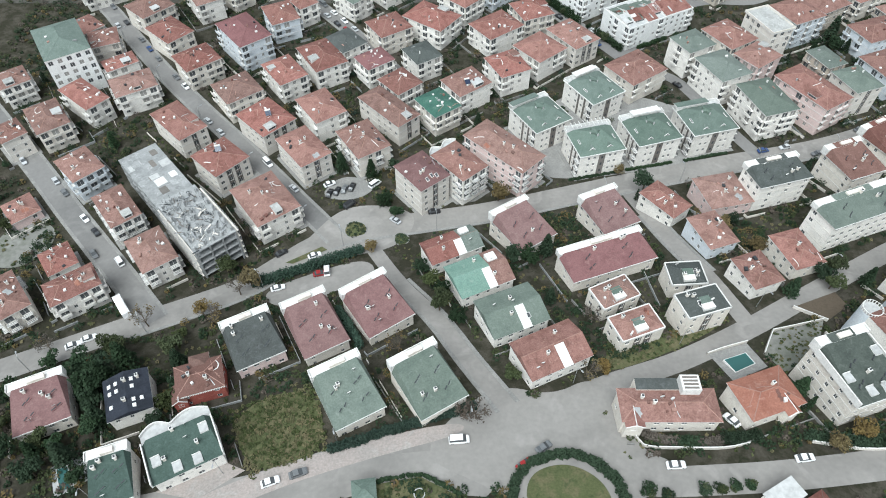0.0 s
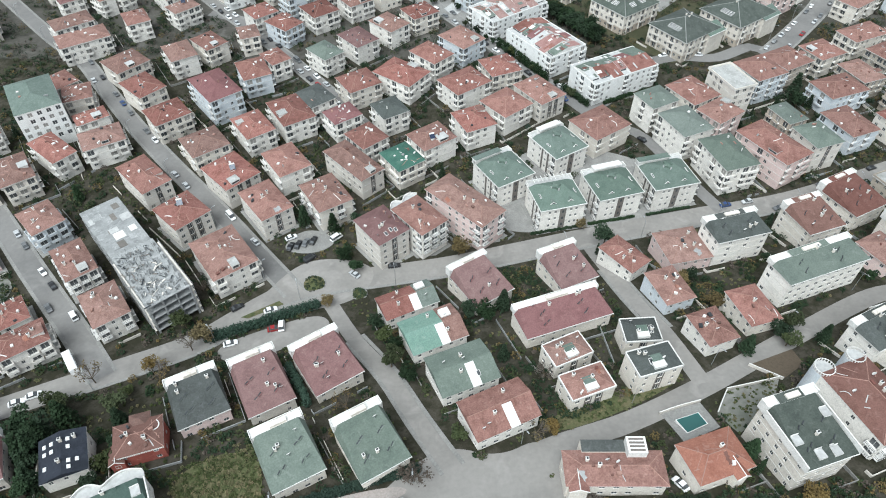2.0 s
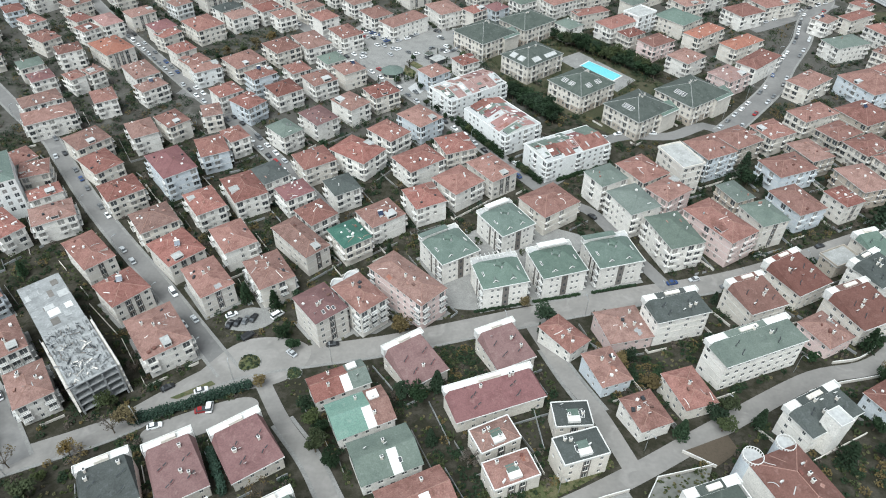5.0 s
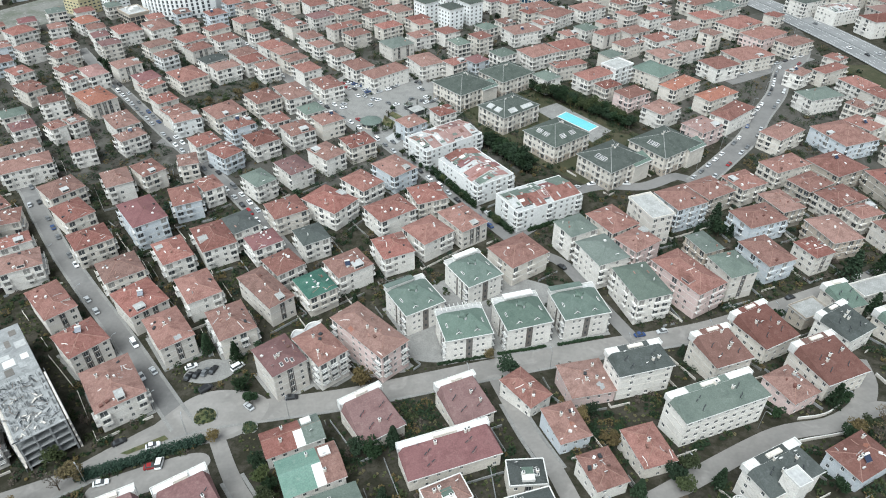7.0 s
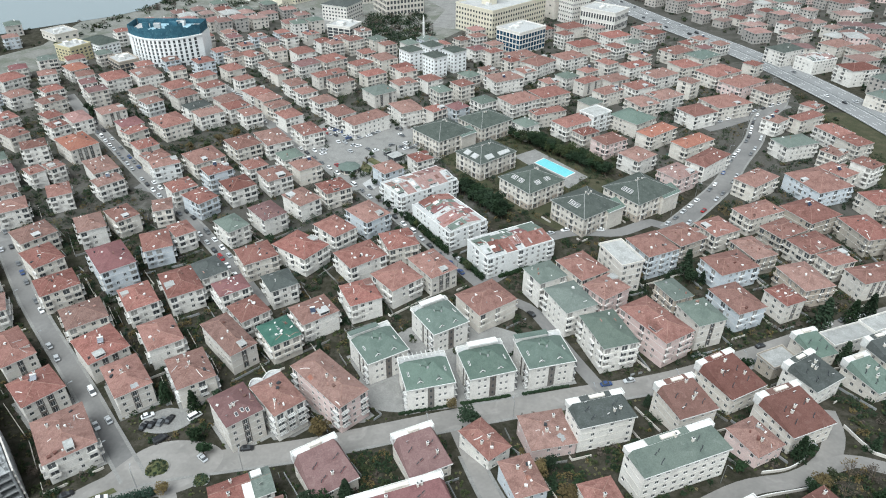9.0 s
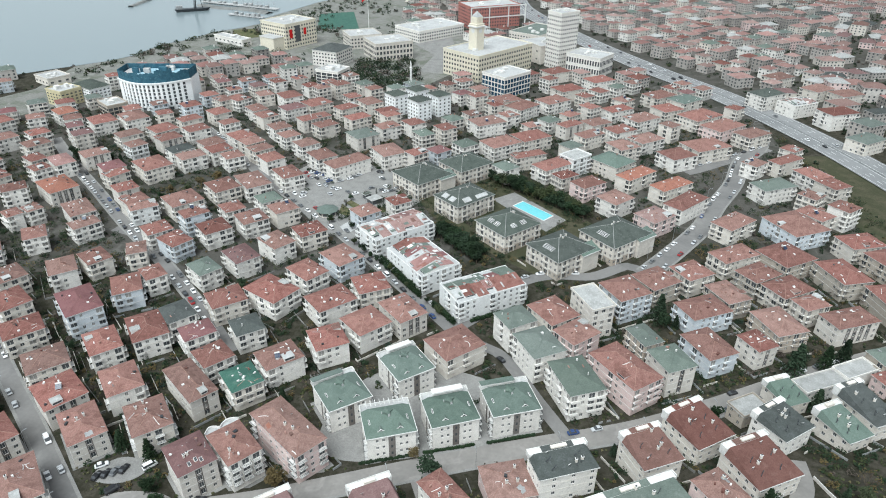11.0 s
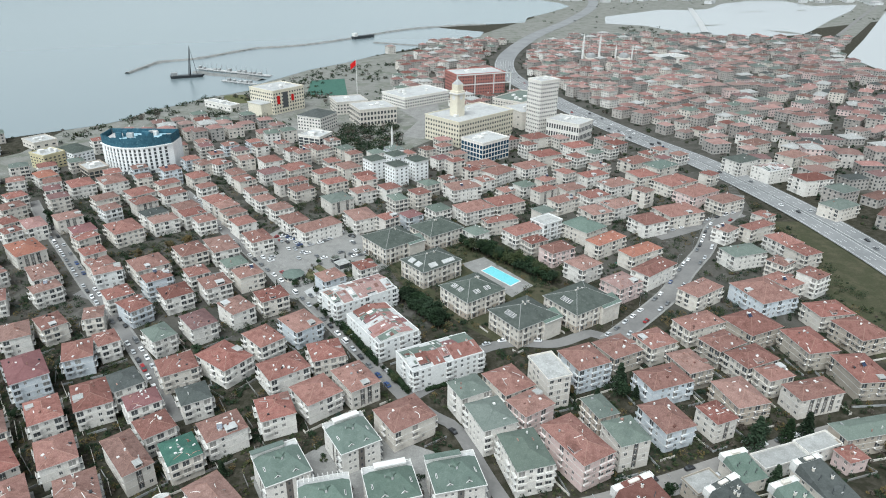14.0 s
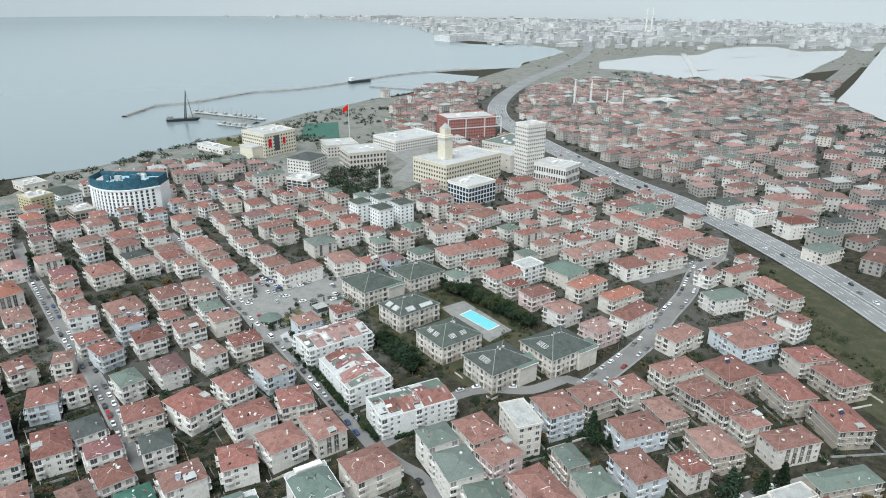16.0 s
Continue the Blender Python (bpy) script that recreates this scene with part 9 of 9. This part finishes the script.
# ---- white stair tower, curved terrace and the villa's roof boxes ----
def stair_tower(x, y, rot, w, d, high):
    e = tagged(new("stair_tower"), "plain white stair tower with a small window", "tower")
    e.matrix_basis = pose(x, y, height(x, y), 0, 0, rot)
    s = Shape(); s.box(-w / 2, w / 2, -d / 2, d / 2, -4, high, WALL["w"], M_LROOF); s.ob("wall", e)
    s = Shape()
    for q in ((-w / 2, w / 2, -d / 2, -d / 2 + 0.2), (-w / 2, w / 2, d / 2 - 0.2, d / 2), (-w / 2, -w / 2 + 0.2, -d / 2 + 0.2, d / 2 - 0.2), (w / 2 - 0.2, w / 2, -d / 2 + 0.2, d / 2 - 0.2)):
        s.box(*q, high, high + 0.5, M_WHITE)
    s.ob("parapet", e)
    place("window", window_mesh(1.0, 1.35), e, pose(-w / 2 - 0.03, 0, high - 2.2, 0, 0, -90))


stair_tower(133.5, 105, 25, 4.6, 5.0, 13.0)


def round_terrace(x, y, r, z0, z1):
    e = tagged(new("round_terrace"), "round white terrace with a curved baluster rail", "terrace")
    e.matrix_basis = pose(x, y, 0)
    drum, rail = Shape(), Shape()
    n = 22
    for j in range(n):
        a, b = 6.2832 * j / n, 6.2832 * (j + 1) / n
        A, B = Vector((math.cos(a), math.sin(a), 0)) * r, Vector((math.cos(b), math.sin(b), 0)) * r
        lo, hi = Vector((0, 0, z0)), Vector((0, 0, z1))
        drum.face((A + lo, B + lo, B + hi, A + hi), WALL["b"])
        drum.face((A + hi, B + hi, hi), M_LROOF)
        up = Vector((0, 0, 0.95))
        rail.face((A + hi + up * 0.8, B + hi + up * 0.8, B + hi + up, A + hi + up), M_WHITE)
        rail.face((A + hi + up, B + hi + up, B * 0.94 + hi + up, A * 0.94 + hi + up), M_WHITE)
        rail.box(-0.09, 0.09, -0.09, 0.09, 0, 0.8, M_WHITE, m=Matrix.Translation(A * 0.97 + hi))
    drum.ob("drum", e)
    rail.ob("balustrade", e)


round_terrace(107.6, 93.6, 2.5, 12, 29.0)
round_terrace(116.8, 97.2, 2.3, 12, 29.0)


def near_house(x, y):
    return min((o for o in scene.objects if o.get("category") == "house"), key=lambda o: (o.location.x - x) ** 2 + (o.location.y - y) ** 2)


def bay(e, cx, w, deep, top, front, roof_mat, wall_mat, rise):
    """A projecting bay with a little gabled roof and pale ridge caps."""
    s = Shape()
    s.box(cx - w / 2 + 0.3, cx + w / 2 - 0.3, front - deep, front + 0.2, -4, top, wall_mat)
    s.ob("bay", e)
    r = Shape()
    y0, y1 = front - deep - 0.4, front + 3.2
    a, b = Vector((cx, y0, top + 0.2 + rise)), Vector((cx, y1, top + 0.2 + rise))
    l0, l1 = Vector((cx - w / 2, y0, top + 0.2)), Vector((cx - w / 2, y1, top + 0.2))
    q0, q1 = Vector((cx + w / 2, y0, top + 0.2)), Vector((cx + w / 2, y1, top + 0.2))
    r.face((l0, a, b, l1), roof_mat); r.face((q0, q1, b, a), roof_mat); r.face((l0, q0, a), wall_mat)
    r.ob("bay_roof", e)
    cap_shape([(l0, a), (q0, a), (a, b)], M_WHITE).ob("ridge_cap", e)
    place("window", window_mesh(1.3, 1.35), e, pose(cx, front - deep - 0.03, top - 2.1))


villa = near_house(75.4, 71.9)
bay(villa, 3.0, 3.6, 1.4, 6.3, -5.0, ROOF["o"], WALL["c"], 1.5)
villa = near_house(52.2, 69.1)
bay(villa, -8.6, 4.6, 1.3, 6.3, -3.9, ROOF["r"], WALL["c"], 1.2)
s = Shape()
s.box(3.0, 7.4, 2.2, 6.2, 5.0, 9.6, M_WHITE)
for k in range(4):
    s.box(3.5, 6.9, 2.6 + 0.9 * k, 3.1 + 0.9 * k, 9.6, 9.66, M_STRIP)
s.ob("roof_box", villa)
s = Shape(); s.box(-7.0, 3.0, 3.6, 6.6, -4, 7.2, WALL["c"], ROOF["d"]); s.ob("rear_wing", villa)


villa = near_house(-61.6, 81.0)
bay(villa, -5.4, 3.8, 1.6, 5.2, -3.6, ROOF["n"], WALL["n"], 1.3)
s = Shape()
for k in range(30):
    s.box(-5.9 + 0.4 * k, -5.7 + 0.4 * k, -4.75, -4.6, 6.05, 6.35, M_WHITE)
s.ob("eave_trim", villa)
s = Shape()
s.box(-1.8, 2.6, 3.0, 6.2, -4, 6.3, WALL["n"])
s.ob("rear_wing", villa)
s = Shape()
hip_roof(s, 5.2, 5.0, 6.5, 1.5, ROOF["n"], 0.22)
s.ob("wing_roof", villa, pose(0.4, 4.2, 0))
for pts in ([(83.1, 87.6), (85.5, 91.4), (88, 95.1)], [(88, 95.4), (95, 97), (103, 98.9)], [(97, 104), (100.5, 101.2), (104, 98.5)], [(68.6, 88), (74, 90), (80.2, 91.8)], [(44.5, 66), (46, 61.5), (54, 60.6), (64, 60.4), (70, 61.5)], [(84, 61.6), (96, 59.4), (110, 60.2)], [(153, 137.5), (162, 139.2), (171, 145.5), (178.5, 155)], [(188, 158), (189.2, 148), (192, 143), (212, 133)], [(140, 125), (150, 128.2), (162, 130.6), (172, 133.5)]):
    s = Shape()
    path = smooth(pts, 1.6)
    for p, q in zip(path, path[1:]):
        t = (q - p).normalized()
        u = Vector((-t.y, t.x, 0)) * 0.12
        lo, hi = Vector((0, 0, -0.5)), Vector((0, 0, 1.1))
        c = [on_ground(p) - u, on_ground(q) - u, on_ground(q) + u, on_ground(p) + u]
        s.face([v + hi for v in c], M_WHITE)
        for i in (0, 2):
            s.face((c[i] + lo, c[i + 1] + lo, c[i + 1] + hi, c[i] + hi), WALL["y"])
    tagged(s.ob("garden_wall"), "pale rendered boundary wall along the road", "wall")


# ---- curved roof terrace, driveway and garden pool of the villas on the slope ----
def curved_terrace(e, w, d, z):
    """A white terrace with two rounded bays behind a roof."""
    rail, deck = Shape(), Shape()
    n = 28
    pts = []
    for i in range(n + 1):
        u = i / n
        hump = 1.9 * math.sin(math.pi * min(1.0, u / 0.44)) if u < 0.44 else 1.7 * math.sin(math.pi * (u - 0.44) / 0.56)
        pts.append(Vector((-w / 2 + w * u, d / 2 + 0.25 + abs(hump), 0)))
    for a, b in zip(pts, pts[1:]):
        lo, hi = Vector((0, 0, z - 0.9)), Vector((0, 0, z + 0.85))
        inn = Vector((0, -0.28, 0))
        rail.face((b + lo, a + lo, a + hi, b + hi), M_WHITE)
        rail.face((a + hi, a + hi + inn, b + hi + inn, b + hi), M_WHITE)
        rail.face((a + lo + inn, b + lo + inn, b + hi + inn, a + hi + inn), M_WHITE)
        f0, f1 = Vector((a.x, d / 2 - 2.2, z + 0.06)), Vector((b.x, d / 2 - 2.2, z + 0.06))
        deck.face((f0, f1, Vector((b.x, b.y, z + 0.06)), Vector((a.x, a.y, z + 0.06))), M_LROOF)
        deck.face((Vector((a.x, a.y, z - 0.5)), Vector((b.x, b.y, z - 0.5)), f1 - Vector((0, 0, 0.5)), f0 - Vector((0, 0, 0.5))), M_WHITE)
    rail.ob("parapet", e)
    deck.ob("roof_terrace", e)


curved_terrace(near_house(-59.6, 60.9), 16.0, 12.6, 6.6)
curved_terrace(near_house(5.5, 165.4), 11.7, 16.8, 12.3)
patch("pavement_drive", [(-65, 52.2), (-50.8, 59.4), (-45.6, 57.2), (-55, 50.2)], M_PINK, 0.1, "reddish brick drive before the green-roofed villa", "pavement", crisp=True)
patch("pavement_garden_deck", [(-92.4, 58.8), (-85.8, 62.6), (-80.8, 56.2), (-87.7, 51.1)], M_LROOF, 0.14, "pale stone deck round a garden pool", "pavement", crisp=True)
pool([(-89.8, 57.7), (-87.6, 58.7), (-84.6, 53.2), (-86.9, 52.1)], height(-87, 55) + 0.45, "narrow dark garden pool in a pale deck", M_DEEP)
patch("ground_little_park", [(-14.9, 53.1), (-5.1, 54.8), (3, 50.2), (-2, 44), (-15, 44)], M_GRASS, 0.16, "green lawn of the little park", "grass", crisp=True)
hedge([(-14.4, 53.7), (-9.6, 54.6), (-4.8, 55.1), (-0.6, 52.9), (3.6, 50.3)], 1.0, 0.5, "low clipped hedge round the little park")


def ring_bed(x, y, r):
    e = tagged(new("flower_ring"), "round pale stone ring on the lawn", "flower bed")
    e.matrix_basis = pose(x, y, height(x, y) + 0.16)
    s = Shape()
    for j in range(20):
        a, b = 6.2832 * j / 20, 6.2832 * (j + 1) / 20
        P = [Vector((math.cos(q) * k, math.sin(q) * k, z)) for q in (a, b) for k, z in ((r, -0.4), (r, 0.25), (r - 0.25, 0.25))]
        s.face((P[0], P[3], P[4], P[1]), M_LROOF)
        s.face((P[1], P[4], P[5], P[2]), M_LROOF)
    s.ob("kerb", e)


ring_bed(-5.2, 50.6, 1.3)


def gate_lodge(x, y, rot, w, d, roof, label):
    e = tagged(new("lodge"), label, "lodge")
    e.matrix_basis = pose(x, y, height(x, y), 0, 0, rot)
    s = Shape(); s.box(-w / 2 + 0.3, w / 2 - 0.3, -d / 2 + 0.3, d / 2 - 0.3, -2, 2.9, WALL["w"]); s.ob("wall", e)
    s = Shape(); lines = hip_roof(s, w, d, 3.1, 1.0, roof, 0.2); s.ob("roof", e)
    cap_shape(lines, roof).ob("ridge_cap", e)
    place("window", window_mesh(1.0, 1.3), e, pose(0, -d / 2 + 0.26, 1.0))


gate_lodge(-17.2, 50.6, 8, 5.4, 5.0, ROOF["g"], "small white park lodge with a green hip roof")
gate_lodge(78.6, 45.2, 28, 5.4, 6.0, ROOF["n"], "small white garage with a rust-brown roof")
low = tagged(new("garage"), "low white garage with a flat pale roof", "garage")
low.matrix_basis = pose(71.8, 48.2, height(71.8, 48.2), 0, 0, 28)
s = Shape(); s.box(-3.8, 3.8, -2.0, 2.0, -2, 3.0, WALL["w"]); s.ob("wall", low)
s = Shape(); s.box(-4.1, 4.1, -2.3, 2.3, 3.0, 3.25, M_WHITE, M_LROOF); s.ob("roof", low)
for x, y, q in ((44.6, 50.6, 1.6), (48.4, 49.7, 1.2), (56.5, 50.2, 1.3), (60, 50.6, 1.4), (63.5, 51.2, 1.3), (67, 51.6, 1.2)):
    s, r = Shape(), random.Random(int(x * 10))
    for k in range(6):
        leaves(s, r, (r.gauss(0, q * 0.35), r.gauss(0, q * 0.35), q * r.uniform(0.4, 0.9)), q * 0.75, 90, 0.2, r.choice((M_LEAF, M_LEAF, M_LEAF2)))
    bush = tagged(s.ob("bush", None, pose(x, y, height(x, y))), "rounded dark green bush beside the road", "shrub", "roadside bushes")
